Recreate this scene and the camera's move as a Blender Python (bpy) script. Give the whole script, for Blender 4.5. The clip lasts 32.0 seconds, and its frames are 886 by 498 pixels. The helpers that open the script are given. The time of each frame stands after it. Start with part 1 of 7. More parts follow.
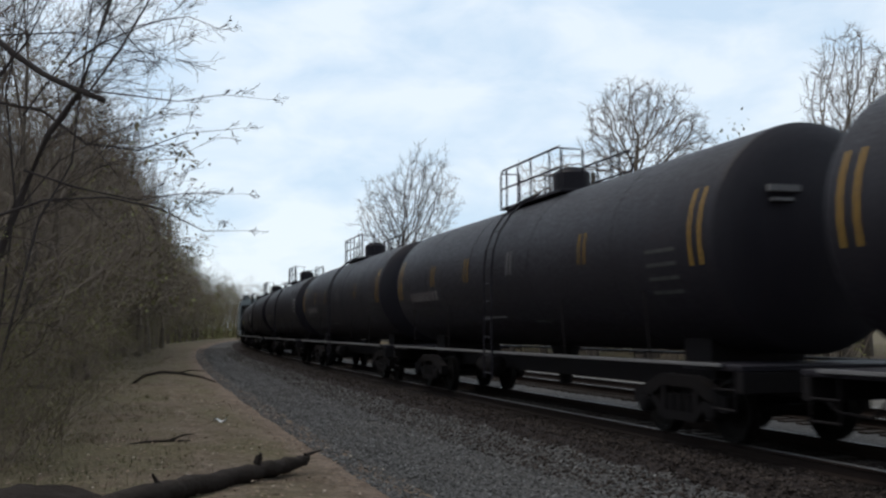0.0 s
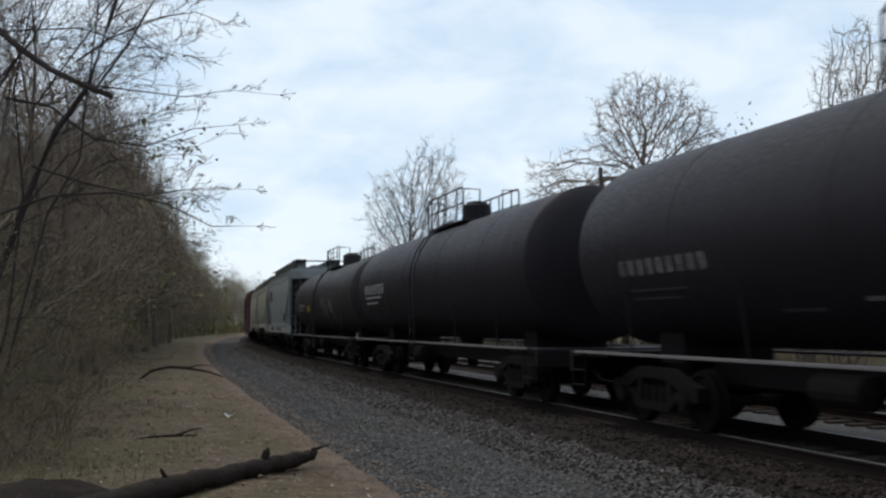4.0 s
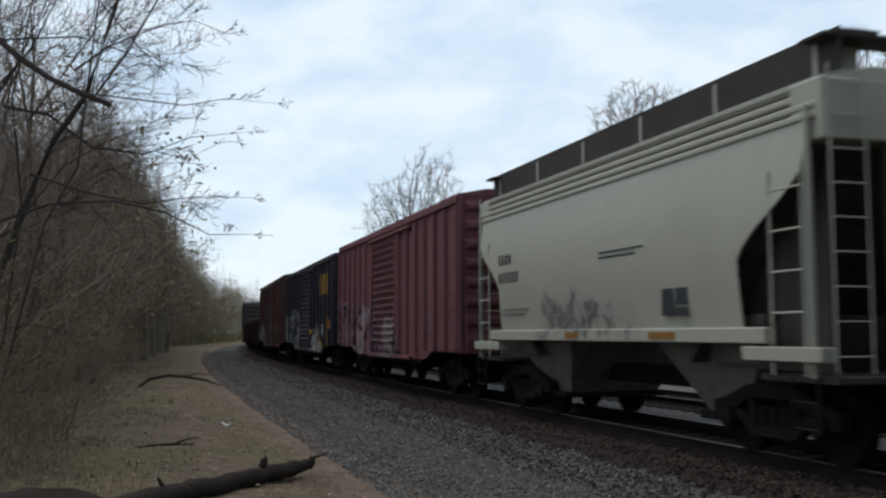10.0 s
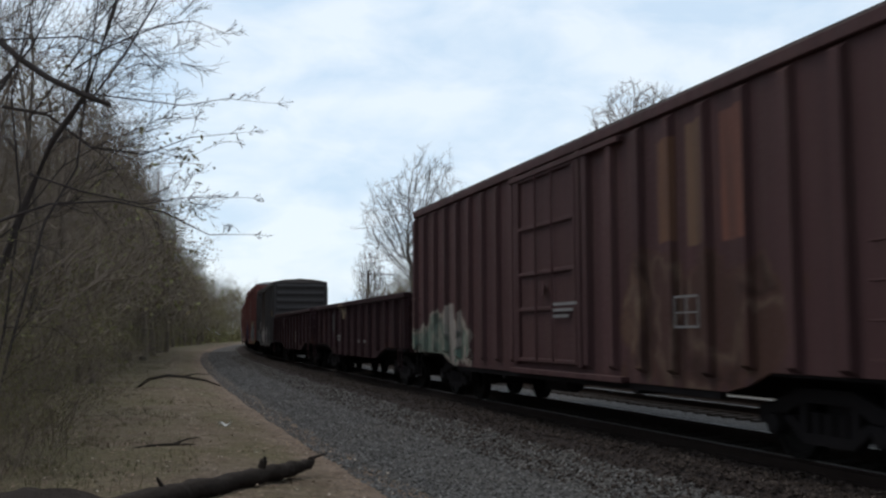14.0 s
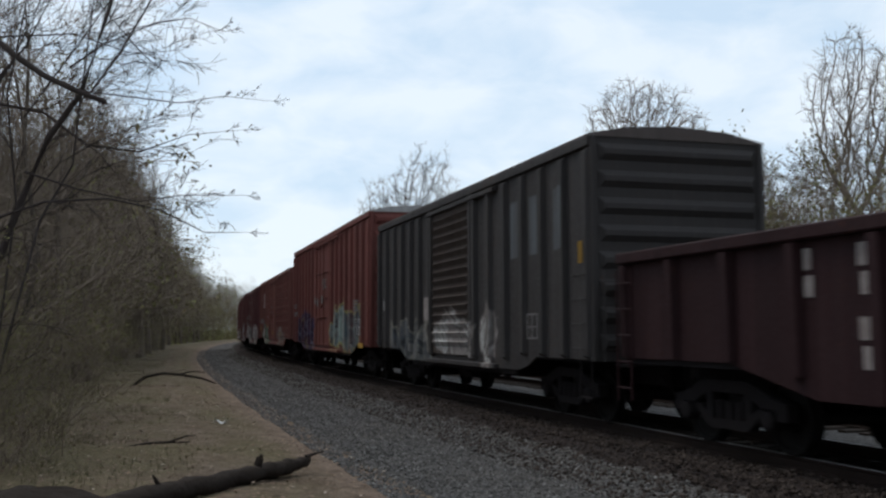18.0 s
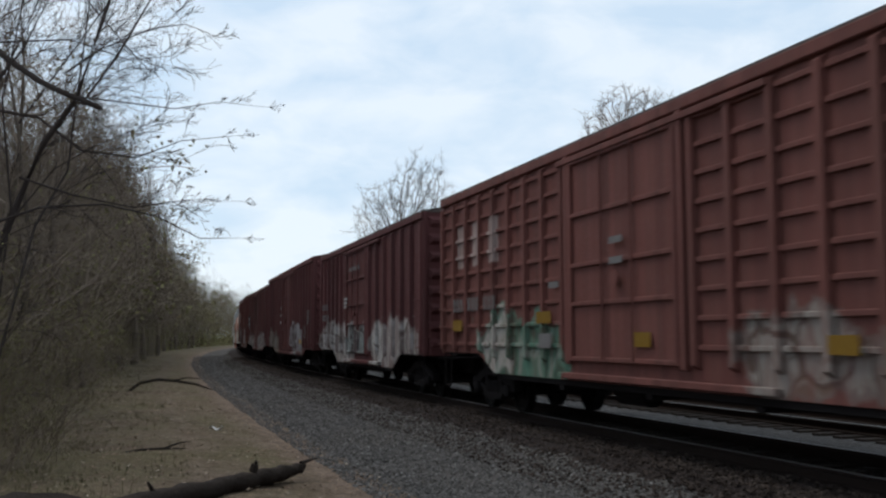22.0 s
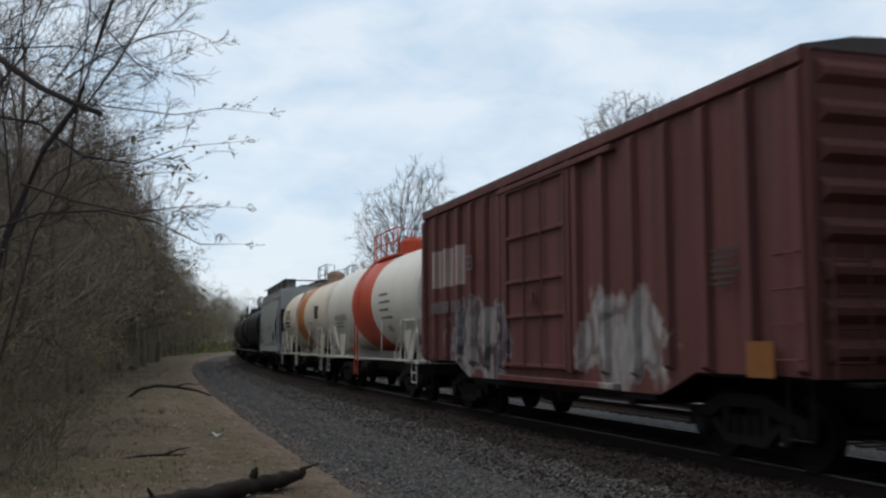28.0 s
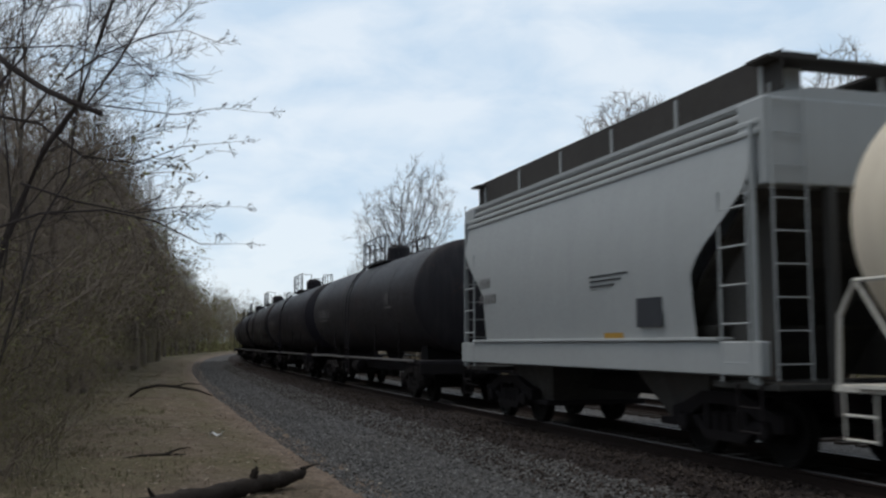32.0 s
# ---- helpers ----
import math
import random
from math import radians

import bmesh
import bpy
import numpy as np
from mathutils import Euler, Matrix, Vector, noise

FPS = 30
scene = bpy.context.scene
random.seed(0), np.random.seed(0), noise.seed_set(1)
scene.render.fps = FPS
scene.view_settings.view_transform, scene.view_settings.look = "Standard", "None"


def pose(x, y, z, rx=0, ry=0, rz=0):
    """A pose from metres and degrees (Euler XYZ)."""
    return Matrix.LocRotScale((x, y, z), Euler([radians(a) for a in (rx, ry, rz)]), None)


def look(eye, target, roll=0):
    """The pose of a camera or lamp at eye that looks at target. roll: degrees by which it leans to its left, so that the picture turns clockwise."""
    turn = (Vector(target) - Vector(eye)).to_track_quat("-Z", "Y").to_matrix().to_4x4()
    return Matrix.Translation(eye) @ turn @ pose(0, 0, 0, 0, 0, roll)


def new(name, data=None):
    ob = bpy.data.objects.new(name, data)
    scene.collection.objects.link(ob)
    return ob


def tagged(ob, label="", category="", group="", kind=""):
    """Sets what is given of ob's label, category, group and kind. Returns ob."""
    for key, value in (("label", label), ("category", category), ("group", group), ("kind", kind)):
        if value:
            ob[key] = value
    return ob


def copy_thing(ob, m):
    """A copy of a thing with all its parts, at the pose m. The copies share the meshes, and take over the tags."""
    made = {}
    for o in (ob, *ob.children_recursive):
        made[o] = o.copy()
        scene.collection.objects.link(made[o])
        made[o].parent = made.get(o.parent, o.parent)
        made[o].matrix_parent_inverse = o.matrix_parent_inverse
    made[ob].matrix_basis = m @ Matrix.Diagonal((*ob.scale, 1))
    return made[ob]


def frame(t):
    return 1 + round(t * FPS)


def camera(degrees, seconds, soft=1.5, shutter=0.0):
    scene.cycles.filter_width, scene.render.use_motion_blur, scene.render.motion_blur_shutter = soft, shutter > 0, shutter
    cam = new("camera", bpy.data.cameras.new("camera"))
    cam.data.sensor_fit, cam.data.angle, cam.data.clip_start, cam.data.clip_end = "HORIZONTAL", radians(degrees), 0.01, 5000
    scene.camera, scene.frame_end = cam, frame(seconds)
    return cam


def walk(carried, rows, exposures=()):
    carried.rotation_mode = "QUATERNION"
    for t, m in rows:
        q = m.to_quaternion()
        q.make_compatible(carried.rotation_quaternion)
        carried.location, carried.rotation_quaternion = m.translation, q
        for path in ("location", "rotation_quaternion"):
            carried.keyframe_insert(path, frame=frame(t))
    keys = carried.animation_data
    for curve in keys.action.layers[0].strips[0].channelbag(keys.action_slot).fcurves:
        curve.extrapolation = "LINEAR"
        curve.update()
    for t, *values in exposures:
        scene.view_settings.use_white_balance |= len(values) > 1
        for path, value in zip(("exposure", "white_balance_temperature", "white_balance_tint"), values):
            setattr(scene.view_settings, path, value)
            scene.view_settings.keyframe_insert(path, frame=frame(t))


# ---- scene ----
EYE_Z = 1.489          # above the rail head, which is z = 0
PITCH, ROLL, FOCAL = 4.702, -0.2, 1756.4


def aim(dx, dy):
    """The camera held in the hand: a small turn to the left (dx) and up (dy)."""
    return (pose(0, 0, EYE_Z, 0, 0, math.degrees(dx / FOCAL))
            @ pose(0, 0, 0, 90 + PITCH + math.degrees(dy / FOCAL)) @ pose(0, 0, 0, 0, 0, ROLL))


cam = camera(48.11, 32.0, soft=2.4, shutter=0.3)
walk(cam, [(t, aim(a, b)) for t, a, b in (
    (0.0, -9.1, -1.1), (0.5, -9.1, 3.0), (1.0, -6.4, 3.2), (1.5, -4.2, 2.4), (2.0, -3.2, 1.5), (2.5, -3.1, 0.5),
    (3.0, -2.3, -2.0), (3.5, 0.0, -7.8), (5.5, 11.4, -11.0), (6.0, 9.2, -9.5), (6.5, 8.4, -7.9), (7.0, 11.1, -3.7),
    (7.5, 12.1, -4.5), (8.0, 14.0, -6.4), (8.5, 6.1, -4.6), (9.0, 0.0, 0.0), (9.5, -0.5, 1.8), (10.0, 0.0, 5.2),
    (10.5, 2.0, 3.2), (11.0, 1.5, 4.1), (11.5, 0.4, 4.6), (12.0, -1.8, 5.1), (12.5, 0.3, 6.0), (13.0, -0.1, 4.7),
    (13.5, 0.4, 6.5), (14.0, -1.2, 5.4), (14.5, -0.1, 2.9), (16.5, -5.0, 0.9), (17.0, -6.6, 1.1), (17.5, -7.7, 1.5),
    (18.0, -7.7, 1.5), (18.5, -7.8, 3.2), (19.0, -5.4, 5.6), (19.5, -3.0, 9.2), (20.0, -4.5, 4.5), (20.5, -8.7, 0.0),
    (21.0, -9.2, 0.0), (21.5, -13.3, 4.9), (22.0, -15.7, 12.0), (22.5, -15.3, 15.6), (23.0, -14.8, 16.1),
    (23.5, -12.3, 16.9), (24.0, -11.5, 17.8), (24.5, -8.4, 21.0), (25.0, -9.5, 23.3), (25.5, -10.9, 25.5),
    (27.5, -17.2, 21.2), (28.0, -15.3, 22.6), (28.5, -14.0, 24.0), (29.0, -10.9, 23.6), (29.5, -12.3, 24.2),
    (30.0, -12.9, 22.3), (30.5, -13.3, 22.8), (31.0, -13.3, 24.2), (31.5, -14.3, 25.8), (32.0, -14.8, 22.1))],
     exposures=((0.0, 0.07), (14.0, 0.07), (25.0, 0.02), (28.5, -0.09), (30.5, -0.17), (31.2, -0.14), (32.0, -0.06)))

# ---- the track's line: an arc of 1,075 m radius that bends away to the far side ----
TH0, CURVE, SIDE0 = radians(17.99), -0.00093, 8.856


def at_track(s, q=0.0, z=0.0):
    """The place s metres along the track (away from the camera) and q metres to the camera's side of its centre."""
    h = TH0 + CURVE * s
    return Vector((SIDE0 + (math.cos(h) - math.cos(TH0)) / CURVE - q * math.cos(h),
                   (math.sin(h) - math.sin(TH0)) / CURVE - q * math.sin(h), z))


def heading(s):
    return math.degrees(TH0 + CURVE * s)


def rolled(t):
    """How far the train has come at t seconds."""
    return 11.874 * t - 0.02213 * t * t


# ---- sky and light ----
def node(nt, kind, **inputs):
    n = nt.nodes.new(kind)
    for key, v in inputs.items():
        n.inputs[key.replace("_", " ")].default_value = v
    return n


world = bpy.data.worlds.new("sky")
scene.world = world
world.use_nodes = True
nt = world.node_tree
nt.nodes.clear()
sky = nt.nodes.new("ShaderNodeTexSky")
sky.sky_type, sky.sun_disc = "NISHITA", False
sky.sun_elevation, sky.sun_rotation = radians(64), radians(296)
sky_scaled = nt.nodes.new("ShaderNodeMix")
sky_scaled.data_type, sky_scaled.blend_type = "RGBA", "MULTIPLY"
sky_scaled.inputs["Factor"].default_value = 1.0
sky_scaled.inputs["B"].default_value = (0.11, 0.11, 0.11, 1)
nt.links.new(sky.outputs[0], sky_scaled.inputs["A"])
co = nt.nodes.new("ShaderNodeTexCoord")
mp = nt.nodes.new("ShaderNodeMapping")
mp.inputs["Scale"].default_value = (1.0, 1.0, 2.2)
nt.links.new(co.outputs["Generated"], mp.inputs["Vector"])
cl = node(nt, "ShaderNodeTexNoise", Scale=8.5, Detail=6.0, Roughness=0.55, Distortion=0.3)
nt.links.new(mp.outputs[0], cl.inputs["Vector"])
cr = nt.nodes.new("ShaderNodeValToRGB")
cr.color_ramp.elements[0].position, cr.color_ramp.elements[0].color = 0.33, (0.0, 0.0, 0.0, 1)
cr.color_ramp.elements[1].position, cr.color_ramp.elements[1].color = 0.62, (1, 1, 1, 1)
nt.links.new(cl.outputs["Fac"], cr.inputs[0])
cloud = nt.nodes.new("ShaderNodeMix")
cloud.data_type = "RGBA"
cloud.inputs["A"].default_value = (0.59, 0.735, 0.885, 1)
cloud.inputs["B"].default_value = (0.80, 0.885, 0.965, 1)
nt.links.new(cr.outputs[0], cloud.inputs["Factor"])
veil = nt.nodes.new("ShaderNodeMix")
veil.data_type = "RGBA"
veil.inputs["Factor"].default_value = 0.86
nt.links.new(sky_scaled.outputs["Result"], veil.inputs["A"])
nt.links.new(cloud.outputs["Result"], veil.inputs["B"])
bg = node(nt, "ShaderNodeBackground", Strength=1.08)
nt.links.new(veil.outputs["Result"], bg.inputs["Color"])
wo = nt.nodes.new("ShaderNodeOutputWorld")
nt.links.new(bg.outputs[0], wo.inputs["Surface"])

sun = bpy.data.lights.new("sun", "SUN")
sun.energy, sun.angle, sun.color = 1.3, radians(30), (1.0, 0.92, 0.80)
sun_ob = new("sun", sun)
sun_ob.matrix_world = look((-21.9, 10.7, 50), (0, 0, 0))


# ---- materials ----
def material(name, rough=0.8, metal=0.0):
    m = bpy.data.materials.new(name)
    m.use_nodes = True
    p = m.node_tree.nodes["Principled BSDF"]
    p.inputs["Roughness"].default_value, p.inputs["Metallic"].default_value = rough, metal
    p.inputs["Specular IOR Level"].default_value = 0.12
    return m, m.node_tree, p


def ramp(nt, source, stops, constant=False):
    r = nt.nodes.new("ShaderNodeValToRGB")
    r.color_ramp.interpolation = "CONSTANT" if constant else "LINEAR"
    while len(r.color_ramp.elements) < len(stops):
        r.color_ramp.elements.new(0.5)
    for e, (pos, c) in zip(r.color_ramp.elements, stops):
        e.position = pos
        e.color = (*c, 1) if len(c) == 3 else c
    nt.links.new(source, r.inputs[0])
    return r.outputs[0]


def noise_of(nt, vec, scale, detail=5.0, rough=0.6, stretch=None, warp=0.0, shift=0.0):
    if stretch or shift:
        mp = nt.nodes.new("ShaderNodeMapping")
        mp.inputs["Scale"].default_value = stretch or (1, 1, 1)
        mp.inputs["Location"].default_value = (shift, shift * 0.7, shift * 0.3)
        nt.links.new(vec, mp.inputs["Vector"])
        vec = mp.outputs[0]
    n = node(nt, "ShaderNodeTexNoise", Scale=scale, Detail=detail, Roughness=rough, Distortion=warp)
    nt.links.new(vec, n.inputs["Vector"])
    return n.outputs["Fac"]


def blend(nt, fac, a, b, mode="MIX"):
    m = nt.nodes.new("ShaderNodeMix")
    m.data_type, m.blend_type = "RGBA", mode
    for key, v in (("Factor", fac), ("A", a), ("B", b)):
        if isinstance(v, (int, float)):
            m.inputs[key].default_value = v
        elif isinstance(v, tuple):
            m.inputs[key].default_value = (*v, 1)
        else:
            nt.links.new(v, m.inputs[key])
    return m.outputs["Result"]


def maths(nt, op, a, b=None, clamp=False):
    m = nt.nodes.new("ShaderNodeMath")
    m.operation, m.use_clamp = op, clamp
    for i, v in enumerate((a, b)):
        if v is None:
            continue
        if isinstance(v, (int, float)):
            m.inputs[i].default_value = v
        else:
            nt.links.new(v, m.inputs[i])
    return m.outputs[0]


def bump(nt, p, height, strength=0.3, distance=0.02):
    b = node(nt, "ShaderNodeBump", Strength=strength, Distance=distance)
    nt.links.new(height, b.inputs["Height"])
    nt.links.new(b.outputs[0], p.inputs["Normal"])


def window_of(nt, value, lo, hi, soft):
    """1 between lo and hi, falling to 0 over soft metres."""
    a = nt.nodes.new("ShaderNodeMapRange")
    a.inputs["From Min"].default_value, a.inputs["From Max"].default_value = lo - soft, lo + soft
    b = nt.nodes.new("ShaderNodeMapRange")
    b.inputs["From Min"].default_value, b.inputs["From Max"].default_value = hi + soft, hi - soft
    nt.links.new(value, a.inputs["Value"])
    nt.links.new(value, b.inputs["Value"])
    return maths(nt, "MULTIPLY", a.outputs[0], b.outputs[0])


def paint(name, color, rust=0.3, dirt=0.35, seed=0.0, tags=(), rough=0.62, patch=(), grime=(0.05, 0.042, 0.036), gloss=0.1, fade=1.0):
    """Weathered car paint in the car's own space. tags: sprayed areas (x0, x1, z0, z1, colours, scale);
    patch: repainted rectangles (x0, x1, z0, z1, colour)."""
    m, nt, p = material(name, rough)
    color = tuple(v * 0.82 for v in color)
    vec = nt.nodes.new("ShaderNodeTexCoord").outputs["Object"]
    sep = nt.nodes.new("ShaderNodeSeparateXYZ")
    nt.links.new(vec, sep.inputs[0])
    big = noise_of(nt, vec, 0.7, 4, 0.6, shift=seed)
    streak = noise_of(nt, vec, 1.0, 6, 0.65, stretch=(5.5, 5.5, 0.35), shift=seed + 3)
    fine = noise_of(nt, vec, 18, 6, 0.7, shift=seed)
    c = blend(nt, maths(nt, "MULTIPLY", big, 0.55), color, tuple(min(1, v * 1.35 + 0.008) for v in color))
    # each sheet between the posts has faded in its own way, and pale runs come down from the eave
    sheet = nt.nodes.new("ShaderNodeTexVoronoi")
    sheet.voronoi_dimensions = "1D"
    nt.links.new(maths(nt, "ADD", maths(nt, "MULTIPLY", sep.outputs["X"], 1.05), seed), sheet.inputs["W"])
    tone = nt.nodes.new("ShaderNodeSeparateColor")
    nt.links.new(sheet.outputs["Color"], tone.inputs[0])
    c = blend(nt, fade, c, ramp(nt, tone.outputs[0], [(0.0, (0.82, 0.82, 0.83)), (1.0, (1.12, 1.11, 1.10))]), "MULTIPLY")
    runs = noise_of(nt, vec, 1.0, 5, 0.6, stretch=(9.0, 9.0, 0.22), shift=seed + 31)
    c = blend(nt, maths(nt, "MULTIPLY", ramp(nt, runs, [(0.52, (0, 0, 0)), (0.72, (1, 1, 1))]), fade * 0.45), c, tuple(min(1, v * 1.5 + 0.012) for v in color))
    for x0, x1, z0, z1, col in patch:
        k = maths(nt, "MULTIPLY", window_of(nt, sep.outputs["X"], x0, x1, 0.015), window_of(nt, sep.outputs["Z"], z0, z1, 0.015))
        c = blend(nt, maths(nt, "MULTIPLY", k, ramp(nt, streak, [(0.35, (0.9, 0.9, 0.9)), (0.7, (0.45, 0.45, 0.45))])), c, col)
    for i, (x0, x1, z0, z1, cols, scale) in enumerate(tags):
        edge = noise_of(nt, vec, 1.3, 4, 0.6, stretch=(1.0, 1.0, 0.65), shift=seed + 11 + i)
        k = maths(nt, "MULTIPLY", window_of(nt, sep.outputs["X"], x0, x1, 0.6), window_of(nt, sep.outputs["Z"], z0, z1, 0.5))
        inside = ramp(nt, k, [(0.02, (0, 0, 0)), (0.12, (1, 1, 1))])
        raw = maths(nt, "ADD", k, maths(nt, "MULTIPLY", maths(nt, "SUBTRACT", edge, 0.52), 1.7))
        k = maths(nt, "MULTIPLY", inside, ramp(nt, raw, [(0.30, (0, 0, 0)), (0.36, (1, 1, 1))]))
        rim = ramp(nt, raw, [(0.30, (0, 0, 0)), (0.34, (1, 1, 1)), (0.40, (1, 1, 1)), (0.45, (0, 0, 0))])
        flat = nt.nodes.new("ShaderNodeCombineXYZ")
        wob = noise_of(nt, vec, 1.1, 2, 0.5, shift=seed + 17 + i)
        tilt = maths(nt, "MULTIPLY", sep.outputs["Z"], 0.28)
        nt.links.new(maths(nt, "ADD", maths(nt, "ADD", sep.outputs["X"], tilt), maths(nt, "MULTIPLY", wob, 1.5)), flat.inputs["X"])
        nt.links.new(maths(nt, "ADD", maths(nt, "MULTIPLY", sep.outputs["Z"], 0.62), maths(nt, "MULTIPLY", wob, 0.9)), flat.inputs["Y"])
        cells = []
        for feature, grow_by in (("F1", 1.0), ("DISTANCE_TO_EDGE", 1.0), ("DISTANCE_TO_EDGE", 2.3)):
            v = node(nt, "ShaderNodeTexVoronoi", Scale=0.75 * scale * grow_by, Randomness=0.85)
            v.voronoi_dimensions, v.feature = "2D", feature
            nt.links.new(flat.outputs[0], v.inputs["Vector"])
            cells.append(v.outputs["Color"] if feature == "F1" else v.outputs["Distance"])
        one = nt.nodes.new("ShaderNodeSeparateColor")
        nt.links.new(cells[0], one.inputs[0])
        spray = ramp(nt, one.outputs[0], [(j / (len(cols) - 1), col) for j, col in enumerate(cols[:-1])], constant=True)
        inner = ramp(nt, cells[1], [(0.10, (0, 0, 0)), (0.16, (1, 1, 1)), (0.20, (1, 1, 1)), (0.26, (0, 0, 0))])
        spray = blend(nt, maths(nt, "MULTIPLY", inner, 0.45), spray, max(cols, key=sum))
        strokes = ramp(nt, cells[2], [(0.05, (1, 1, 1)), (0.10, (0, 0, 0))])
        spray = blend(nt, maths(nt, "MULTIPLY", strokes, 0.40), spray, min(cols, key=sum))
        line = ramp(nt, cells[1], [(0.035, (1, 1, 1)), (0.08, (0, 0, 0))])
        spray = blend(nt, maths(nt, "MULTIPLY", line, 0.85), spray, tuple(v * 0.5 for v in min(cols, key=sum)))
        spray = blend(nt, maths(nt, "MULTIPLY", rim, 0.8), spray, cols[-1])
        worn = maths(nt, "MULTIPLY", k, ramp(nt, streak, [(0.30, (0.45, 0.45, 0.45)), (0.55, (0.92, 0.92, 0.92))]))
        scrib = noise_of(nt, vec, 1.0, 3, 0.55, stretch=(12.0, 12.0, 2.2), warp=0.4, shift=seed + 23 + i)
        worn = maths(nt, "MULTIPLY", worn, ramp(nt, scrib, [(0.38, (0.62, 0.62, 0.62)), (0.50, (1, 1, 1))]))
        c = blend(nt, worn, c, spray)
    c = blend(nt, maths(nt, "MULTIPLY", ramp(nt, streak, [(0.45, (0, 0, 0)), (0.75, (1, 1, 1))]), dirt), c, grime)
    spots = ramp(nt, maths(nt, "ADD", maths(nt, "MULTIPLY", fine, 0.55), maths(nt, "MULTIPLY", big, 0.5)),
                 [(0.60, (0, 0, 0)), (0.70, (1, 1, 1))])
    c = blend(nt, maths(nt, "MULTIPLY", spots, rust), c, (0.13, 0.055, 0.03))
    nt.links.new(c, p.inputs["Base Color"])
    p.inputs["Specular IOR Level"].default_value = gloss
    nt.links.new(ramp(nt, fine, [(0.3, (rough - 0.14,) * 3), (0.7, (min(1, rough + 0.2),) * 3)]), p.inputs["Roughness"])
    dents = noise_of(nt, vec, 1.6, 3, 0.5, shift=seed + 8)
    bump(nt, p, maths(nt, "ADD", maths(nt, "MULTIPLY", fine, 0.12), dents), 0.35, 0.03)
    return m


def plain(name, color, rough=0.7, metal=0.0, scale=6.0, vary=0.35, relief=0.2, distance=0.01, second=None):
    m, nt, p = material(name, rough, metal)
    vec = nt.nodes.new("ShaderNodeTexCoord").outputs["Object"]
    a = noise_of(nt, vec, scale, 6, 0.65)
    b = noise_of(nt, vec, scale * 0.13, 4, 0.6, shift=4.0)
    other = second or tuple(v * 0.45 for v in color)
    c = blend(nt, maths(nt, "MULTIPLY", maths(nt, "ADD", a, maths(nt, "SUBTRACT", b, 0.5)), vary * 2, True), color, other)
    info = nt.nodes.new("ShaderNodeObjectInfo").outputs["Random"]
    c = blend(nt, maths(nt, "MULTIPLY", info, 0.25), c, tuple(v * 0.6 for v in color))
    nt.links.new(c, p.inputs["Base Color"])
    bump(nt, p, a, relief, distance)
    return m


def islands(name, stops, rough=0.9, relief=0.0, trans=0.0):
    """A stuff material: each loose piece takes its own colour from the stops."""
    m, nt, p = material(name, rough)
    r = nt.nodes.new("ShaderNodeNewGeometry").outputs["Random Per Island"]
    c = ramp(nt, r, stops)
    vec = nt.nodes.new("ShaderNodeTexCoord").outputs["Object"]
    n = noise_of(nt, vec, 14, 4, 0.6)
    c = blend(nt, 0.35, c, ramp(nt, n, [(0.3, (0.45, 0.45, 0.45)), (0.7, (1, 1, 1))]), "MULTIPLY")
    nt.links.new(c, p.inputs["Base Color"])
    return m


STEEL = plain("dark_steel", (0.0100, 0.0088, 0.0096), 0.9, 0.0, 9, 0.4, second=(0.016, 0.012, 0.0115))
WHEEL = plain("wheel_steel", (0.010, 0.0086, 0.008), 0.7, 0.1, 14, 0.4)
RAIL_TOP = plain("polished_rail", (0.20, 0.19, 0.19), 0.45, 1.0, 30, 0.3)
RAIL_SIDE = plain("rusty_rail", (0.022, 0.0145, 0.012), 0.85, 0.0, 12, 0.4)
TIE = plain("creosoted_wood", (0.023, 0.017, 0.014), 0.9, 0.0, 7, 0.5, 0.5, 0.02, second=(0.038, 0.03, 0.025))
WHITE_MARK = plain("white_lettering", (0.42, 0.42, 0.42), 0.6, 0, 12, 0.3)
GREY_MARK = plain("faded_lettering", (0.19, 0.18, 0.18), 0.7, 0, 12, 0.4)
DIM_MARK = plain("dim_lettering", (0.075, 0.072, 0.07), 0.8, 0, 12, 0.5)
DARK_MARK = plain("black_lettering", (0.04, 0.042, 0.048), 0.7, 0, 12, 0.3)
YELLOW_MARK = plain("yellow_reflector", (0.35, 0.20, 0.04), 0.45, 0, 12, 0.2)
ORANGE_MARK = plain("orange_stencil", (0.33, 0.19, 0.045), 0.6, 0, 12, 0.3)
WALK_GREY = plain("grey_grating", (0.055, 0.05, 0.047), 0.8, 0, 9, 0.4)
RUSTY_DOME = plain("rust_stained_cream", (0.38, 0.30, 0.24), 0.8, 0, 6, 0.5, second=(0.25, 0.14, 0.09))
RAIL_GREY = plain("worn_grey_pipe", (0.20, 0.20, 0.21), 0.6, 0, 9, 0.3)
WHITE_STEEL = plain("white_steel", (0.55, 0.52, 0.47), 0.55, 0, 8, 0.25)
BARK = plain("grey_brown_bark", (0.130, 0.106, 0.088), 0.95, 0, 12, 0.5, 0.6, 0.03)
TWIG = plain("twig_bark", (0.185, 0.148, 0.118), 0.95, 0, 20, 0.3)
NEAR_BARK = plain("dark_grey_bark", (0.072, 0.059, 0.056), 0.95, 0, 12, 0.5, 0.6, 0.02)
DULL_YELLOW = plain("dull_yellow_reflector", (0.22, 0.125, 0.02), 0.6, 0, 12, 0.3)
PALE_BARK = plain("pale_bark", (0.15, 0.13, 0.115), 0.95, 0, 10, 0.4, 0.5, 0.02)


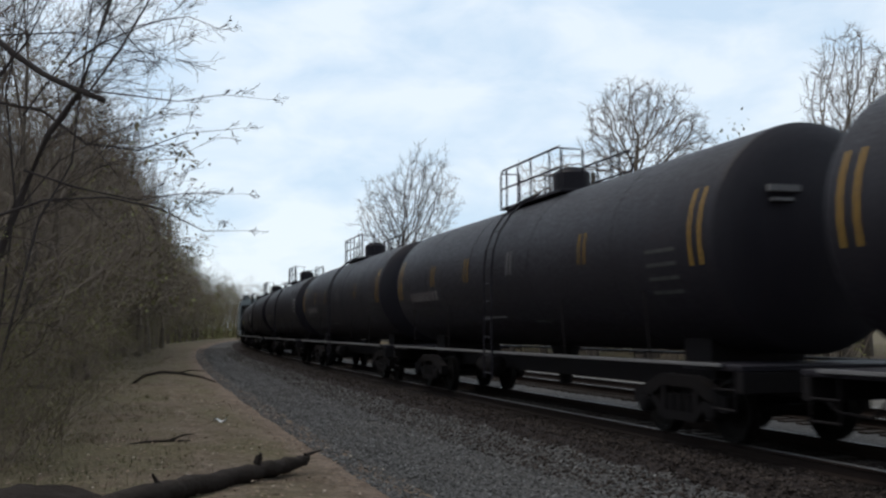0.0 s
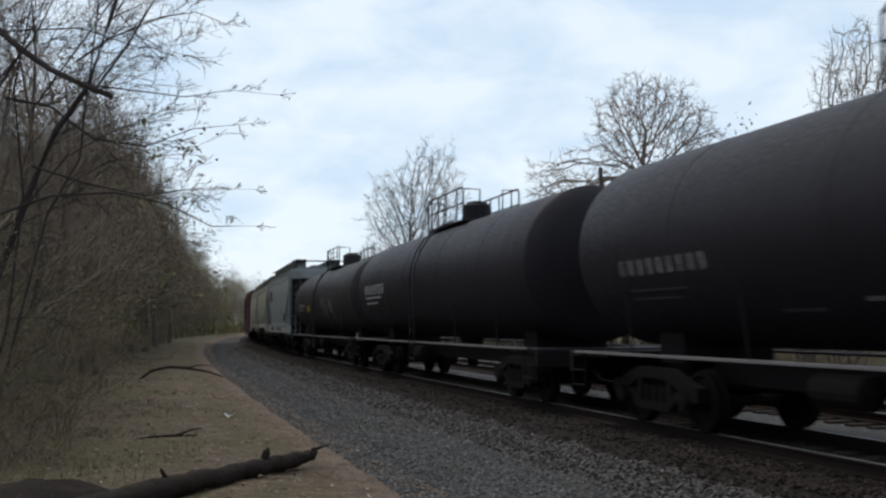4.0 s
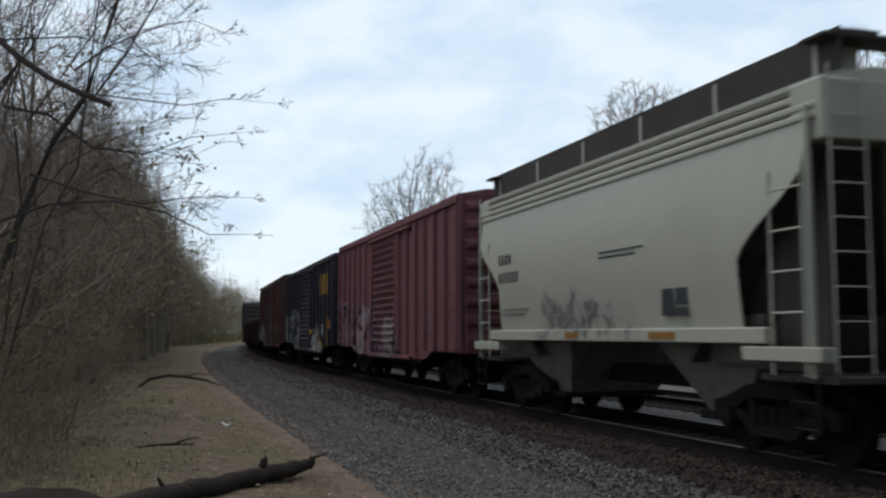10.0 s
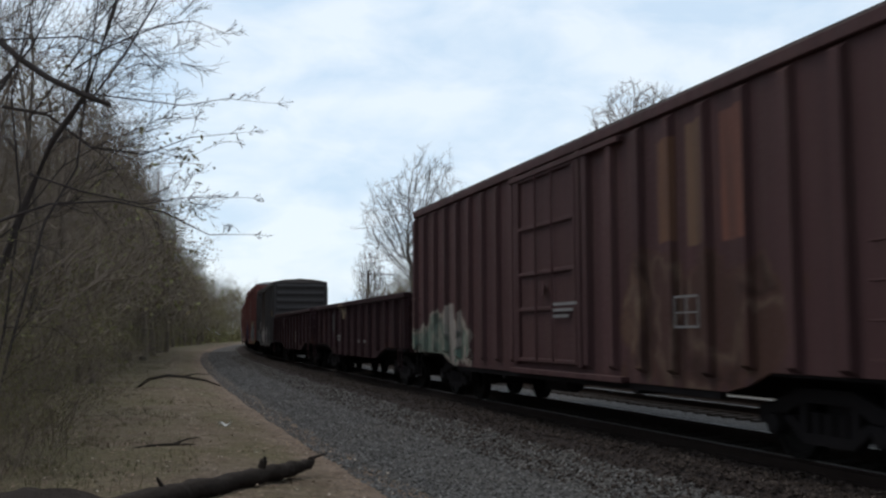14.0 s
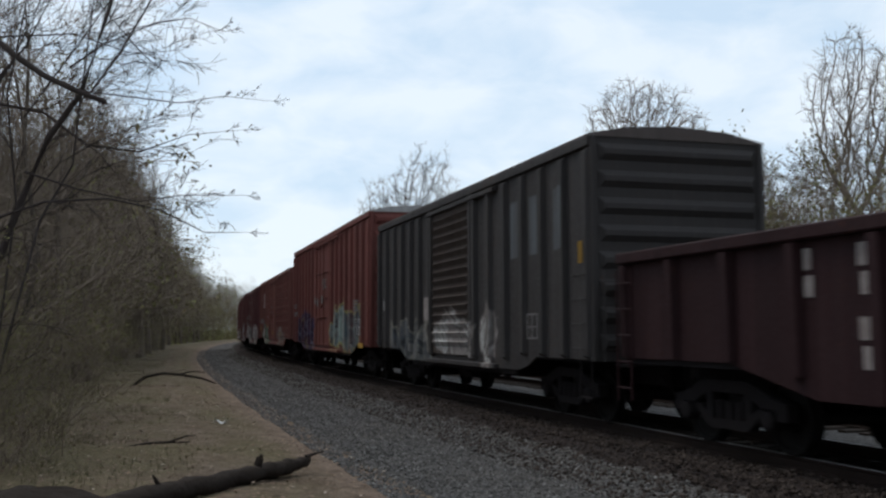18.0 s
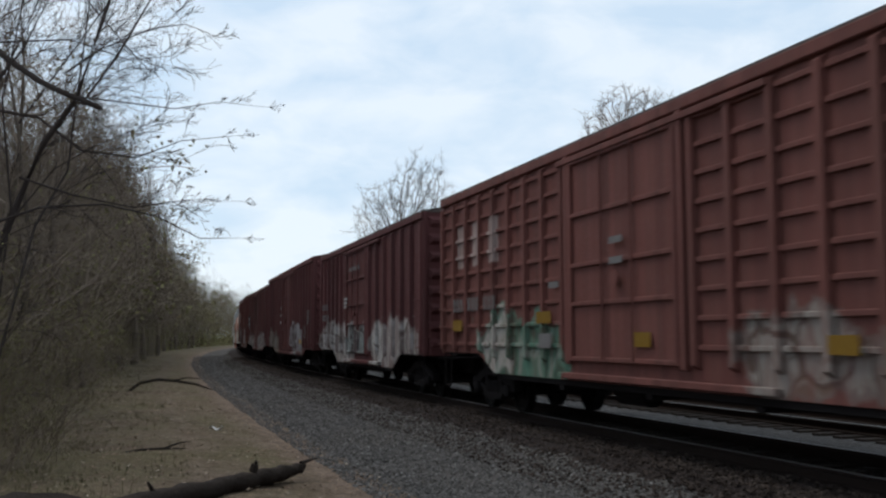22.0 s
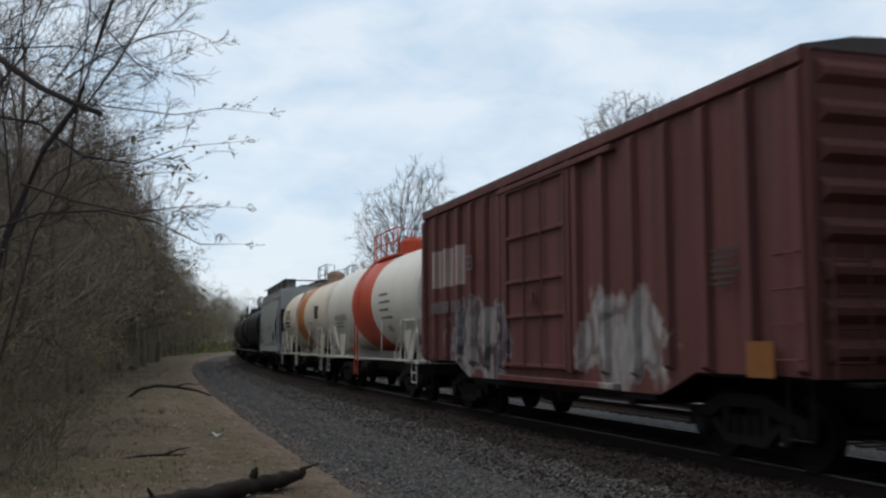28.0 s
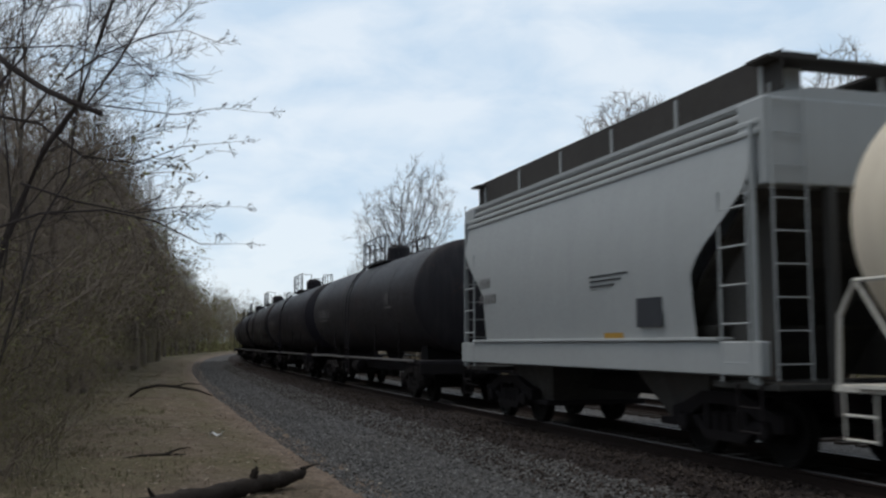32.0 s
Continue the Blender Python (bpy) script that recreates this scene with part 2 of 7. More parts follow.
# ---- mesh helpers ----
class Form:
    """Collects vertices and faces for one mesh."""

    def __init__(self):
        self.v, self.f = [], []

    def add(self, verts, faces):
        n = len(self.v)
        self.v.extend(verts)
        self.f.extend([tuple(i + n for i in f) for f in faces])
        return self

    def box(self, x0, x1, y0, y1, z0, z1, b=0.0):
        """A box; with b its edges are chamfered by b metres."""
        if b <= 0:
            c = [(x, y, z) for x in (x0, x1) for y in (y0, y1) for z in (z0, z1)]
            return self.add(c, [(0, 1, 3, 2), (4, 6, 7, 5), (0, 4, 5, 1), (2, 3, 7, 6), (0, 2, 6, 4), (1, 5, 7, 3)])
        lim = ((x0, x1), (y0, y1), (z0, z1))
        verts, key = [], {}
        for sx in (0, 1):
            for sy in (0, 1):
                for sz in (0, 1):
                    sg = (sx, sy, sz)
                    for a in range(3):
                        p = [lim[k][sg[k]] + (0 if k == a else (b if sg[k] == 0 else -b)) for k in range(3)]
                        key[sg, a] = len(verts)
                        verts.append(tuple(p))
        faces = []
        for a in range(3):
            o = [k for k in range(3) if k != a]
            for s in (0, 1):
                loop = []
                for u, w in ((0, 0), (1, 0), (1, 1), (0, 1)):
                    sg = [0, 0, 0]
                    sg[a], sg[o[0]], sg[o[1]] = s, u, w
                    loop.append(key[tuple(sg), a])
                faces.append(tuple(loop))
        for a in range(3):
            o = [k for k in range(3) if k != a]
            for u in (0, 1):
                for w in (0, 1):
                    q = []
                    for s, f in ((0, o[0]), (1, o[0]), (1, o[1]), (0, o[1])):
                        sg = [0, 0, 0]
                        sg[a], sg[o[0]], sg[o[1]] = s, u, w
                        q.append(key[tuple(sg), f])
                    faces.append(tuple(q))
        for sx in (0, 1):
            for sy in (0, 1):
                for sz in (0, 1):
                    faces.append(tuple(key[(sx, sy, sz), a] for a in range(3)))
        return self.add(verts, faces)

    def prism(self, poly, y0, y1):
        """An outline in x and z, pushed through from y0 to y1."""
        n = len(poly)
        v = [(x, y0, z) for x, z in poly] + [(x, y1, z) for x, z in poly]
        f = [tuple(range(n)), tuple(range(2 * n - 1, n - 1, -1))] + [(i, (i + 1) % n, n + (i + 1) % n, n + i) for i in range(n)]
        return self.add(v, f)

    def along(self, poly, x0, x1):
        """An outline in y and z, pushed along the car from x0 to x1."""
        n = len(poly)
        v = [(x0, y, z) for y, z in poly] + [(x1, y, z) for y, z in poly]
        f = [tuple(range(n)), tuple(range(2 * n - 1, n - 1, -1))] + [(i, (i + 1) % n, n + (i + 1) % n, n + i) for i in range(n)]
        return self.add(v, f)

    def tube(self, pts, r, n=6, ends=True):
        """A bar of n sides along the points; r is one radius or one for each point."""
        pts = [Vector(p) for p in pts]
        rs = r if isinstance(r, (list, tuple)) else [r] * len(pts)
        base = len(self.v)
        for i, p in enumerate(pts):
            d = pts[min(i + 1, len(pts) - 1)] - pts[max(i - 1, 0)]
            d = d.normalized() if d.length > 1e-6 else Vector((0, 0, 1))
            u = d.cross(Vector((0, 0, 1)) if abs(d.z) < 0.9 else Vector((1, 0, 0))).normalized()
            w = d.cross(u)
            for k in range(n):
                a = 2 * math.pi * k / n
                q = p + (u * math.cos(a) + w * math.sin(a)) * rs[i]
                self.v.append((q.x, q.y, q.z))
        for i in range(len(pts) - 1):
            o = base + i * n
            for k in range(n):
                k2 = (k + 1) % n
                self.f.append((o + k, o + k2, o + n + k2, o + n + k))
        if ends:
            self.f.append(tuple(base + k for k in range(n)))
            o = base + (len(pts) - 1) * n
            self.f.append(tuple(o + n - 1 - k for k in range(n)))
        return self

    def turned(self, profile, n=24, axis="x", centre=(0, 0, 0), closed=False):
        """A profile of (along, radius) turned round an axis."""
        base, cx = len(self.v), centre
        for a, r in profile:
            for k in range(n):
                g = 2 * math.pi * k / n
                c, s = r * math.cos(g), r * math.sin(g)
                p = {"x": (a, c, s), "y": (c, a, s), "z": (c, s, a)}[axis]
                self.v.append((p[0] + cx[0], p[1] + cx[1], p[2] + cx[2]))
        for i in range(len(profile) - 1):
            o = base + i * n
            for k in range(n):
                k2 = (k + 1) % n
                self.f.append((o + k, o + k2, o + n + k2, o + n + k))
        self.f.append(tuple(base + k for k in range(n)))
        o = base + (len(profile) - 1) * n
        self.f.append(tuple(o + n - 1 - k for k in range(n)))
        return self

    def mesh(self, name, mat, smooth=False, tidy=True):
        me = bpy.data.meshes.new(name)
        me.from_pydata(self.v, [], self.f)
        me.materials.append(mat)
        if tidy:
            bm = bmesh.new()
            bm.from_mesh(me)
            bmesh.ops.recalc_face_normals(bm, faces=bm.faces)
            bm.to_mesh(me)
            bm.free()
        if smooth:
            me.polygons.foreach_set("use_smooth", [True] * len(me.polygons))
            me.set_sharp_from_angle(angle=radians(35))
        me.update()
        return me


def part(name, form, mat, parent, label="", smooth=False, at=None):
    """One mesh object under a thing or a part."""
    me = form if isinstance(form, bpy.types.Mesh) else form.mesh(name, mat, smooth)
    ob = new(name, me)
    ob.parent = parent
    if at is not None:
        ob.matrix_basis = at
    return tagged(ob, label)


def thing(name, label, category, group="", kind="", at=None):
    ob = new(name)
    ob.empty_display_size = 0.3
    if at is not None:
        ob.matrix_basis = at
    return tagged(ob, label, category, group, kind)


def solid(name, form, mat, label, category="", group="", kind="", smooth=False, tidy=True, at=None):
    """A top-level thing of one mesh."""
    ob = new(name, form if isinstance(form, bpy.types.Mesh) else form.mesh(name, mat, smooth, tidy))
    if at is not None:
        ob.matrix_basis = at
    return tagged(ob, label, category, group, kind)


# ---- ground, track bed and rails ----
def lay(q, s):
    """The ground's height by the distance to the track: the bed, a flat shoulder, the dirt path and the bank to the wood."""
    pts = ((-1000, 0.4), (-40, 0.3), (-16, 0.0), (-11.5, -0.45), (-9.3, -0.45), (4.3, -0.60), (4.9, -0.475), (5.6, -0.40), (7.0, -0.30), (9.5, -0.28), (12, -0.30),
           (16, -0.1), (24, 0.5), (60, 1.0), (4000, 1.2))
    for (a, za), (b, zb) in zip(pts, pts[1:]):
        if q <= b:
            k = max(0.0, (q - a) / (b - a))
            z = za + (zb - za) * k
            break
    else:
        z = pts[-1][1]
    if q > 4.4 or q < -10:
        p = at_track(s, q)
        amp = 0.05 + 0.12 * min(1, max(0, (abs(q) - 8) / 12))
        z += amp * noise.noise(Vector((p.x * 0.35, p.y * 0.35, 3))) + 0.03 * noise.noise(Vector((p.x * 1.5, p.y * 1.5, 9)))
    return z


def strip(name, s_list, q_list, height):
    f, n = Form(), len(q_list)
    f.v = [tuple(at_track(s, q, height(q, s))) for s in s_list for q in q_list]
    f.f = [(i * n + j, i * n + j + 1, (i + 1) * n + j + 1, (i + 1) * n + j) for i in range(len(s_list) - 1) for j in range(n - 1)]
    return f


def steps(*spans):
    out = []
    for a, b, d in spans:
        k = max(1, round((b - a) / d))
        out += [a + (b - a) * i / k for i in range(k)]
    return out + [spans[-1][1]]


m, nt, p = material("leaf_strewn_dirt", 0.95)
vec = nt.nodes.new("ShaderNodeTexCoord").outputs["Object"]
n1, n2, n3 = noise_of(nt, vec, 0.25, 5), noise_of(nt, vec, 2.2, 6, 0.7), noise_of(nt, vec, 22, 6, 0.75)
c = ramp(nt, n2, [(0.3, (0.080, 0.057, 0.044)), (0.5, (0.135, 0.103, 0.081)), (0.7, (0.185, 0.145, 0.115))])
worn = nt.nodes.new("ShaderNodeAttribute")
worn.attribute_name = "trodden"
bare = ramp(nt, maths(nt, "ADD", worn.outputs["Fac"], maths(nt, "MULTIPLY", maths(nt, "SUBTRACT", n2, 0.5), 0.9)), [(0.35, (0, 0, 0)), (0.7, (1, 1, 1))])
green = ramp(nt, maths(nt, "ADD", maths(nt, "MULTIPLY", n1, 0.7), maths(nt, "MULTIPLY", n2, 0.3)), [(0.37, (0, 0, 0)), (0.54, (1, 1, 1))])
green = maths(nt, "MULTIPLY", green, maths(nt, "SUBTRACT", 1.0, bare))
c = blend(nt, maths(nt, "MULTIPLY", green, 0.75), c, ramp(nt, n3, [(0.3, (0.055, 0.052, 0.028)), (0.7, (0.125, 0.115, 0.062))]))
c = blend(nt, maths(nt, "MULTIPLY", bare, 0.7), c, ramp(nt, n2, [(0.3, (0.115, 0.087, 0.071)), (0.7, (0.190, 0.147, 0.122))]))
c = blend(nt, 0.8, c, ramp(nt, n3, [(0.32, (0.40, 0.38, 0.36)), (0.5, (0.95, 0.93, 0.9)), (0.68, (1.45, 1.38, 1.28))]), "MULTIPLY")
n4 = noise_of(nt, vec, 6.5, 6, 0.7, shift=5.0)
c = blend(nt, 0.6, c, ramp(nt, n4, [(0.35, (0.55, 0.52, 0.5)), (0.62, (1.25, 1.22, 1.18))]), "MULTIPLY")
nt.links.new(c, p.inputs["Base Color"])
bump(nt, p, n3, 0.6, 0.04)
DIRT = m

HALF = math.pi / abs(CURVE)
s_far = steps((-HALF, -600, 140), (-600, -60, 15), (-60, -5, 4), (-5, 70, 0.6), (70, 220, 3), (220, 700, 15), (700, HALF, 140))
q_far = steps((-1050, -100, 120), (-100, -12, 11), (-12, -9, 0.5), (-9, 4.2, 2.6), (4.2, 5.8, 0.2), (5.8, 16, 0.5), (16, 40, 2), (40, 120, 12), (120, 700, 90), (700, 3400, 450))
ground = solid("ground", strip("ground", s_far, q_far, lay), DIRT, "leaf-strewn brown dirt and thin grass beside the track", "ground", kind="structure", tidy=False)
# how far feet have bared the soil: most along the edge of the stones
trod = ground.data.attributes.new("trodden", "FLOAT", "POINT")
trod.data.foreach_set("value", [0.85 * max(0.0, 1 - abs(q - 5.4) / 1.1) + 0.5 * max(0.0, 1 - abs(q - 7.2) / 1.4) for s in s_far for q in q_far])

m, nt, p = material("ballast", 0.95)
vec = nt.nodes.new("ShaderNodeTexCoord").outputs["Object"]
vor = node(nt, "ShaderNodeTexVoronoi", Scale=19.0)
nt.links.new(vec, vor.inputs["Vector"])
n1, n2 = noise_of(nt, vec, 0.35, 5), noise_of(nt, vec, 3.0, 5, 0.7)
c = ramp(nt, vor.outputs["Color"], [(0.1, (0.074, 0.069, 0.067)), (0.55, (0.124, 0.118, 0.115)), (0.95, (0.19, 0.182, 0.178))])
c = blend(nt, 0.7, c, ramp(nt, vor.outputs["Distance"], [(0.05, (1, 1, 1)), (0.5, (0.35, 0.35, 0.36))]), "MULTIPLY")
c = blend(nt, maths(nt, "MULTIPLY", ramp(nt, n1, [(0.45, (0, 0, 0)), (0.65, (1, 1, 1))]), 0.35), c, (0.075, 0.064, 0.054))
nt.links.new(c, p.inputs["Base Color"])
bump(nt, p, maths(nt, "SUBTRACT", 1.0, vor.outputs["Distance"]), 0.8, 0.05)
BALLAST = m
# brown oil and rust stain, with the train's shade put into the colour
m2, nt, p = material("rust_and_shade_ballast", 0.95)
vec = nt.nodes.new("ShaderNodeTexCoord").outputs["Object"]
vor = node(nt, "ShaderNodeTexVoronoi", Scale=19.0)
nt.links.new(vec, vor.inputs["Vector"])
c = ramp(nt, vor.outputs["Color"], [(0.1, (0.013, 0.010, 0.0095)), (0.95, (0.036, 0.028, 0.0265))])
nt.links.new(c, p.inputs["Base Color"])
bump(nt, p, maths(nt, "SUBTRACT", 1.0, vor.outputs["Distance"]), 0.8, 0.05)
RUST_SHADE_BALLAST = m2


def bed_height(q, s):
    """The stone bed under both tracks, its shoulder and the flat of gravel beside it."""
    pts = ((-9.0, -0.52), (-8.2, -0.40), (-6.4, -0.24), (-1.9, -0.205), (1.9, -0.205), (3.0, -0.42), (4.75, -0.44), (5.3, -0.54))
    for (a, za), (b, zb) in zip(pts, pts[1:]):
        if q <= b:
            z = za + (zb - za) * max(0.0, (q - a) / (b - a))
            break
    p = at_track(s, q)
    return z + 0.025 * noise.noise(Vector((p.x * 0.8, p.y * 0.8, 1))) + 0.012 * noise.noise(Vector((p.x * 4, p.y * 4, 5)))


s_bed = steps((-420, -20, 8), (-20, 6, 2), (6, 60, 0.35), (60, 160, 1.5), (160, 520, 6))
q_bed = steps((-9.0, -2.0, 0.6), (-2.0, 5.3, 0.25))
ballast = solid("track_bed", strip("track_bed", s_bed, q_bed, bed_height), BALLAST, "grey crushed-stone ballast under the railway tracks", "ballast", kind="structure", tidy=False)


def stain_height(q, s):
    """Oily ballast that banks up round the ends of the ties and thins out to the shoulder; its strip also covers the
    train's shade.
    """
    return bed_height(q, s) + 0.012 + (0.03 if 0.9 < abs(q) < 1.95 else 0.0) + 0.02 * noise.noise(at_track(s, q) * 2.1) - 0.05 * max(0.0, abs(q) - 1.95)


stain = solid("stained_bed", strip("stained_bed", s_bed, steps((-2.0, 2.25, 0.25)), stain_height), RUST_SHADE_BALLAST,
              "oily rust-brown ballast between and beside the rails, darkened for the train's shade", "ballast", kind="structure", tidy=False)


def rail_form(q, side):
    """A rail swept along the track at q; side True gives the foot and web, False the worn head."""
    prof = [(-0.07, -0.17), (0.07, -0.17), (0.07, -0.155), (0.012, -0.135), (0.012, -0.045), (0.036, -0.035), (0.036, -0.006), (-0.036, -0.006),
            (-0.036, -0.035), (-0.012, -0.045), (-0.012, -0.135), (-0.07, -0.155)] if side else [(-0.034, -0.006), (0.034, -0.006), (0.030, 0.0), (-0.030, 0.0)]
    f, n = Form(), len(prof)
    ss = steps((-420, 0, 12), (0, 200, 2), (200, 520, 8))
    f.v = [tuple(at_track(s, q + a, z)) for s in ss for a, z in prof]
    f.f = [(i * n + j, i * n + (j + 1) % n, (i + 1) * n + (j + 1) % n, (i + 1) * n + j) for i in range(len(ss) - 1) for j in range(n)]
    return f


for track_q, word in ((0.0, "track the train runs on"), (-4.3, "empty second track")):
    for dq in (-0.7535, 0.7535):
        r = solid("rail", rail_form(track_q + dq, True), RAIL_SIDE, "rusty steel rail with a worn bright head, " + word, "rail", "rails of the two tracks", kind="structure")
        part("rail_head", rail_form(track_q + dq, False), RAIL_TOP, r, "polished running surface")

tie_mesh = Form().box(-0.11, 0.11, -1.3, 1.3, -0.36, -0.172, 0.012).mesh("tie", TIE)
for track_q, s0 in ((0.0, 9.0), (-4.3, 12.0)):
    ties = thing("crossties", "dark creosoted wooden ties bedded in stone", "railway ties", kind="structure")
    rest = Form()
    for i in range(-600, 900):
        s = i * 0.52
        jig = random.uniform(-1.5, 1.5)
        if s0 < s < s0 + 72:
            mt = Matrix.Translation(at_track(s, track_q)) @ Euler((0, 0, radians(heading(s) + 90 + jig))).to_matrix().to_4x4()
            part("tie", tie_mesh, None, ties, at=mt)
        else:
            h = radians(heading(s) + 90)
            a, b = Vector((math.cos(h), math.sin(h), 0)), Vector((-math.sin(h), math.cos(h), 0))
            c0 = at_track(s, track_q)
            rest.add([tuple(c0 + a * x + b * y + Vector((0, 0, z))) for x in (-0.11, 0.11) for y in (-1.3, 1.3) for z in (-0.36, -0.172)],
                     [(0, 1, 3, 2), (4, 6, 7, 5), (0, 4, 5, 1), (2, 3, 7, 6), (1, 5, 7, 3)])
    tagged(part("distant_ties", rest.mesh("distant_ties", TIE, tidy=False), None, ties), kind="stuff")

# a pale gravel lane past the second track
GRAVEL = plain("pale_gravel", (0.115, 0.105, 0.093), 0.95, 0, 5, 0.35, 0.5, 0.02)
lane = solid("gravel_lane", strip("gravel_lane", steps((-100, 0, 6), (0, 120, 2), (120, 260, 8)), steps((-9.9, -6.4, 0.5)), lambda q, s: -0.19 + 0.02 * noise.noise(at_track(s, q) * 0.8)),
             GRAVEL, "pale gravel lane past the second track", "lane", kind="structure", tidy=False)


def stones(count, s0, s1, q0, q1, size, seed, lean=1.0):
    rnd = random.Random(seed)
    f = Form()
    shapes = []
    for _ in range(8):
        pts = [Vector((rnd.uniform(.7, 1.2) * x, rnd.uniform(.7, 1.2) * y, rnd.uniform(.5, .9) * z)) for x, y, z in
               ((1, 0, 0), (-1, 0, 0), (0, 1, 0), (0, -1, 0), (0, 0, 1), (0, 0, -1))]
        shapes.append(pts)
    tri = [(0, 2, 4), (2, 1, 4), (1, 3, 4), (3, 0, 4), (2, 0, 5), (1, 2, 5), (3, 1, 5), (0, 3, 5)]
    for _ in range(count):
        s = s0 + (s1 - s0) * rnd.random() ** 2.8
        q = q0 + (q1 - q0) * rnd.random() ** lean
        r = size * rnd.uniform(0.5, 1.25)
        z = (stain_height(q, s) if q < 2.25 else bed_height(q, s) if q < 5.0 else lay(q, s)) + r * 0.25
        c0 = at_track(s, q, z)
        rot = Euler((rnd.uniform(-0.6, 0.6), rnd.uniform(-0.6, 0.6), rnd.uniform(0, 6.3))).to_matrix() * r
        f.add([tuple(c0 + rot @ p) for p in shapes[rnd.randrange(8)]], tri)
    return f


STONE = islands("ballast_stones", [(0.0, (0.062, 0.058, 0.056)), (0.5, (0.104, 0.099, 0.096)), (0.93, (0.150, 0.144, 0.14)), (1.0, (0.24, 0.235, 0.23))])
solid("ballast_stones", stones(46000, 7, 115, 5.5, 2.2, 0.030, 3, 1.2), STONE, "loose grey crushed stones of the track bed", "ballast", kind="stuff", tidy=False)
# stained stones, darkened in colour for the shade beside the train
RSTONE = islands("rusty_shade_stones", [(0.0, (0.016, 0.012, 0.010)), (0.6, (0.040, 0.030, 0.026)), (1.0, (0.075, 0.060, 0.052))])
solid("stained_shade_stones", stones(34000, 7, 90, -0.65, 3.1, 0.030, 4, 0.85), RSTONE, "rust-stained stones between and beside the rails, darkened for the train's shade", "ballast", kind="stuff", tidy=False)


# ---- railway cars: +x is the rear, +y the side that faces the camera, z = 0 the rail head ----
def wheelset_mesh():
    f = Form()
    prof = [(-0.075, 0.10), (-0.075, 0.16), (-0.035, 0.17), (-0.035, 0.34), (-0.07, 0.36), (-0.07, 0.42), (0.055, 0.415), (0.06, 0.445), (0.085, 0.445), (0.085, 0.36), (0.02, 0.34),
            (0.02, 0.17), (0.075, 0.16), (0.075, 0.10)]
    f.turned([(-1.1, 0.075), (-0.85, 0.08), (0.85, 0.08), (1.1, 0.075)], 10, "y")
    f.turned([(a + 0.755, r) for a, r in ((-x, r) for x, r in prof[::-1])], 24, "y")
    f.turned([(-(a + 0.755), r) for a, r in ((-x, r) for x, r in prof[::-1])], 24, "y")
    return f.mesh("wheelset", WHEEL, True)


def sideframe_mesh(sign):
    """A cast side frame: pedestals over the axles, an arched top and a deep middle with a spring opening."""
    y0, y1 = (0.93, 1.10) if sign > 0 else (-1.10, -0.93)
    f = Form()
    f.prism([(-1.22, 0.42), (-1.22, 0.62), (-0.95, 0.68), (-0.45, 0.86), (0.45, 0.86), (0.95, 0.68), (1.22, 0.62), (1.22, 0.42), (1.02, 0.42), (1.0, 0.55), (0.72, 0.55),
             (0.42, 0.70), (-0.42, 0.70), (-0.72, 0.55), (-1.0, 0.55), (-1.02, 0.42)], y0, y1)
    f.prism([(-0.78, 0.52), (-0.42, 0.24), (0.42, 0.24), (0.78, 0.52), (0.62, 0.54), (0.36, 0.36), (-0.36, 0.36), (-0.62, 0.54)], y0 + 0.012 * sign, y1 - 0.012 * sign)
    for x in (-0.42, 0.42):
        f.box(x - 0.07, x + 0.07, min(y0, y1) + 0.02, max(y0, y1) - 0.02, 0.33, 0.74, 0.01)
    for x in (-0.22, 0.0, 0.22):
        f.turned([(0.36, 0.085), (0.60, 0.085)], 10, "z", (x, (y0 + y1) / 2, 0))
    for x in (-0.89, 0.89):
        f.turned([(1.0 * sign, 0.13), (1.15 * sign, 0.12), (1.17 * sign, 0.07)], 12, "y", (x, 0, 0.42))
    return f.mesh("side_frame", STEEL)


def bolster_mesh():
    f = Form()
    f.box(-0.22, 0.22, -0.92, 0.92, 0.50, 0.78, 0.02)
    f.turned([(0.78, 0.2), (0.86, 0.2)], 16, "z")
    f.box(-1.15, 1.15, -0.08, 0.08, 0.62, 0.70, 0.01)
    return f.mesh("truck", STEEL)


WHEELSET, FRAME_L, FRAME_R, BOLSTER = wheelset_mesh(), sideframe_mesh(1), sideframe_mesh(-1), bolster_mesh()
WHEELS = []     # (wheelset object, its car's name in the train list)


def truck(car, x, label="cast steel truck, dark with brake dust"):
    t = part("truck", BOLSTER, None, car, label, at=pose(x, 0, 0))
    part("side_frame", FRAME_L, None, t)
    part("side_frame", FRAME_R, None, t)
    for a in (-0.89, 0.89):
        w = part("wheelset", WHEELSET, None, t, at=pose(a, 0, 0.42))
        WHEELS.append(w)
    return t


def coupler(car, end, half, reach):
    """A knuckle coupler and its draft box; end is +1 at the rear, -1 at the front."""
    f = Form()
    a, b = sorted((end * (half - 0.25), end * (half + reach - 0.16)))
    f.box(a, b, -0.09, 0.09, 0.76, 0.94, 0.02)
    a, b = sorted((end * (half + reach - 0.22), end * (half + reach + 0.03)))
    f.box(a, b, -0.17, 0.13, 0.70, 1.0, 0.05)
    f.box(end * (half - 0.1) - 0.12, end * (half - 0.1) + 0.12, -0.26, 0.26, 0.66, 1.04, 0.02)
    f.tube([(end * (half - 0.05), 0.35, 0.78), (end * (half + reach * 0.5), 0.3, 0.5), (end * (half + reach), 0.12, 0.45)], 0.022, 6)
    return part("coupler", f, STEEL, car, "dark knuckle coupler with a hanging brake hose")


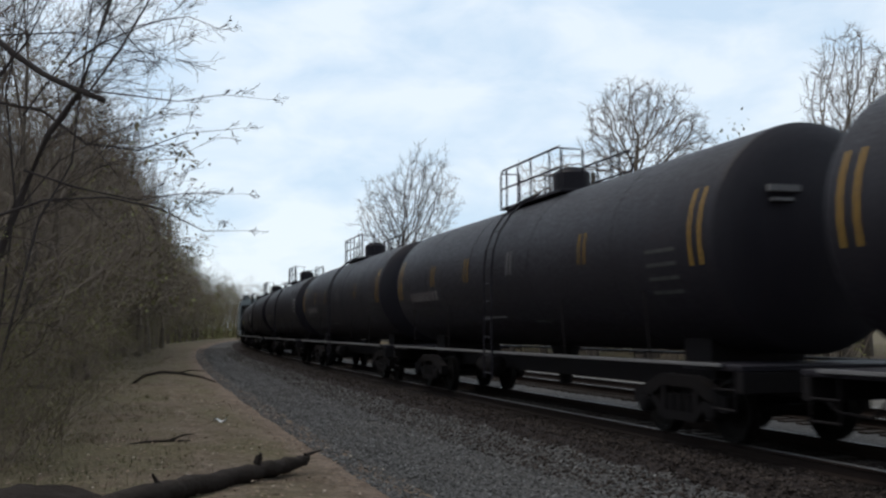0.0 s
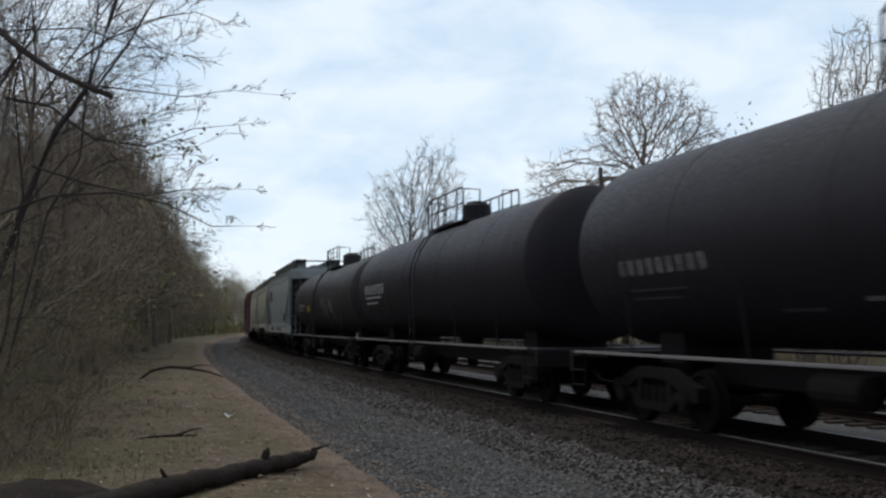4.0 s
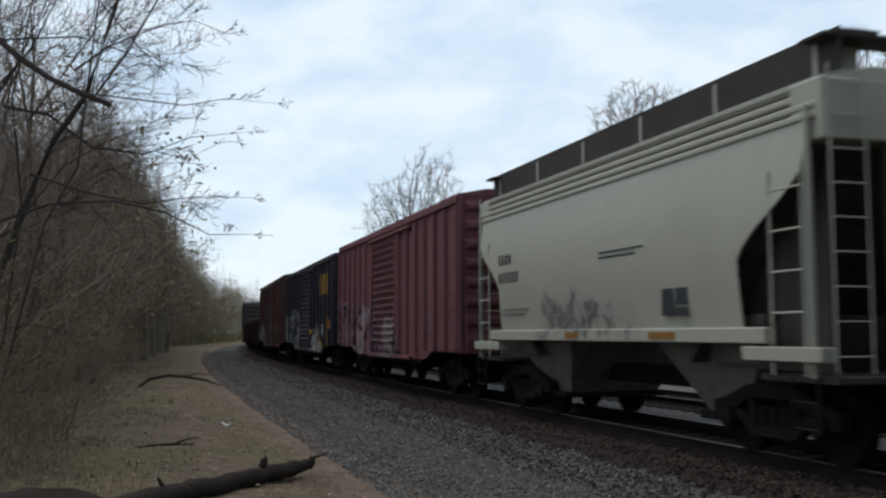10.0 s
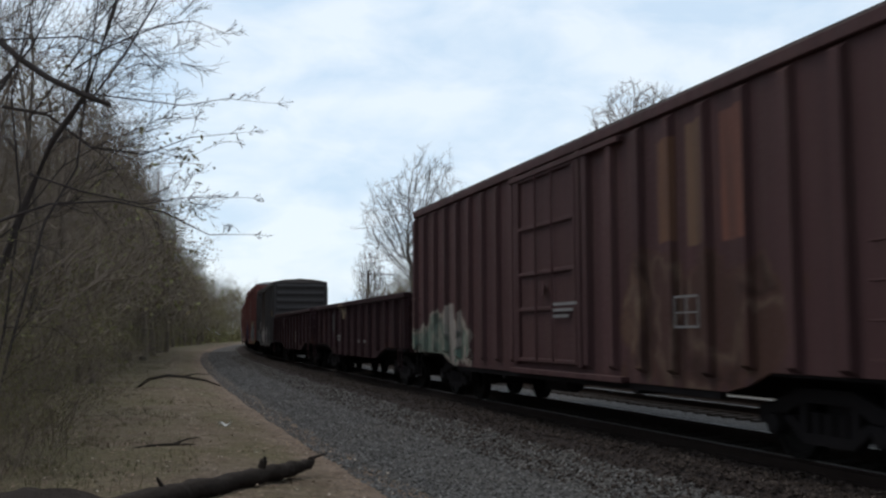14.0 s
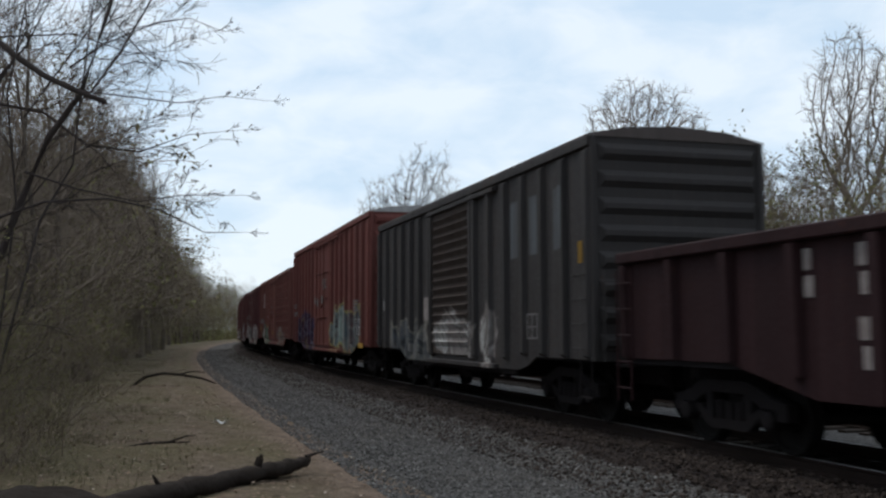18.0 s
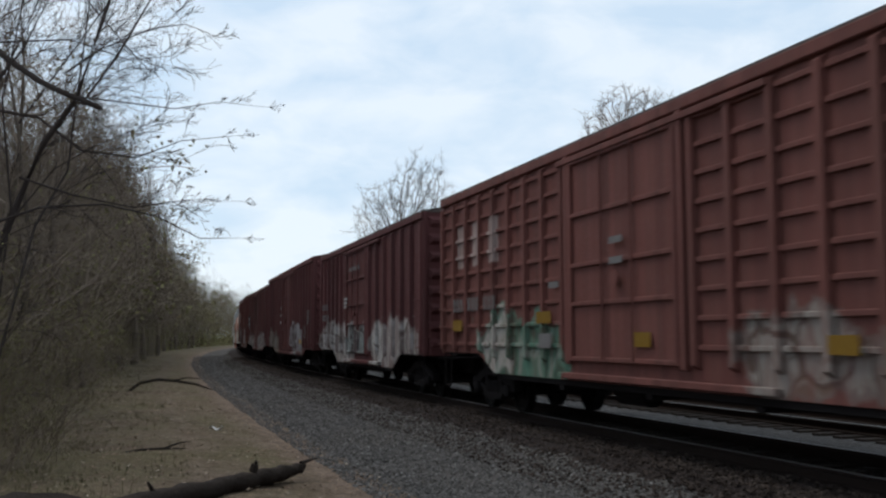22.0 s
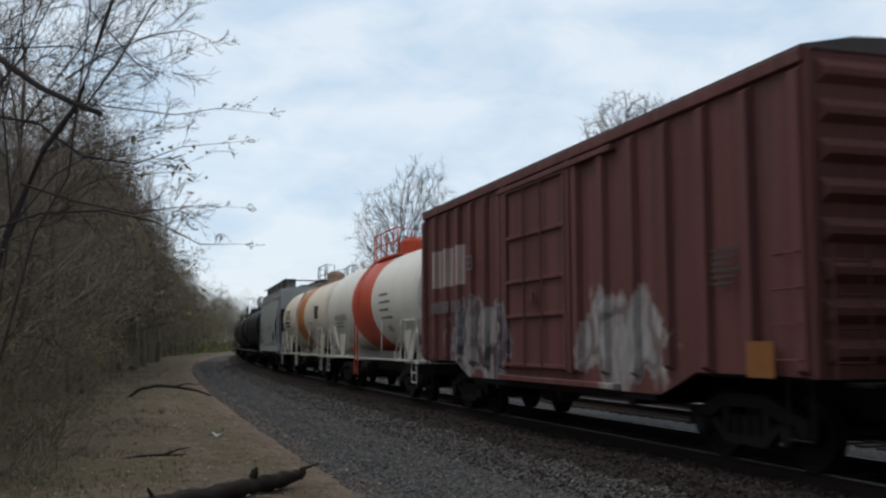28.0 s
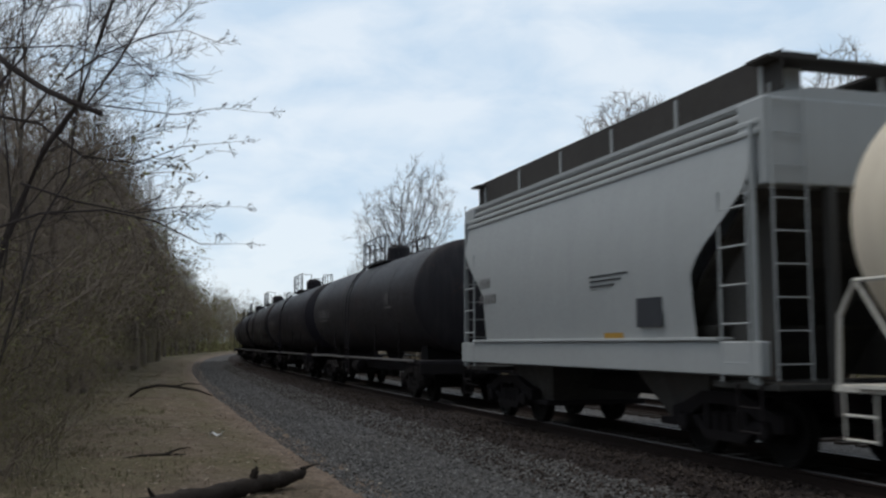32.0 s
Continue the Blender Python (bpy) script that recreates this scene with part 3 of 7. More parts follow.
def rungs_on(parent, places, along, width, r, mat):
    """Equal rungs set on a ladder, each a piece of its own; along is the axis that they span."""
    end = (width, 0, 0) if along == "x" else (0, width, 0)
    me = Form().tube([(0, 0, 0), end], r, 6).mesh("rung", mat)
    for p in places:
        part("rung", me, None, parent, at=Matrix.Translation(p))


def ladder(car, x0, x1, y, z0, z1, rungs, mat, name="ladder", r=0.014, label=""):
    """Two stiles and their rungs on the plane y."""
    f = Form()
    for x in (x0, x1):
        f.tube([(x, y, z0), (x, y, z1)], r * 1.3, 6)
    lad = part(name, f, mat, car, label)
    rungs_on(lad, [(min(x0, x1), y, z0 + (z1 - z0) * (i + 0.5) / rungs) for i in range(rungs)], "x", abs(x1 - x0), r, mat)
    return lad


def end_ladder(car, x, y0, y1, z0, z1, rungs, mat):
    f = Form()
    for y in (y0, y1):
        f.tube([(x, y, z0), (x, y, z1)], 0.014, 6)
    lad = part("end_ladder", f, mat, car)
    rungs_on(lad, [(x, y0, z0 + (z1 - z0) * (i + 0.5) / rungs) for i in range(rungs)], "y", y1 - y0, 0.011, mat)
    return lad


def marks(car, x, z, rows, y, mat, name="stencil", label="worn stencilled marks", w=0.16, h=0.24, gap=0.06):
    """Plain bars in place of lettering: rows of character counts, reading towards the front (-x)."""
    f = Form()
    for j, n in enumerate(rows):
        for i in range(n):
            a = x - i * (w + gap)
            b = z - j * (h * 1.75)
            if h > 0.15:
                f.box(a - w * 0.24, a, y, y + 0.006, b - h, b)
                f.box(a - w * 0.72, a - w * 0.48, y, y + 0.006, b - h, b)
            else:
                f.box(a - w * 0.72, a, y, y + 0.006, b - h, b)
    return tagged(part(name, f, mat, car, label), kind="stuff")


def lines(car, x, z, n, width, y, mat, h=0.05, gap=0.05, name="stencil"):
    f = Form()
    for i in range(n):
        f.box(x - width * (1 - 0.17 * (i % 3)), x, y, y + 0.006, z - i * (h + gap) - h, z - i * (h + gap))
    return tagged(part(name, f, mat, car, "small lines of faded stencilling"), kind="stuff")


def plate(car, x0, x1, z0, z1, y, mat, name="data_plate", label=""):
    return part(name, Form().box(x0, x1, y, y + 0.008, z0, z1), mat, car, label)


def grid_plate(car, x, z, w, h, y, mat):
    """A framed stencil box with a cross bar."""
    f = Form()
    for a, b, c, d in ((0, w, 0, 0.03), (0, w, h - 0.03, h), (0, 0.03, 0, h), (w - 0.03, w, 0, h), (w / 2 - 0.015, w / 2 + 0.015, 0, h), (0, w, h * 0.45, h * 0.45 + 0.02)):
        f.box(x - b, x - a, y, y + 0.006, z + c, z + d)
    return part("stencil_box", f, mat, car, "framed inspection stencil")


def bent(car, x0, x1, z0, z1, radius, centre, mat, name, label="", r=0.008):
    """A patch laid on the tank's round side."""
    f, n = Form(), 5
    yy = lambda q: math.sqrt(max(0.0, (radius + r) ** 2 - (q - centre) ** 2))
    for k in range(n + 1):
        z = z0 + (z1 - z0) * k / n
        f.v += [(x0, yy(z), z), (x1, yy(z), z)]
    f.f = [(2 * k, 2 * k + 1, 2 * k + 3, 2 * k + 2) for k in range(n)]
    return part(name, f, mat, car, label)


def boxcar(label, L, eave, sill, mat, roof_mat, door="plug", door_at=0.1, door_w=2.8, ribs=7, grid=False, belly=0.14, door_mat=None, trim=None, proud=0.095):
    """A steel boxcar: side sheets with posts, corrugated ends, a shallow roof, one sliding or plug door a side."""
    car = thing("boxcar", label, "boxcar", "cars of the freight train")
    h, w = L / 2, 1.53
    trim = trim or mat
    z0, z1 = sill, eave - 0.16
    # side sheets, with the bottom edge cut away over the trucks
    for sgn, nm in ((1, "side_wall"), (-1, "side_wall")):
        f = Form()
        cut = [(-h, z0 + 0.12), (-h + 2.3, z0 + 0.12), (-h + 2.75, z0 - 0.05), (-h + 3.2, z0 - belly), (h - 3.2, z0 - belly), (h - 2.75, z0 - 0.05), (h - 2.3, z0 + 0.12), (h, z0 + 0.12), (h, z1), (-h, z1)]
        f.prism(cut, sgn * (w - 0.04), sgn * w)
        side = part(nm, f, mat, car)
        # posts
        d0, d1 = door_at - door_w / 2 - 0.12, door_at + door_w / 2 + 0.12
        xs = [-h + 0.12 + (d0 - 0.2 + h - 0.12) * i / (ribs - 1) for i in range(ribs)] + [d1 + 0.2 + (h - 0.12 - d1 - 0.2) * i / (ribs - 1) for i in range(ribs)]
        for x in xs:
            g = Form()
            wd, pr = (0.115, proud) if not grid else (0.08, 0.09)
            zb = z0 + (0.13 if abs(x) > h - 3 else 0.02)
            ya, yb = w + 0.001, w + pr
            g.add([(x - wd, sgn * ya, zb), (x - wd * .72, sgn * yb, zb + 0.06), (x + wd * .72, sgn * yb, zb + 0.06), (x + wd, sgn * ya, zb),
                   (x - wd, sgn * ya, z1 - 0.02), (x - wd * .72, sgn * yb, z1 - 0.08), (x + wd * .72, sgn * yb, z1 - 0.08), (x + wd, sgn * ya, z1 - 0.02)],
                  [(0, 1, 2, 3), (4, 5, 6, 7), (0, 1, 5, 4), (1, 2, 6, 5), (2, 3, 7, 6)])
            part("side_post", g, mat, side)
        if grid:
            for k in range(9):
                z = z0 + 0.3 + (z1 - z0 - 0.45) * k / 8
                for a, b in ((-h + 0.1, d0 - 0.15), (d1 + 0.15, h - 0.1)):
                    g = Form().box(a, b, min(sgn * (w + 0.001), sgn * (w + 0.05)), max(sgn * (w + 0.001), sgn * (w + 0.05)), z - 0.035, z + 0.035, 0.01)
                    part("girt", g, mat, side)
        # door
        dm = door_mat or mat
        a, b = door_at - door_w / 2, door_at + door_w / 2
        zb, zt = z0 + 0.06, z1 - 0.12
        g = Form()
        y_in, y_out = w + 0.002, w + 0.075
        g.box(a, b, min(sgn * y_in, sgn * (y_out - 0.03)), max(sgn * y_in, sgn * (y_out - 0.03)), zb, zt, 0.01)
        dr = part("door", g, dm, car, "corrugated sliding steel door" if door == "slide" else "flush plug door with locking rods")
        if door == "slide":
            n = 15
            for i in range(n):
                z = zb + 0.14 + (zt - zb - 0.28) * (i + 0.5) / n
                hh = (zt - zb) / n * 0.33
                q = Form()
                q.add([(a + 0.08, sgn * (y_out - 0.03), z - hh), (b - 0.08, sgn * (y_out - 0.03), z - hh), (b - 0.1, sgn * (y_out + 0.04), z + hh * 0.55), (a + 0.1, sgn * (y_out + 0.04), z + hh * 0.55),
                       (a + 0.08, sgn * (y_out - 0.03), z + hh), (b - 0.08, sgn * (y_out - 0.03), z + hh)], [(0, 1, 2, 3), (3, 2, 5, 4), (0, 3, 4), (1, 5, 2)])
                part("corrugation", q, dm, dr)
        else:
            for k, z in enumerate((zb + 0.04, zb + (zt - zb) * 0.28, zb + (zt - zb) * 0.47, zb + (zt - zb) * 0.72, zt - 0.04)):
                q = Form().box(a, b, min(sgn * (y_out - 0.03), sgn * (y_out + 0.02)), max(sgn * (y_out - 0.03), sgn * (y_out + 0.02)), z - 0.035, z + 0.035, 0.01)
                part("door_rail", q, dm, dr)
            for x in (a + 0.06, b - 0.06):
                part("door_stile", Form().box(x - 0.05, x + 0.05, min(sgn * (y_out - 0.03), sgn * (y_out + 0.03)), max(sgn * (y_out - 0.03), sgn * (y_out + 0.03)), zb, zt, 0.01), dm, dr)
            for x in (a + door_w * 0.36, a + door_w * 0.64):
                part("locking_rod", Form().tube([(x, sgn * (y_out + 0.03), zb + 0.03), (x, sgn * (y_out + 0.03), zt - 0.03)], 0.02, 6), dm, dr)
            part("lock_wheel", Form().turned([(sgn * (y_out + 0.0), 0.04), (sgn * (y_out + 0.06), 0.12), (sgn * (y_out + 0.075), 0.12)], 14, "y", (door_at, 0, zb + (zt - zb) * 0.38)), dm, dr)
        for x in (a - 0.09, b + 0.09):
            part("door_post", Form().box(x - 0.07, x + 0.07, min(sgn * y_in, sgn * (y_out + 0.025)), max(sgn * y_in, sgn * (y_out + 0.025)), z0 + 0.01, z1 - 0.01, 0.012), mat, side)
        for z, nm2 in ((z0 - belly * 0.6 - 0.02, "door_track"), (z1 - 0.1, "door_track")):
            part(nm2, Form().box(door_at - door_w * 1.1, door_at + door_w * 0.62, min(sgn * y_in, sgn * (y_out + 0.05)), max(sgn * y_in, sgn * (y_out + 0.05)), z - 0.045, z + 0.045, 0.01), trim, car)
        # eave beam along the top
        part("eave_beam", Form().box(-h, h, min(sgn * (w - 0.04), sgn * (w + 0.07)), max(sgn * (w - 0.04), sgn * (w + 0.07)), z1, eave, 0.015), trim, car)
        part("side_sill", Form().box(-h + 3.4, h - 3.4, min(sgn * (w - 0.14), sgn * (w - 0.045)), max(sgn * (w - 0.14), sgn * (w - 0.045)), z0 - belly - 0.1, z0 + 0.1, 0.01), STEEL, car)
    # ends with deep horizontal corrugations
    for e in (-1, 1):
        f = Form()
        x0, x1 = sorted((e * (h - 0.05), e * h))
        f.box(x0, x1, -w + 0.045, w - 0.045, z0 + 0.1, eave + 0.02)
        end = part("end_wall", f, mat, car)
        n = 8
        for i in range(n):
            z = z0 + 0.38 + (eave - z0 - 0.62) * i / (n - 1)
            g = Form()
            hh, pr = (eave - z0) / n * 0.30, 0.07
            g.add([(e * h, -w + .14, z - hh), (e * h, w - .14, z - hh), (e * (h + pr), w - .2, z - hh * .3), (e * (h + pr), -w + .2, z - hh * .3),
                   (e * (h + pr), w - .2, z + hh * .3), (e * (h + pr), -w + .2, z + hh * .3), (e * h, w - .1, z + hh), (e * h, -w + .1, z + hh)],
                  [(0, 1, 2, 3), (3, 2, 4, 5), (5, 4, 6, 7), (0, 3, 5, 7), (1, 6, 4, 2)])
            part("corrugation", g, mat, end)
        for y in (-w + 0.03, w - 0.03):
            part("corner_post", Form().box(min(e * (h - 0.1), e * (h + 0.05)), max(e * (h - 0.1), e * (h + 0.05)), y - 0.055 if y < 0 else y - 0.045, y + 0.045 if y < 0 else y + 0.055, z0 + 0.1, eave, 0.015), mat, car)
        end_ladder(car, e * (h + 0.2), (w - 0.55) , (w - 0.1), z0 + 0.1, z0 + 1.5, 4, trim)
        for k in range(4):
            z = z0 + 0.3 + 0.38 * k
            part("grab_iron", Form().tube([(e * (h - 0.08), w, z), (e * (h - 0.08), w + 0.14, z), (e * (h - 0.52), w + 0.14, z), (e * (h - 0.52), w, z)], 0.011, 5), trim, car)
        st = Form()
        for x in (h - 0.1, h - 0.5):
            st.tube([(e * x, w - 0.02, z0 + 0.1), (e * x, w - 0.02, 0.45)], 0.016, 5)
        st.tube([(e * (h - 0.1), w - 0.02, 0.45), (e * (h - 0.5), w - 0.02, 0.45)], 0.016, 5)
        part("corner_step", st, STEEL, car)
        part("end_platform", Form().box(min(e * (h + 0.02), e * (h + 0.45)), max(e * (h + 0.02), e * (h + 0.45)), -1.2, 1.2, z0 + 0.02, z0 + 0.07, 0.01), STEEL, car)
        coupler(car, e, h, 0.62)
        part("brake_wheel" if e < 0 else "end_bracket", Form().turned([(e * (h + 0.2), 0.26), (e * (h + 0.23), 0.28), (e * (h + 0.26), 0.26)], 16, "x", (0, -0.6, z0 + 1.6)), STEEL, car)
    # roof: a shallow ridge with cross seams
    f = Form()
    f.along([(-w - 0.06, eave - 0.005), (-w - 0.06, eave + 0.03), (-0.9, eave + 0.17), (0, eave + 0.22), (0.9, eave + 0.17), (w + 0.06, eave + 0.03), (w + 0.06, eave - 0.005)], -h - 0.02, h + 0.02)
    roof = part("roof", f, roof_mat, car, "shallow ridged sheet-metal roof")
    n = 14
    for i in range(n + 1):
        x = -h + 0.1 + (L - 0.2) * i / n
        g = Form().along([(-w + 0.03, eave + 0.02), (-w + 0.03, eave + 0.062), (0, eave + 0.245), (w - 0.03, eave + 0.062), (w - 0.03, eave + 0.02), (0, eave + 0.2)], x - 0.04, x + 0.04)
        part("roof_seam", g, roof_mat, roof)
    # underframe
    part("floor", Form().box(-h + 0.05, h - 0.05, -w + 0.05, w - 0.05, z0 + 0.08, z0 + 0.16), STEEL, car)
    part("centre_sill", Form().box(-h - 0.15, h + 0.15, -0.3, 0.3, 0.62, z0 + 0.08, 0.01), STEEL, car)
    part("brake_reservoir", Form().turned([(0.6, 0.05), (0.65, 0.2), (1.55, 0.2), (1.6, 0.05)], 14, "x", (0, 0.75, 0.62)), STEEL, car)
    for x in (-3.0, -0.5, 2.4):
        part("crossbearer", Form().box(x - 0.08, x + 0.08, -w + 0.06, w - 0.06, 0.62, z0 + 0.1, 0.01), STEEL, car)
    for x in (-h + 1.95, h - 1.95):
        truck(car, x)
    return car


def tank_car(label, L, radius, centre, shell_mat, trim_mat, dome=None, band=None, frame=None, saddle=False, ladder_at=0.0, hump=0.0, dome_at=-0.4, tight=False, rail=None, ladder_mat=None, dish=0.34, knuckle=0.1):
    """A tank car: a shell with dished heads, a platform with railings round the manway, running sills, ladders, trucks."""
    car = thing("tank_car", label, "tank car", "cars of the freight train")
    h = L / 2
    f = Form()
    prof = []
    for k in range(7):
        u = max(0.02, k / 6) * 0.93
        prof.append((-h + 0.30 - knuckle - dish * (1 - u * u), radius * u))
    for k in range(1, 5):
        g = math.pi / 2 * k / 4
        prof.append((-h + 0.30 - knuckle * math.cos(g), radius * (0.93 + 0.07 * math.sin(g))))
    body = [(-h + 0.3 + (L - 0.6) * i / 8, radius + hump * (1 - abs(i - 4) / 4)) for i in range(9)]
    prof += body[1:-1] + [(-a, r) for a, r in prof[::-1]]
    f.turned(prof, 56, "x", (0, 0, centre))
    shell = part("tank_shell", f, shell_mat, car, smooth=True)
    for x in (-L * 0.31, -L * 0.105, L * 0.105, L * 0.31):
        part("weld_seam", Form().turned([(x - 0.02, radius - 0.01), (x - 0.012, radius + 0.005 + hump * (1 - abs(x) / h)), (x + 0.012, radius + 0.005 + hump * (1 - abs(x) / h)), (x + 0.02, radius - 0.01)], 56, "x", (0, 0, centre)), shell_mat, shell, smooth=True)
    if band:
        x0, x1, bm = band
        part("painted_band", Form().turned([(x0, radius - 0.02), (x0 + 0.002, radius + 0.012), (x1 - 0.002, radius + 0.012), (x1, radius - 0.02)], 56, "x", (0, 0, centre)), bm, shell, "broad painted band round the tank", smooth=True)
    top = centre + radius
    # manway housing, platform and railing
    dm = dome or trim_mat
    part("manway_housing", Form().turned([(top - 0.15, 0.42), (top + 0.02, 0.42), (top + 0.04, 0.38), (top + 0.42, 0.38), (top + 0.47, 0.34), (top + 0.48, 0.05)], 20, "z", (dome_at, 0, 0)), dm, car, smooth=True)
    part("hatch_lid", Form().turned([(top + 0.48, 0.28), (top + 0.53, 0.26), (top + 0.56, 0.1)], 16, "z", (dome_at, 0, 0)), dm, car, smooth=True)
    rm = rail or dm
    px0, px1, pw, pz = (-1.55, 1.65, 0.74, top - 0.10) if not tight else (dome_at - 1.35, dome_at + 1.15, 0.6, top - 0.10)
    for sgn in (-1, 1):
        part("platform", Form().box(px0, px1, min(sgn * 0.42, sgn * pw), max(sgn * 0.42, sgn * pw), pz, pz + 0.06, 0.01), dm, car, "grated walkway beside the manway")
    hr = 0.86
    for sgn in (-1, 1):
        g = Form()
        g.tube([(px0, sgn * pw, pz), (px0, sgn * pw, pz + hr - 0.1), (px0 + 0.1, sgn * pw, pz + hr), (px1 - 0.1, sgn * pw, pz + hr), (px1, sgn * pw, pz + hr - 0.1), (px1, sgn * pw, pz)], 0.023, 6)
        g.tube([(px0, sgn * pw, pz + 0.46), (px1, sgn * pw, pz + 0.46)], 0.02, 6)
        part("handrail", g, rm, car)
        for x in ((px0 + 0.55, px0 + 1.5, px1 - 1.0, px1 - 0.35) if not tight else (px0 + 0.5, px1 - 0.5)):
            part("rail_post", Form().tube([(x, sgn * pw, pz), (x, sgn * pw, pz + hr)], 0.02, 6), rm, car)
    for x in (px0, px1):
        for sgn in (-1, 1):
            part("end_rail", Form().tube([(x, sgn * pw, pz + hr - 0.05), (x, sgn * 0.3, pz + hr - 0.05), (x, sgn * 0.3, pz)], 0.02, 6), rm, car)
    # side ladders
    lm = frame or trim_mat
    for sgn in (-1, 1):
        g = Form()
        for x in (ladder_at - 0.22, ladder_at + 0.22):
            pts = [(x, sgn * (radius + 0.16), 0.55), (x, sgn * (radius + 0.16), centre)]
            for k in range(1, 6):
                a = math.pi / 2 * k / 6.5
                pts.append((x, sgn * (radius + 0.16) * math.cos(a), centre + (radius + 0.16) * math.sin(a)))
            g.tube(pts, 0.022, 6)
        lad = part("ladder", g, ladder_mat or lm, car)
        spots = []
        for k in range(10):
            z = 0.65 + (centre + radius * 0.75 - 0.65) * k / 9
            yy = radius + 0.16 if z < centre else math.sqrt(max(0.01, (radius + 0.16) ** 2 - (z - centre) ** 2))
            spots.append((ladder_at - 0.22, sgn * yy, z))
        rungs_on(lad, spots, "x", 0.44, 0.015, ladder_mat or lm)
        # running sill along the tank's foot
        part("running_board", Form().box(-h + 0.1, h - 0.1, min(sgn * 1.36, sgn * 1.5), max(sgn * 1.36, sgn * 1.5), 1.03, 1.07, 0.01), lm, car, "narrow steel running board")
        part("board_edge", Form().box(-h + 0.1, h - 0.1, min(sgn * 1.502, sgn * 1.53), max(sgn * 1.502, sgn * 1.53), 1.03, 1.075, 0.006), lm if frame else GREY_MARK, car, "worn pale edge of the running board")
        for x in (-L * 0.38, -L * 0.2, L * 0.2, L * 0.38):
            g = Form().tube([(x, sgn * 1.45, 1.05), (x + 0.3, sgn * radius * 0.92, centre - radius * 0.42)], 0.014, 6)
            part("board_strut", g, lm if frame else STEEL, car)
    # ends: platform, grab irons, bolsters
    for e in (-1, 1):
        part("bolster", Form().prism([(e * (h - 2.2), 0.92), (e * (h - 2.2), centre - radius * 0.72), (e * (h - 1.5), centre - radius * 0.78), (e * (h - 1.5), 0.92)], -0.75, 0.75), shell_mat if saddle else STEEL, car)
        part("end_platform", Form().box(min(e * (h - 1.1), e * (h + 0.25)), max(e * (h - 1.1), e * (h + 0.25)), -1.45, 1.45, 0.98, 1.06, 0.012), lm, car)
        for sgn in (-1, 1):
            g = Form()
            g.tube([(e * (h - 2.2), sgn * 1.44, 1.05), (e * (h - 2.15), sgn * 1.44, 1.25), (e * (h - 1.35), sgn * 1.44, 2.02), (e * (h - 1.2), sgn * 1.44, 2.10), (e * (h - 0.1), sgn * 1.44, 2.10), (e * (h + 0.14), sgn * 1.44, 1.75), (e * (h + 0.18), sgn * 1.44, 1.05)], 0.026, 6)
            g.tube([(e * (h - 2.05), sgn * 1.36, 1.05), (e * (h - 1.95), sgn * 1.36, 1.3), (e * (h - 1.25), sgn * 1.36, 1.95)], 0.018, 6)
            g.tube([(e * (h - 1.1), sgn * 1.44, 2.09), (e * (h - 1.1), sgn * 1.44, 1.05)], 0.018, 6)
            g.tube([(e * (h - 0.9), sgn * 1.44, 1.05), (e * (h - 0.12), sgn * 1.44, 2.08)], 0.02, 6)
            if frame:
                part("end_handrail", g, lm, car)
            s2 = Form()
            for x in (h - 0.35, h + 0.1):
                s2.tube([(e * x, sgn * 1.46, 1.02), (e * x, sgn * 1.46, 0.5)], 0.013, 6)
            for z in (0.52, 0.76):
                s2.tube([(e * (h - 0.35), sgn * 1.46, z), (e * (h + 0.1), sgn * 1.46, z)], 0.016, 6)
            part("corner_step", s2, lm if frame else STEEL, car)
        part("end_sill", Form().box(min(e * (h + 0.1), e * (h + 0.25)), max(e * (h + 0.1), e * (h + 0.25)), -1.45, 1.45, 0.72, 0.98, 0.012), STEEL, car)
        coupler(car, e, h + 0.15, 0.62)
        if saddle:
            for sgn in (-1, 1):
                part("saddle_plate", Form().prism([(e * (h - 1.75), 1.07), (e * (h - 2.25), centre - 0.62), (e * (h - 0.75), centre - 0.62), (e * (h - 1.3), 1.07)], sgn * 1.16, sgn * 1.2), shell_mat, car, "tapered steel saddle plate")
                part("saddle_ledge", Form().box(min(e * (h - 2.3), e * (h - 0.7)), max(e * (h - 2.3), e * (h - 0.7)), min(sgn * 1.1, sgn * 1.3), max(sgn * 1.1, sgn * 1.3), centre - 0.62, centre - 0.56, 0.01), shell_mat, car)
    part("stub_sill", Form().box(-h, h, -0.28, 0.28, 0.62, 0.98, 0.02), STEEL, car)
    part("outlet_valve", Form().turned([(0.42, 0.12), (0.7, 0.16), (centre - radius + 0.1, 0.34)], 14, "z"), STEEL, car)
    part("brake_reservoir", Form().turned([(2.0, 0.05), (2.05, 0.2), (2.9, 0.2), (2.95, 0.05)], 14, "x", (0, 0.7, 0.72)), STEEL, car)
    for x in (-h + 1.85, h - 1.85):
        truck(car, x)
    return car


def side_bars(car, xs, radius, centre, z, h, mat, name="reflector_stripe", r=0.01, pair=0.19):
    """Upright pairs of stripes that follow the tank's round side, each stripe a part."""
    for x in xs:
        for dx in (-pair / 2, pair / 2):
            f = Form()
            for k in range(4):
                za, zb = z + h * k / 4, z + h * (k + 1) / 4
                ya = math.sqrt(max(0.0, (radius + r) ** 2 - (za - centre) ** 2))
                yb = math.sqrt(max(0.0, (radius + r) ** 2 - (zb - centre) ** 2))
                f.add([(x + dx - 0.025, ya, za), (x + dx + 0.025, ya, za), (x + dx + 0.025, yb, zb), (x + dx - 0.025, yb, zb)], [(0, 1, 2, 3)])
            part(name, f, mat, car, "thin reflective stripe")


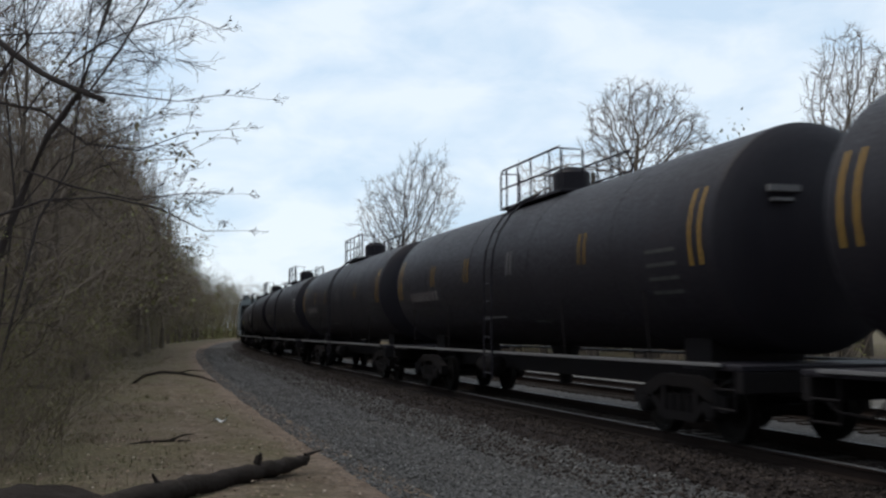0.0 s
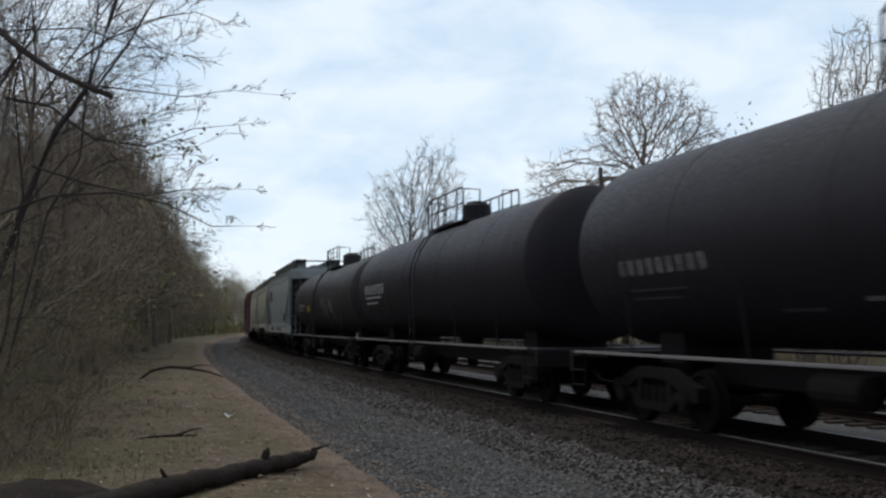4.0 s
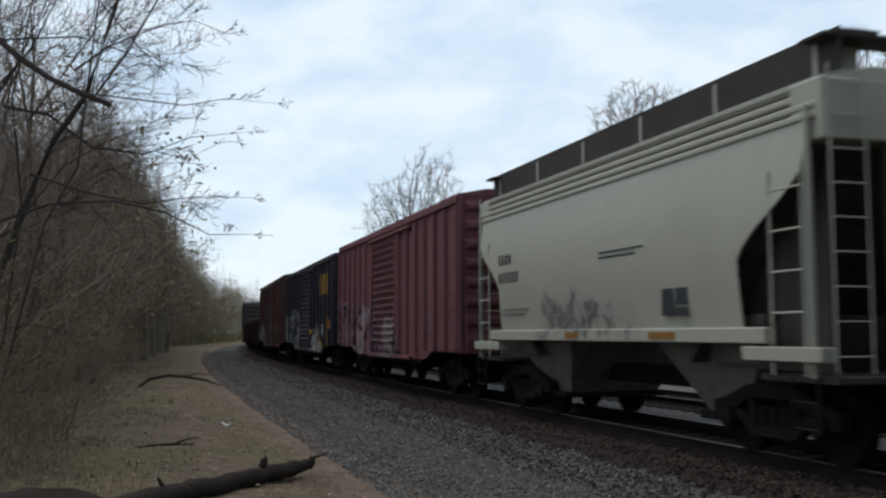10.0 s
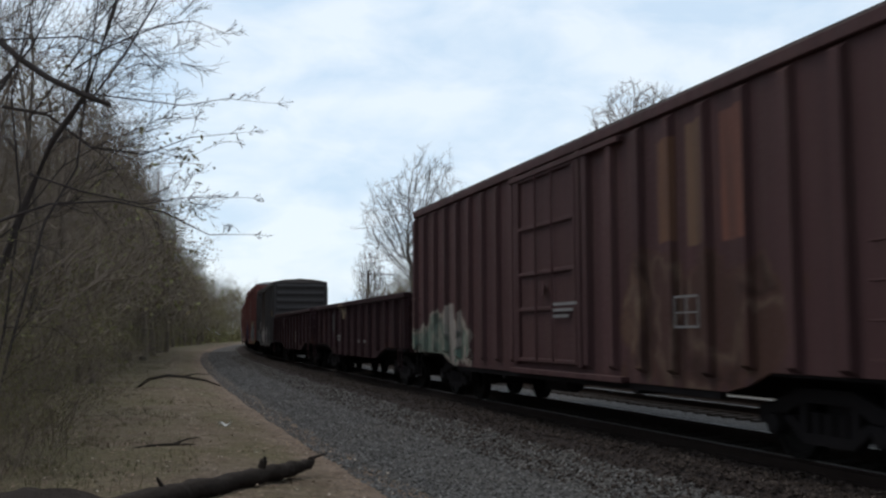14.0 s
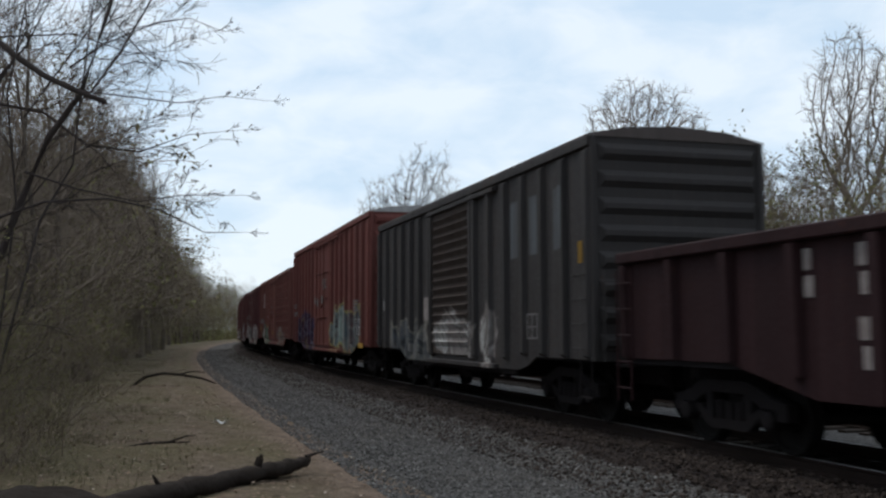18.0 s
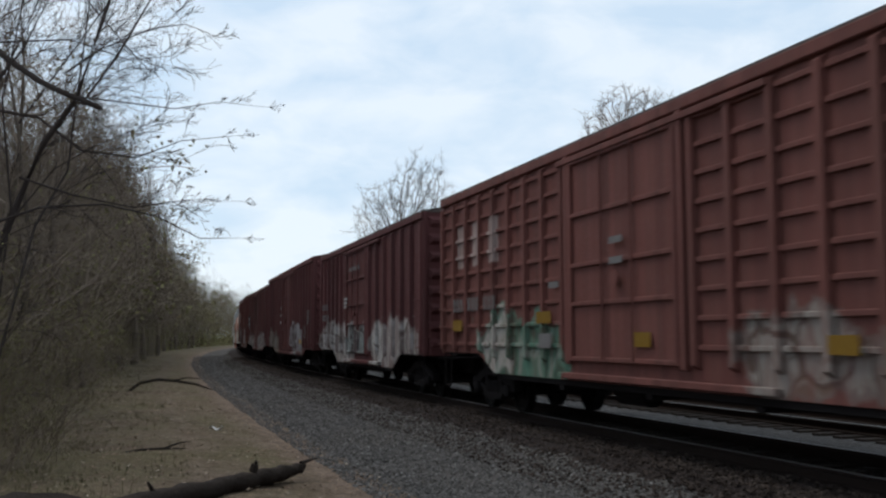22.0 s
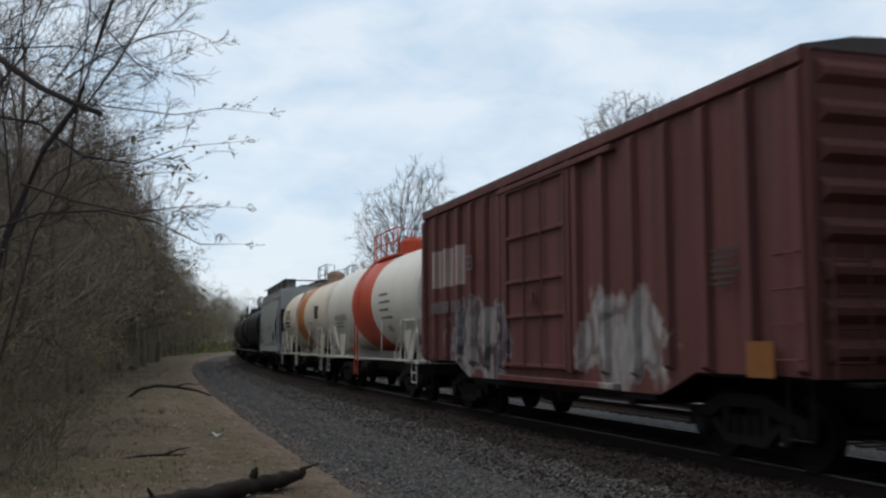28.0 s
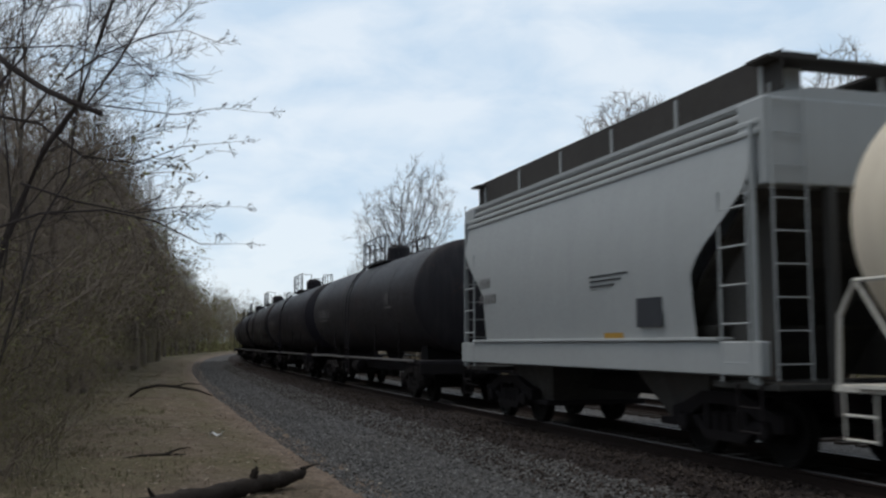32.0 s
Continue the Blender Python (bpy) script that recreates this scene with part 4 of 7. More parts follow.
def round_marks(car, x, z, rows, radius, centre, mat, w=0.2, h=0.3, gap=0.07, r=0.008, name="stencil"):
    """Plain bars in place of lettering, bent to the tank's side."""
    f = Form()
    yy = lambda q: math.sqrt(max(0.0, (radius + r) ** 2 - (q - centre) ** 2))
    for j, n in enumerate(rows):
        hh = h if j == 0 else h * 0.16
        top = z - (0 if j == 0 else h + 0.08 + (j - 1) * h * 0.55)
        for i in range(n):
            a = x - i * (w + gap)
            for p0, p1 in ((0.0, 0.22), (0.48, 0.7)) if j == 0 else ((0.0, 1.25),):
                f.add([(a - w * p1, yy(top - hh), top - hh), (a - w * p0, yy(top - hh), top - hh), (a - w * p0, yy(top), top), (a - w * p1, yy(top), top)], [(0, 1, 2, 3)])
    return tagged(part(name, f, mat, car, "stencilled reporting marks"), kind="stuff")


def hopper(label, L, eave, mat, long_sill=True, bays=3, curved=False, dark=None, sill_mat=None, straight=False, drop=0.70, bay_mat=None):
    """A covered hopper: bulging side sheets between tapered ends, ribbed eaves, roof hatch and walks, open end frames with ladders, bays below."""
    car = thing("covered_hopper", label, "hopper car", "cars of the freight train")
    h, w = L / 2, 1.58
    side_sill = sill_mat or mat
    zs = 1.55
    in_lo, in_hi = 1.5, 0.3          # how far the side sheet stops short of the car's end, low and high
    for sgn in (-1, 1):
        f = Form()
        # the sheet is rows of points, bowed outward if the car is curve-sided
        rows = []
        za, zb = (zs + 0.98, eave - 0.5) if straight else (zs + 0.8, eave - 0.95)
        zl, xl = [zs, zs + 0.4, za], [h - in_lo] * 3
        for k in range(1, 7):
            u = k / 6
            zl.append(za + (zb - za) * u)
            xl.append(h - in_lo + (in_lo - in_hi) * (u if straight else u * u * (3 - 2 * u) * 0.6 + u * 0.4))
        zl.append(eave - 0.45)
        xl.append(h - in_hi)
        for z, x in zip(zl, xl):
            u = (z - zs) / (eave - 0.45 - zs)
            y = w - 0.13 + (0.13 * math.sin(math.pi * min(1, 0.12 + u * 0.85)) if curved else 0.10 * min(1, u * 4) * min(1, (1.02 - u) * 5))
            rows.append([(-x, sgn * y, z), (-x / 3, sgn * y, z), (x / 3, sgn * y, z), (x, sgn * y, z)])
        for r in rows:
            f.v.extend(r)
        for i in range(len(rows) - 1):
            for j in range(3):
                f.f.append((i * 4 + j, i * 4 + j + 1, i * 4 + j + 5, i * 4 + j + 4))
        side = part("side_sheet", f, mat, car, smooth=True)
        # ribbed eave
        for k in range(4):
            za, yy = eave - 0.47 + 0.125 * k, w - 0.09 - 0.035 * k
            part("eave_rib", Form().box(-h + 0.15, h - 0.15, min(sgn * (yy - 0.1), sgn * yy), max(sgn * (yy - 0.1), sgn * yy), za, za + 0.092, 0.025), mat, side)
        # side sill
        if long_sill:
            part("side_sill", Form().box(-h + 0.1, h - 0.1, min(sgn * (w - 0.16), sgn * (w - 0.02)), max(sgn * (w - 0.16), sgn * (w - 0.02)), 1.10, zs - 0.05, 0.015), side_sill, car, "pale deep side sill")
            part("sill_flange", Form().box(-h + 0.9, h - 0.9, min(sgn * (w - 0.22), sgn * (w + 0.02)), max(sgn * (w - 0.22), sgn * (w + 0.02)), zs - 0.046, zs + 0.0, 0.01), side_sill, car)
        else:
            part("side_sill", Form().box(-h + 1.0, h - 1.0, min(sgn * (w - 0.16), sgn * (w + 0.0)), max(sgn * (w - 0.16), sgn * (w + 0.0)), zs - 0.19, zs, 0.015), side_sill, car, "narrow side sill with a pale edge")
            for e in (-1, 1):
                part("end_sill_step", Form().box(min(e * (h - 1.45), e * (h - 0.02)), max(e * (h - 1.45), e * (h - 0.02)), min(sgn * (w - 0.2), sgn * w), max(sgn * (w - 0.2), sgn * w), zs - 0.38, zs - 0.22, 0.01), side_sill, car)
        for e in (-1, 1):
            # corner post, side ladder and the step below
            part("corner_post", Form().box(min(e * (h - 0.22), e * (h - 0.28)), max(e * (h - 0.22), e * (h - 0.28)), min(sgn * (w - 0.12), sgn * (w - 0.05)), max(sgn * (w - 0.12), sgn * (w - 0.05)), 1.0, eave - 0.3, 0.012), mat, car)
            ladder(car, e * (h - 0.30), e * (h - 0.88), sgn * (w - 0.03), 1.02, zs + 1.75, 5, mat, "side_ladder", 0.014)
            st = Form()
            for x in (h - 0.15, h - 0.6):
                st.tube([(e * x, sgn * (w - 0.05), 1.0), (e * x, sgn * (w - 0.05), 0.42)], 0.02, 6)
            for z in (0.46, 0.74):
                st.tube([(e * (h - 0.15), sgn * (w - 0.05), z), (e * (h - 0.6), sgn * (w - 0.05), z)], 0.016, 6)
            part("corner_step", st, STEEL, car)
    for e in (-1, 1):
        # slope sheet, end frame and upper end panel
        # slope sheet, plates, posts and platform use dark, a colour with shade painted in
        f = Form()
        f.add([(e * (h - in_lo - 1.4), -w + .2, 1.1), (e * (h - in_lo - 1.4), w - .2, 1.1), (e * (h - 0.35), w - .2, eave - drop), (e * (h - 0.35), -w + .2, eave - drop),
               (e * (h - in_lo - 1.5), -w + .2, 1.1), (e * (h - in_lo - 1.5), w - .2, 1.1), (e * (h - 0.45), w - .2, eave - drop), (e * (h - 0.45), -w + .2, eave - drop)],
              [(0, 1, 2, 3), (4, 5, 6, 7), (0, 1, 5, 4), (1, 2, 6, 5), (2, 3, 7, 6), (3, 0, 4, 7)])
        part("slope_sheet", f, dark or mat, car, "sloping end sheet, grimy and darkened for shade")
        # dark plates added where the open end only lies in shade
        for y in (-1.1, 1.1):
            part("end_shade_plate", Form().prism([(e * (h - in_lo - 1.2), 1.05), (e * (h - 0.45), eave - drop - 0.05), (e * (h - 0.45), 1.05)], y - 0.02, y + 0.02), dark or mat, car, "grimy plate added to darken the shaded end under the slope sheet")
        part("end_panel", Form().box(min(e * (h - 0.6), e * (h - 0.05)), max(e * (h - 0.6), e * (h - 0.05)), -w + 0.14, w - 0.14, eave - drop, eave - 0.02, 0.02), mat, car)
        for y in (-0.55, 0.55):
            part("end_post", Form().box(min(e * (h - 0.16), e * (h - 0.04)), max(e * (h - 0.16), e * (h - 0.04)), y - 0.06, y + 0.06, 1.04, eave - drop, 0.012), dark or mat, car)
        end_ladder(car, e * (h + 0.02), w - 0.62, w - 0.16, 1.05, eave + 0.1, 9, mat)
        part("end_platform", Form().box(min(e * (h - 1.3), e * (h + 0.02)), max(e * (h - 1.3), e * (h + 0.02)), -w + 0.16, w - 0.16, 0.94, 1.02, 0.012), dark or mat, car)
        coupler(car, e, h, 0.72)
    # roof: a low curve, hatch covers and the walks that stand above them
    f = Form()
    f.along([(-w + 0.18, eave - 0.05), (-w + 0.18, eave + 0.01), (-0.7, eave + 0.14), (0.7, eave + 0.14), (w - 0.18, eave + 0.01), (w - 0.18, eave - 0.05)], -h + 0.12, h - 0.12)
    roof = part("roof", f, mat, car)
    nb = 4 if L > 12 else 3
    for i in range(nb):
        a = -h + 0.5 + (L - 1.0) * i / nb
        b = -h + 0.5 + (L - 1.0) * (i + 1) / nb - 0.12
        part("hatch_cover", Form().box(a, b, -0.32, 0.32, eave + 0.14, eave + 0.27, 0.03), mat, roof, "long trough hatch cover")
    for sgn in (-1, 1):
        part("roof_walk", Form().box(-h + 0.1, h - 0.1, min(sgn * 0.62, sgn * 1.12), max(sgn * 0.62, sgn * 1.12), eave + 0.50, eave + 0.54), WALK_GREY, car, "dark grated roof walk")
        part("walk_edge", Form().box(-h + 0.1, h - 0.1, min(sgn * 1.125, sgn * 1.145), max(sgn * 1.125, sgn * 1.145), eave + 0.10, eave + 0.56), WALK_GREY, car)
        n = 8 if L > 12 else 6
        for i in range(n):
            x = -h + 0.5 + (L - 1.0) * i / (n - 1)
            part("walk_bracket", Form().box(x - 0.03, x + 0.03, min(sgn * 0.6, sgn * 1.16), max(sgn * 0.6, sgn * 1.16), eave + 0.05, eave + 0.495), mat, car)
    for e in (-1, 1):
        part("cross_walk", Form().box(min(e * (h - 0.55), e * (h - 0.1)), max(e * (h - 0.55), e * (h - 0.1)), -w + 0.25, w - 0.25, eave + 0.46, eave + 0.495), WALK_GREY, car)
    # discharge bays
    for i in range(bays):
        x = (i - (bays - 1) / 2) * (L - 5.4) / max(1, bays - 1) * (0.98 if bays > 2 else 0.95)
        g = Form()
        top, bot, hw = (1.45 if bays > 2 else 1.7), 0.42, 0.42
        g.add([(x - 1.55, -1.35, top), (x + 1.55, -1.35, top), (x + 1.55, 1.35, top), (x - 1.55, 1.35, top), (x - hw, -0.85, bot), (x + hw, -0.85, bot), (x + hw, 0.85, bot), (x - hw, 0.85, bot)],
              [(0, 1, 2, 3), (4, 5, 6, 7), (0, 1, 5, 4), (1, 2, 6, 5), (2, 3, 7, 6), (3, 0, 4, 7)])
        # without a bay_mat of its own a bay takes the shade-dark colour too
        part("discharge_bay", g, bay_mat or dark or mat, car, "tapered discharge hopper, dusty and stained, on some cars shade-dark")
        part("outlet_gate", Form().box(x - 0.5, x + 0.5, -1.0, 1.0, 0.34, 0.44, 0.02), STEEL, car)
    part("centre_sill", Form().box(-h - 0.1, h + 0.1, -0.26, 0.26, 0.66, 0.96, 0.02), STEEL, car)
    for x in (-h + 1.6, h - 1.6):
        truck(car, x)
    return car


def gondola(label, L, top, mat, posts=13, belly=0.25):
    """An open gondola with stiffened sides, a heavy top rail and a dropped side sill between the trucks."""
    car = thing("gondola", label, "gondola", "cars of the freight train")
    h, w, z0 = L / 2, 1.46, 1.0
    for sgn in (-1, 1):
        f = Form().prism([(-h, z0 + 0.1), (-h + 2.6, z0 + 0.1), (-h + 4.2, z0 - belly), (h - 4.2, z0 - belly), (h - 2.6, z0 + 0.1), (h, z0 + 0.1), (h, top - 0.1), (-h, top - 0.1)], sgn * (w - 0.03), sgn * w)
        side = part("side_wall", f, mat, car)
        for i in range(posts):
            x = -h + 0.15 + (L - 0.3) * i / (posts - 1)
            zb = z0 + 0.12 if abs(x) > h - 2.7 else (z0 - belly + 0.02 if abs(x) < h - 4.2 else z0 - 0.02)
            g = Form()
            ya, yb, wd = w + 0.001, w + 0.12, 0.12
            g.add([(x - wd, sgn * ya, zb), (x - wd * .6, sgn * (yb - .03), zb), (x + wd * .6, sgn * (yb - .03), zb), (x + wd, sgn * ya, zb),
                   (x - wd, sgn * ya, top - .12), (x - wd * .6, sgn * yb, top - .12), (x + wd * .6, sgn * yb, top - .12), (x + wd, sgn * ya, top - .12)],
                  [(0, 1, 2, 3), (4, 5, 6, 7), (0, 1, 5, 4), (1, 2, 6, 5), (2, 3, 7, 6)])
            part("side_post", g, mat, side)
        part("top_rail", Form().box(-h, h, min(sgn * (w - 0.06), sgn * (w + 0.13)), max(sgn * (w - 0.06), sgn * (w + 0.13)), top - 0.1, top + 0.06, 0.02), mat, car, "bulb-angle top rail, dented")
    for e in (-1, 1):
        end = part("end_wall", Form().box(min(e * h, e * (h - 0.04)), max(e * h, e * (h - 0.04)), -w + 0.03, w - 0.03, z0, top + 0.02), mat, car)
        for k in range(3):
            z = z0 + 0.35 + (top - z0 - 0.5) * k / 2.4
            part("end_rib", Form().box(min(e * (h + 0.002), e * (h + 0.1)), max(e * (h + 0.002), e * (h + 0.1)), -w + 0.1, w - 0.1, z - 0.09, z + 0.09, 0.03), mat, end)
        ladder(car, e * (h - 0.1), e * (h - 0.5), w + 0.16, 0.5, top - 0.2, 5, mat, "side_ladder")
        coupler(car, e, h, 0.66)
    part("floor", Form().box(-h + 0.05, h - 0.05, -w + 0.05, w - 0.05, z0 + 0.02, z0 + 0.1), STEEL, car)
    part("centre_sill", Form().box(-h - 0.1, h + 0.1, -0.3, 0.3, 0.62, z0 + 0.02, 0.02), STEEL, car)
    for x in (-h + 2.0, h - 2.0):
        truck(car, x)
    return car


# ---- the train, first car to last ----
BLACK = paint("black_tank_paint", fade=0.3, color=(0.0150, 0.0125, 0.0170), rust=0.10, dirt=0.18, seed=1.0, rough=0.5, grime=(0.026, 0.023, 0.021), gloss=0.14)
BLACK_WORN = paint("worn_black_tank_paint", fade=0.3, color=(0.026, 0.024, 0.027), rust=0.35, dirt=0.5, seed=7.0, tags=((-3.6, -0.4, 1.7, 2.6, [(0.03, 0.03, 0.03), (0.16, 0.16, 0.17), (0.04, 0.04, 0.045)], 2.6),), rough=0.5, grime=(0.07, 0.06, 0.055))
BLACK_DULL = paint("dull_black_tank_paint", fade=0.3, color=(0.020, 0.018, 0.021), rust=0.3, dirt=0.4, seed=13.0, rough=0.5, grime=(0.05, 0.045, 0.045))
NS_GREY = paint("blue_grey_hopper_paint", fade=0.06, color=(0.225, 0.25, 0.252), rust=0.05, dirt=0.10, seed=2.0, rough=0.42, gloss=0.4, grime=(0.15, 0.155, 0.155))
LIGHT_GREY = paint("light_grey_hopper_paint", fade=0.05, color=(0.315, 0.325, 0.325), rust=0.05, dirt=0.15, seed=4.0, rough=0.42, gloss=0.4, grime=(0.2, 0.2, 0.2))
CREAM = paint("cream_hopper_paint", fade=0.08, color=(0.33, 0.325, 0.27), rust=0.06, dirt=0.12, seed=3.0, rough=0.40, gloss=0.45, grime=(0.2, 0.19, 0.16),
              tags=((-1.5, 2.4, 1.45, 1.9, [(0.2, 0.2, 0.18), (0.06, 0.06, 0.06), (0.3, 0.3, 0.26)], 2.5),))
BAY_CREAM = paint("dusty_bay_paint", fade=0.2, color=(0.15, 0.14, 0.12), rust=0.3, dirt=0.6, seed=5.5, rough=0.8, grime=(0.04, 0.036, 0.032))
# streaky grey, its base darkened to paint in the shade of ends and bays
SHADE_GREY = paint("grey_shade_paint", (0.06, 0.057, 0.053), 0.3, 0.5, 5.0)
ROOF_GREY = paint("galvanised_roof", (0.34, 0.33, 0.33), 0.35, 0.4, 6.0, rough=0.5)
ROOF_DARK = paint("dark_roof", (0.085, 0.07, 0.066), 0.4, 0.4, 8.0)
WHITE_TANK = paint("white_tank_paint", fade=0.08, color=(0.64, 0.60, 0.53), rust=0.08, dirt=0.2, seed=10.0, rough=0.42, grime=(0.3, 0.27, 0.22), gloss=0.25)
CREAM_TANK = paint("cream_tank_paint", fade=0.12, color=(0.62, 0.545, 0.44), rust=0.18, dirt=0.3, seed=12.0, rough=0.5, grime=(0.28, 0.22, 0.17))
RED_BAND = paint("orange_red_band_paint", fade=0.1, color=(0.52, 0.088, 0.045), rust=0.2, dirt=0.3, seed=14.0, rough=0.45)
ORANGE_BAND = paint("faded_orange_band_paint", fade=0.3, color=(0.46, 0.17, 0.06), rust=0.3, dirt=0.35, seed=15.0, rough=0.5, grime=(0.3, 0.15, 0.08))
TAG_SWIRL = [(0.07, 0.03, 0.05), (0.27, 0.22, 0.24), (0.03, 0.018, 0.028), (0.15, 0.07, 0.085), (0.32, 0.28, 0.29), (0.045, 0.024, 0.05), (0.19, 0.11, 0.13), (0.05, 0.028, 0.055), (0.12, 0.08, 0.11)]
TAG_WHITE = [(0.20, 0.18, 0.17), (0.42, 0.42, 0.41), (0.30, 0.27, 0.26), (0.50, 0.49, 0.48), (0.22, 0.19, 0.18)]
TAG_TEAL = [(0.05, 0.08, 0.09), (0.16, 0.23, 0.23), (0.26, 0.33, 0.31), (0.08, 0.12, 0.13), (0.28, 0.33, 0.30), (0.36, 0.33, 0.12)]
TAG_BLUE = [(0.012, 0.016, 0.045), (0.022, 0.026, 0.085), (0.015, 0.02, 0.055), (0.15, 0.16, 0.20), (0.014, 0.018, 0.05), (0.10, 0.10, 0.05), (0.02, 0.022, 0.065), (0.035, 0.035, 0.09)]

MAROON = (0.148, 0.060, 0.068)
FADED_WHITE = plain("worn_white_paint", (0.34, 0.32, 0.31), 0.75, 0, 7, 0.6, second=(0.12, 0.09, 0.085))


def blocks(xs, z0, z1, w, col):
    """Painted emblems as plain worn blocks."""
    return tuple((x - w * 0.9, x - w * 0.1, z0, z1, col) for x in xs)


GOLD = (0.30, 0.175, 0.035)
LETTER = (0.36, 0.29, 0.27)
TRAIN = []


def couple(car, rear, length):
    """Puts a car into the train: where its rear end stands along the track at the start, and its length."""
    TRAIN.append((car, rear - length / 2))
    return car


# black tank cars
for n, (rear, L) in enumerate(((11.45, 16.0), (29.0, 16.0), (46.6, 16.0), (64.75, 16.0))):
    striped = n < 3
    c = couple(tank_car("black tank car with paired yellow reflector stripes" if striped else "plain black tank car with a stencilled panel", L, 1.50, 2.66, BLACK, BLACK), rear, L)
    if striped:
        side_bars(c, (-4.0, 1.85, 4.35), 1.50, 2.66, 2.52, 0.5, DULL_YELLOW, pair=0.21)
        side_bars(c, (-0.75,), 1.50, 2.66, 2.52, 0.45, GREY_MARK)
        side_bars(c, (-7.35, 7.38), 1.50, 2.66, 2.30, 1.0, YELLOW_MARK, pair=0.24)
    if n:
        part("head_stencil", Form().box(-8.11, -8.05, 0.45, 0.9, 3.18, 3.26).box(-8.11, -8.05, 0.55, 0.85, 3.06, 3.1), GREY_MARK, c, "small white stencil on the tank head")
    round_marks(c, 6.4, 2.42, (9,), 1.50, 2.66, FADED_WHITE, h=0.22)
    round_marks(c, 6.3, 2.3, (0, 6, 5), 1.50, 2.66, DIM_MARK, h=0.22)
    round_marks(c, -6.05, 3.0, (0, 3, 3, 3, 3), 1.50, 2.66, DIM_MARK, h=0.34)
    round_marks(c, 3.0, 2.05, (0, 3), 1.50, 2.66, DIM_MARK)
    round_marks(c, -1.2, 2.05, (0, 3), 1.50, 2.66, DIM_MARK)
    round_marks(c, 1.5, 2.15, (0, 5), 1.50, 2.66, GREY_MARK)
round_marks(c, -6.75, 3.35, (0, 3, 3, 3, 3), 1.50, 2.66, WHITE_MARK, w=0.17, h=0.32)
round_marks(c, -6.1, 2.55, (0, 3, 3), 1.50, 2.66, GREY_MARK, w=0.15, h=0.3)
c = couple(tank_car("plain black tank car with white stencilled marks", 15.8, 1.50, 2.66, BLACK, BLACK), 82.45, 15.8)
round_marks(c, 6.6, 2.75, (10, 8, 6), 1.50, 2.66, WHITE_MARK)
c = couple(tank_car("weathered black tank car with faded spray paint and a yellow placard", 16.2, 1.42, 2.62, BLACK_WORN, BLACK_WORN), 100.1, 16.2)
round_marks(c, 6.45, 2.5, (9, 7), 1.42, 2.62, WHITE_MARK, h=0.2, w=0.16)
part("placard", Form().box(2.45, 3.25, 1.37, 1.425, 2.12, 2.4), plain("dirty_yellow_placard", (0.18, 0.145, 0.02), 0.6), c, "square yellow placard")
round_marks(c, 4.2, 2.3, (4,), 1.42, 2.62, GREY_MARK, w=0.2, h=0.4)
side_bars(c, (1.7, -6.4), 1.42, 2.62, 2.2, 0.55, plain("red_stripe", (0.16, 0.05, 0.035), 0.6), pair=0.2)

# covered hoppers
# the short end panel leaves more of the shade-dark end in view
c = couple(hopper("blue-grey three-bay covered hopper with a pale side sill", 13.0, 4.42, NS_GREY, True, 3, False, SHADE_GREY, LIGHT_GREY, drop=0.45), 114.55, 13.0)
f = Form()
for k in range(5):
    f.add([(5.35, 1.56, 3.60 - 0.13 * k), (4.2, 1.56, 3.60 - 0.13 * k), (4.2, 1.56, 3.52 - 0.13 * k), (5.2, 1.56, 3.52 - 0.13 * k)], [(0, 1, 2, 3)])
f.prism([(3.7, 3.0), (3.95, 3.0), (4.15, 3.6), (3.85, 3.6)], 1.555, 1.562).prism([(3.25, 3.0), (3.5, 3.0), (3.65, 3.6), (3.4, 3.6)], 1.555, 1.562)
part("emblem", f, DARK_MARK, c, "dark emblem of bars and two blocks")
marks(c, 5.1, 2.6, (2, 5), 1.553, GREY_MARK, h=0.18, w=0.14)
lines(c, -2.3, 2.5, 5, 0.9, 1.553, GREY_MARK, 0.03)
plate(c, -4.5, -3.75, 1.75, 2.15, 1.553, DARK_MARK, "data_plate", "dark data panel")
for x, wd in ((3.9, 0.45), (0.4, 0.35), (-2.2, 0.5)):
    plate(c, x - wd, x, 1.16, 1.32, 1.566, DULL_YELLOW, "reflector", "yellow reflector")
for x, n in ((3.0, 6), (-0.2, 4), (-1.4, 5)):
    marks(c, x, 1.42, (n,), 1.566, DARK_MARK, "sprayed_tag", "dark sprayed scrawl on the sill", 0.11, 0.2, 0.06)
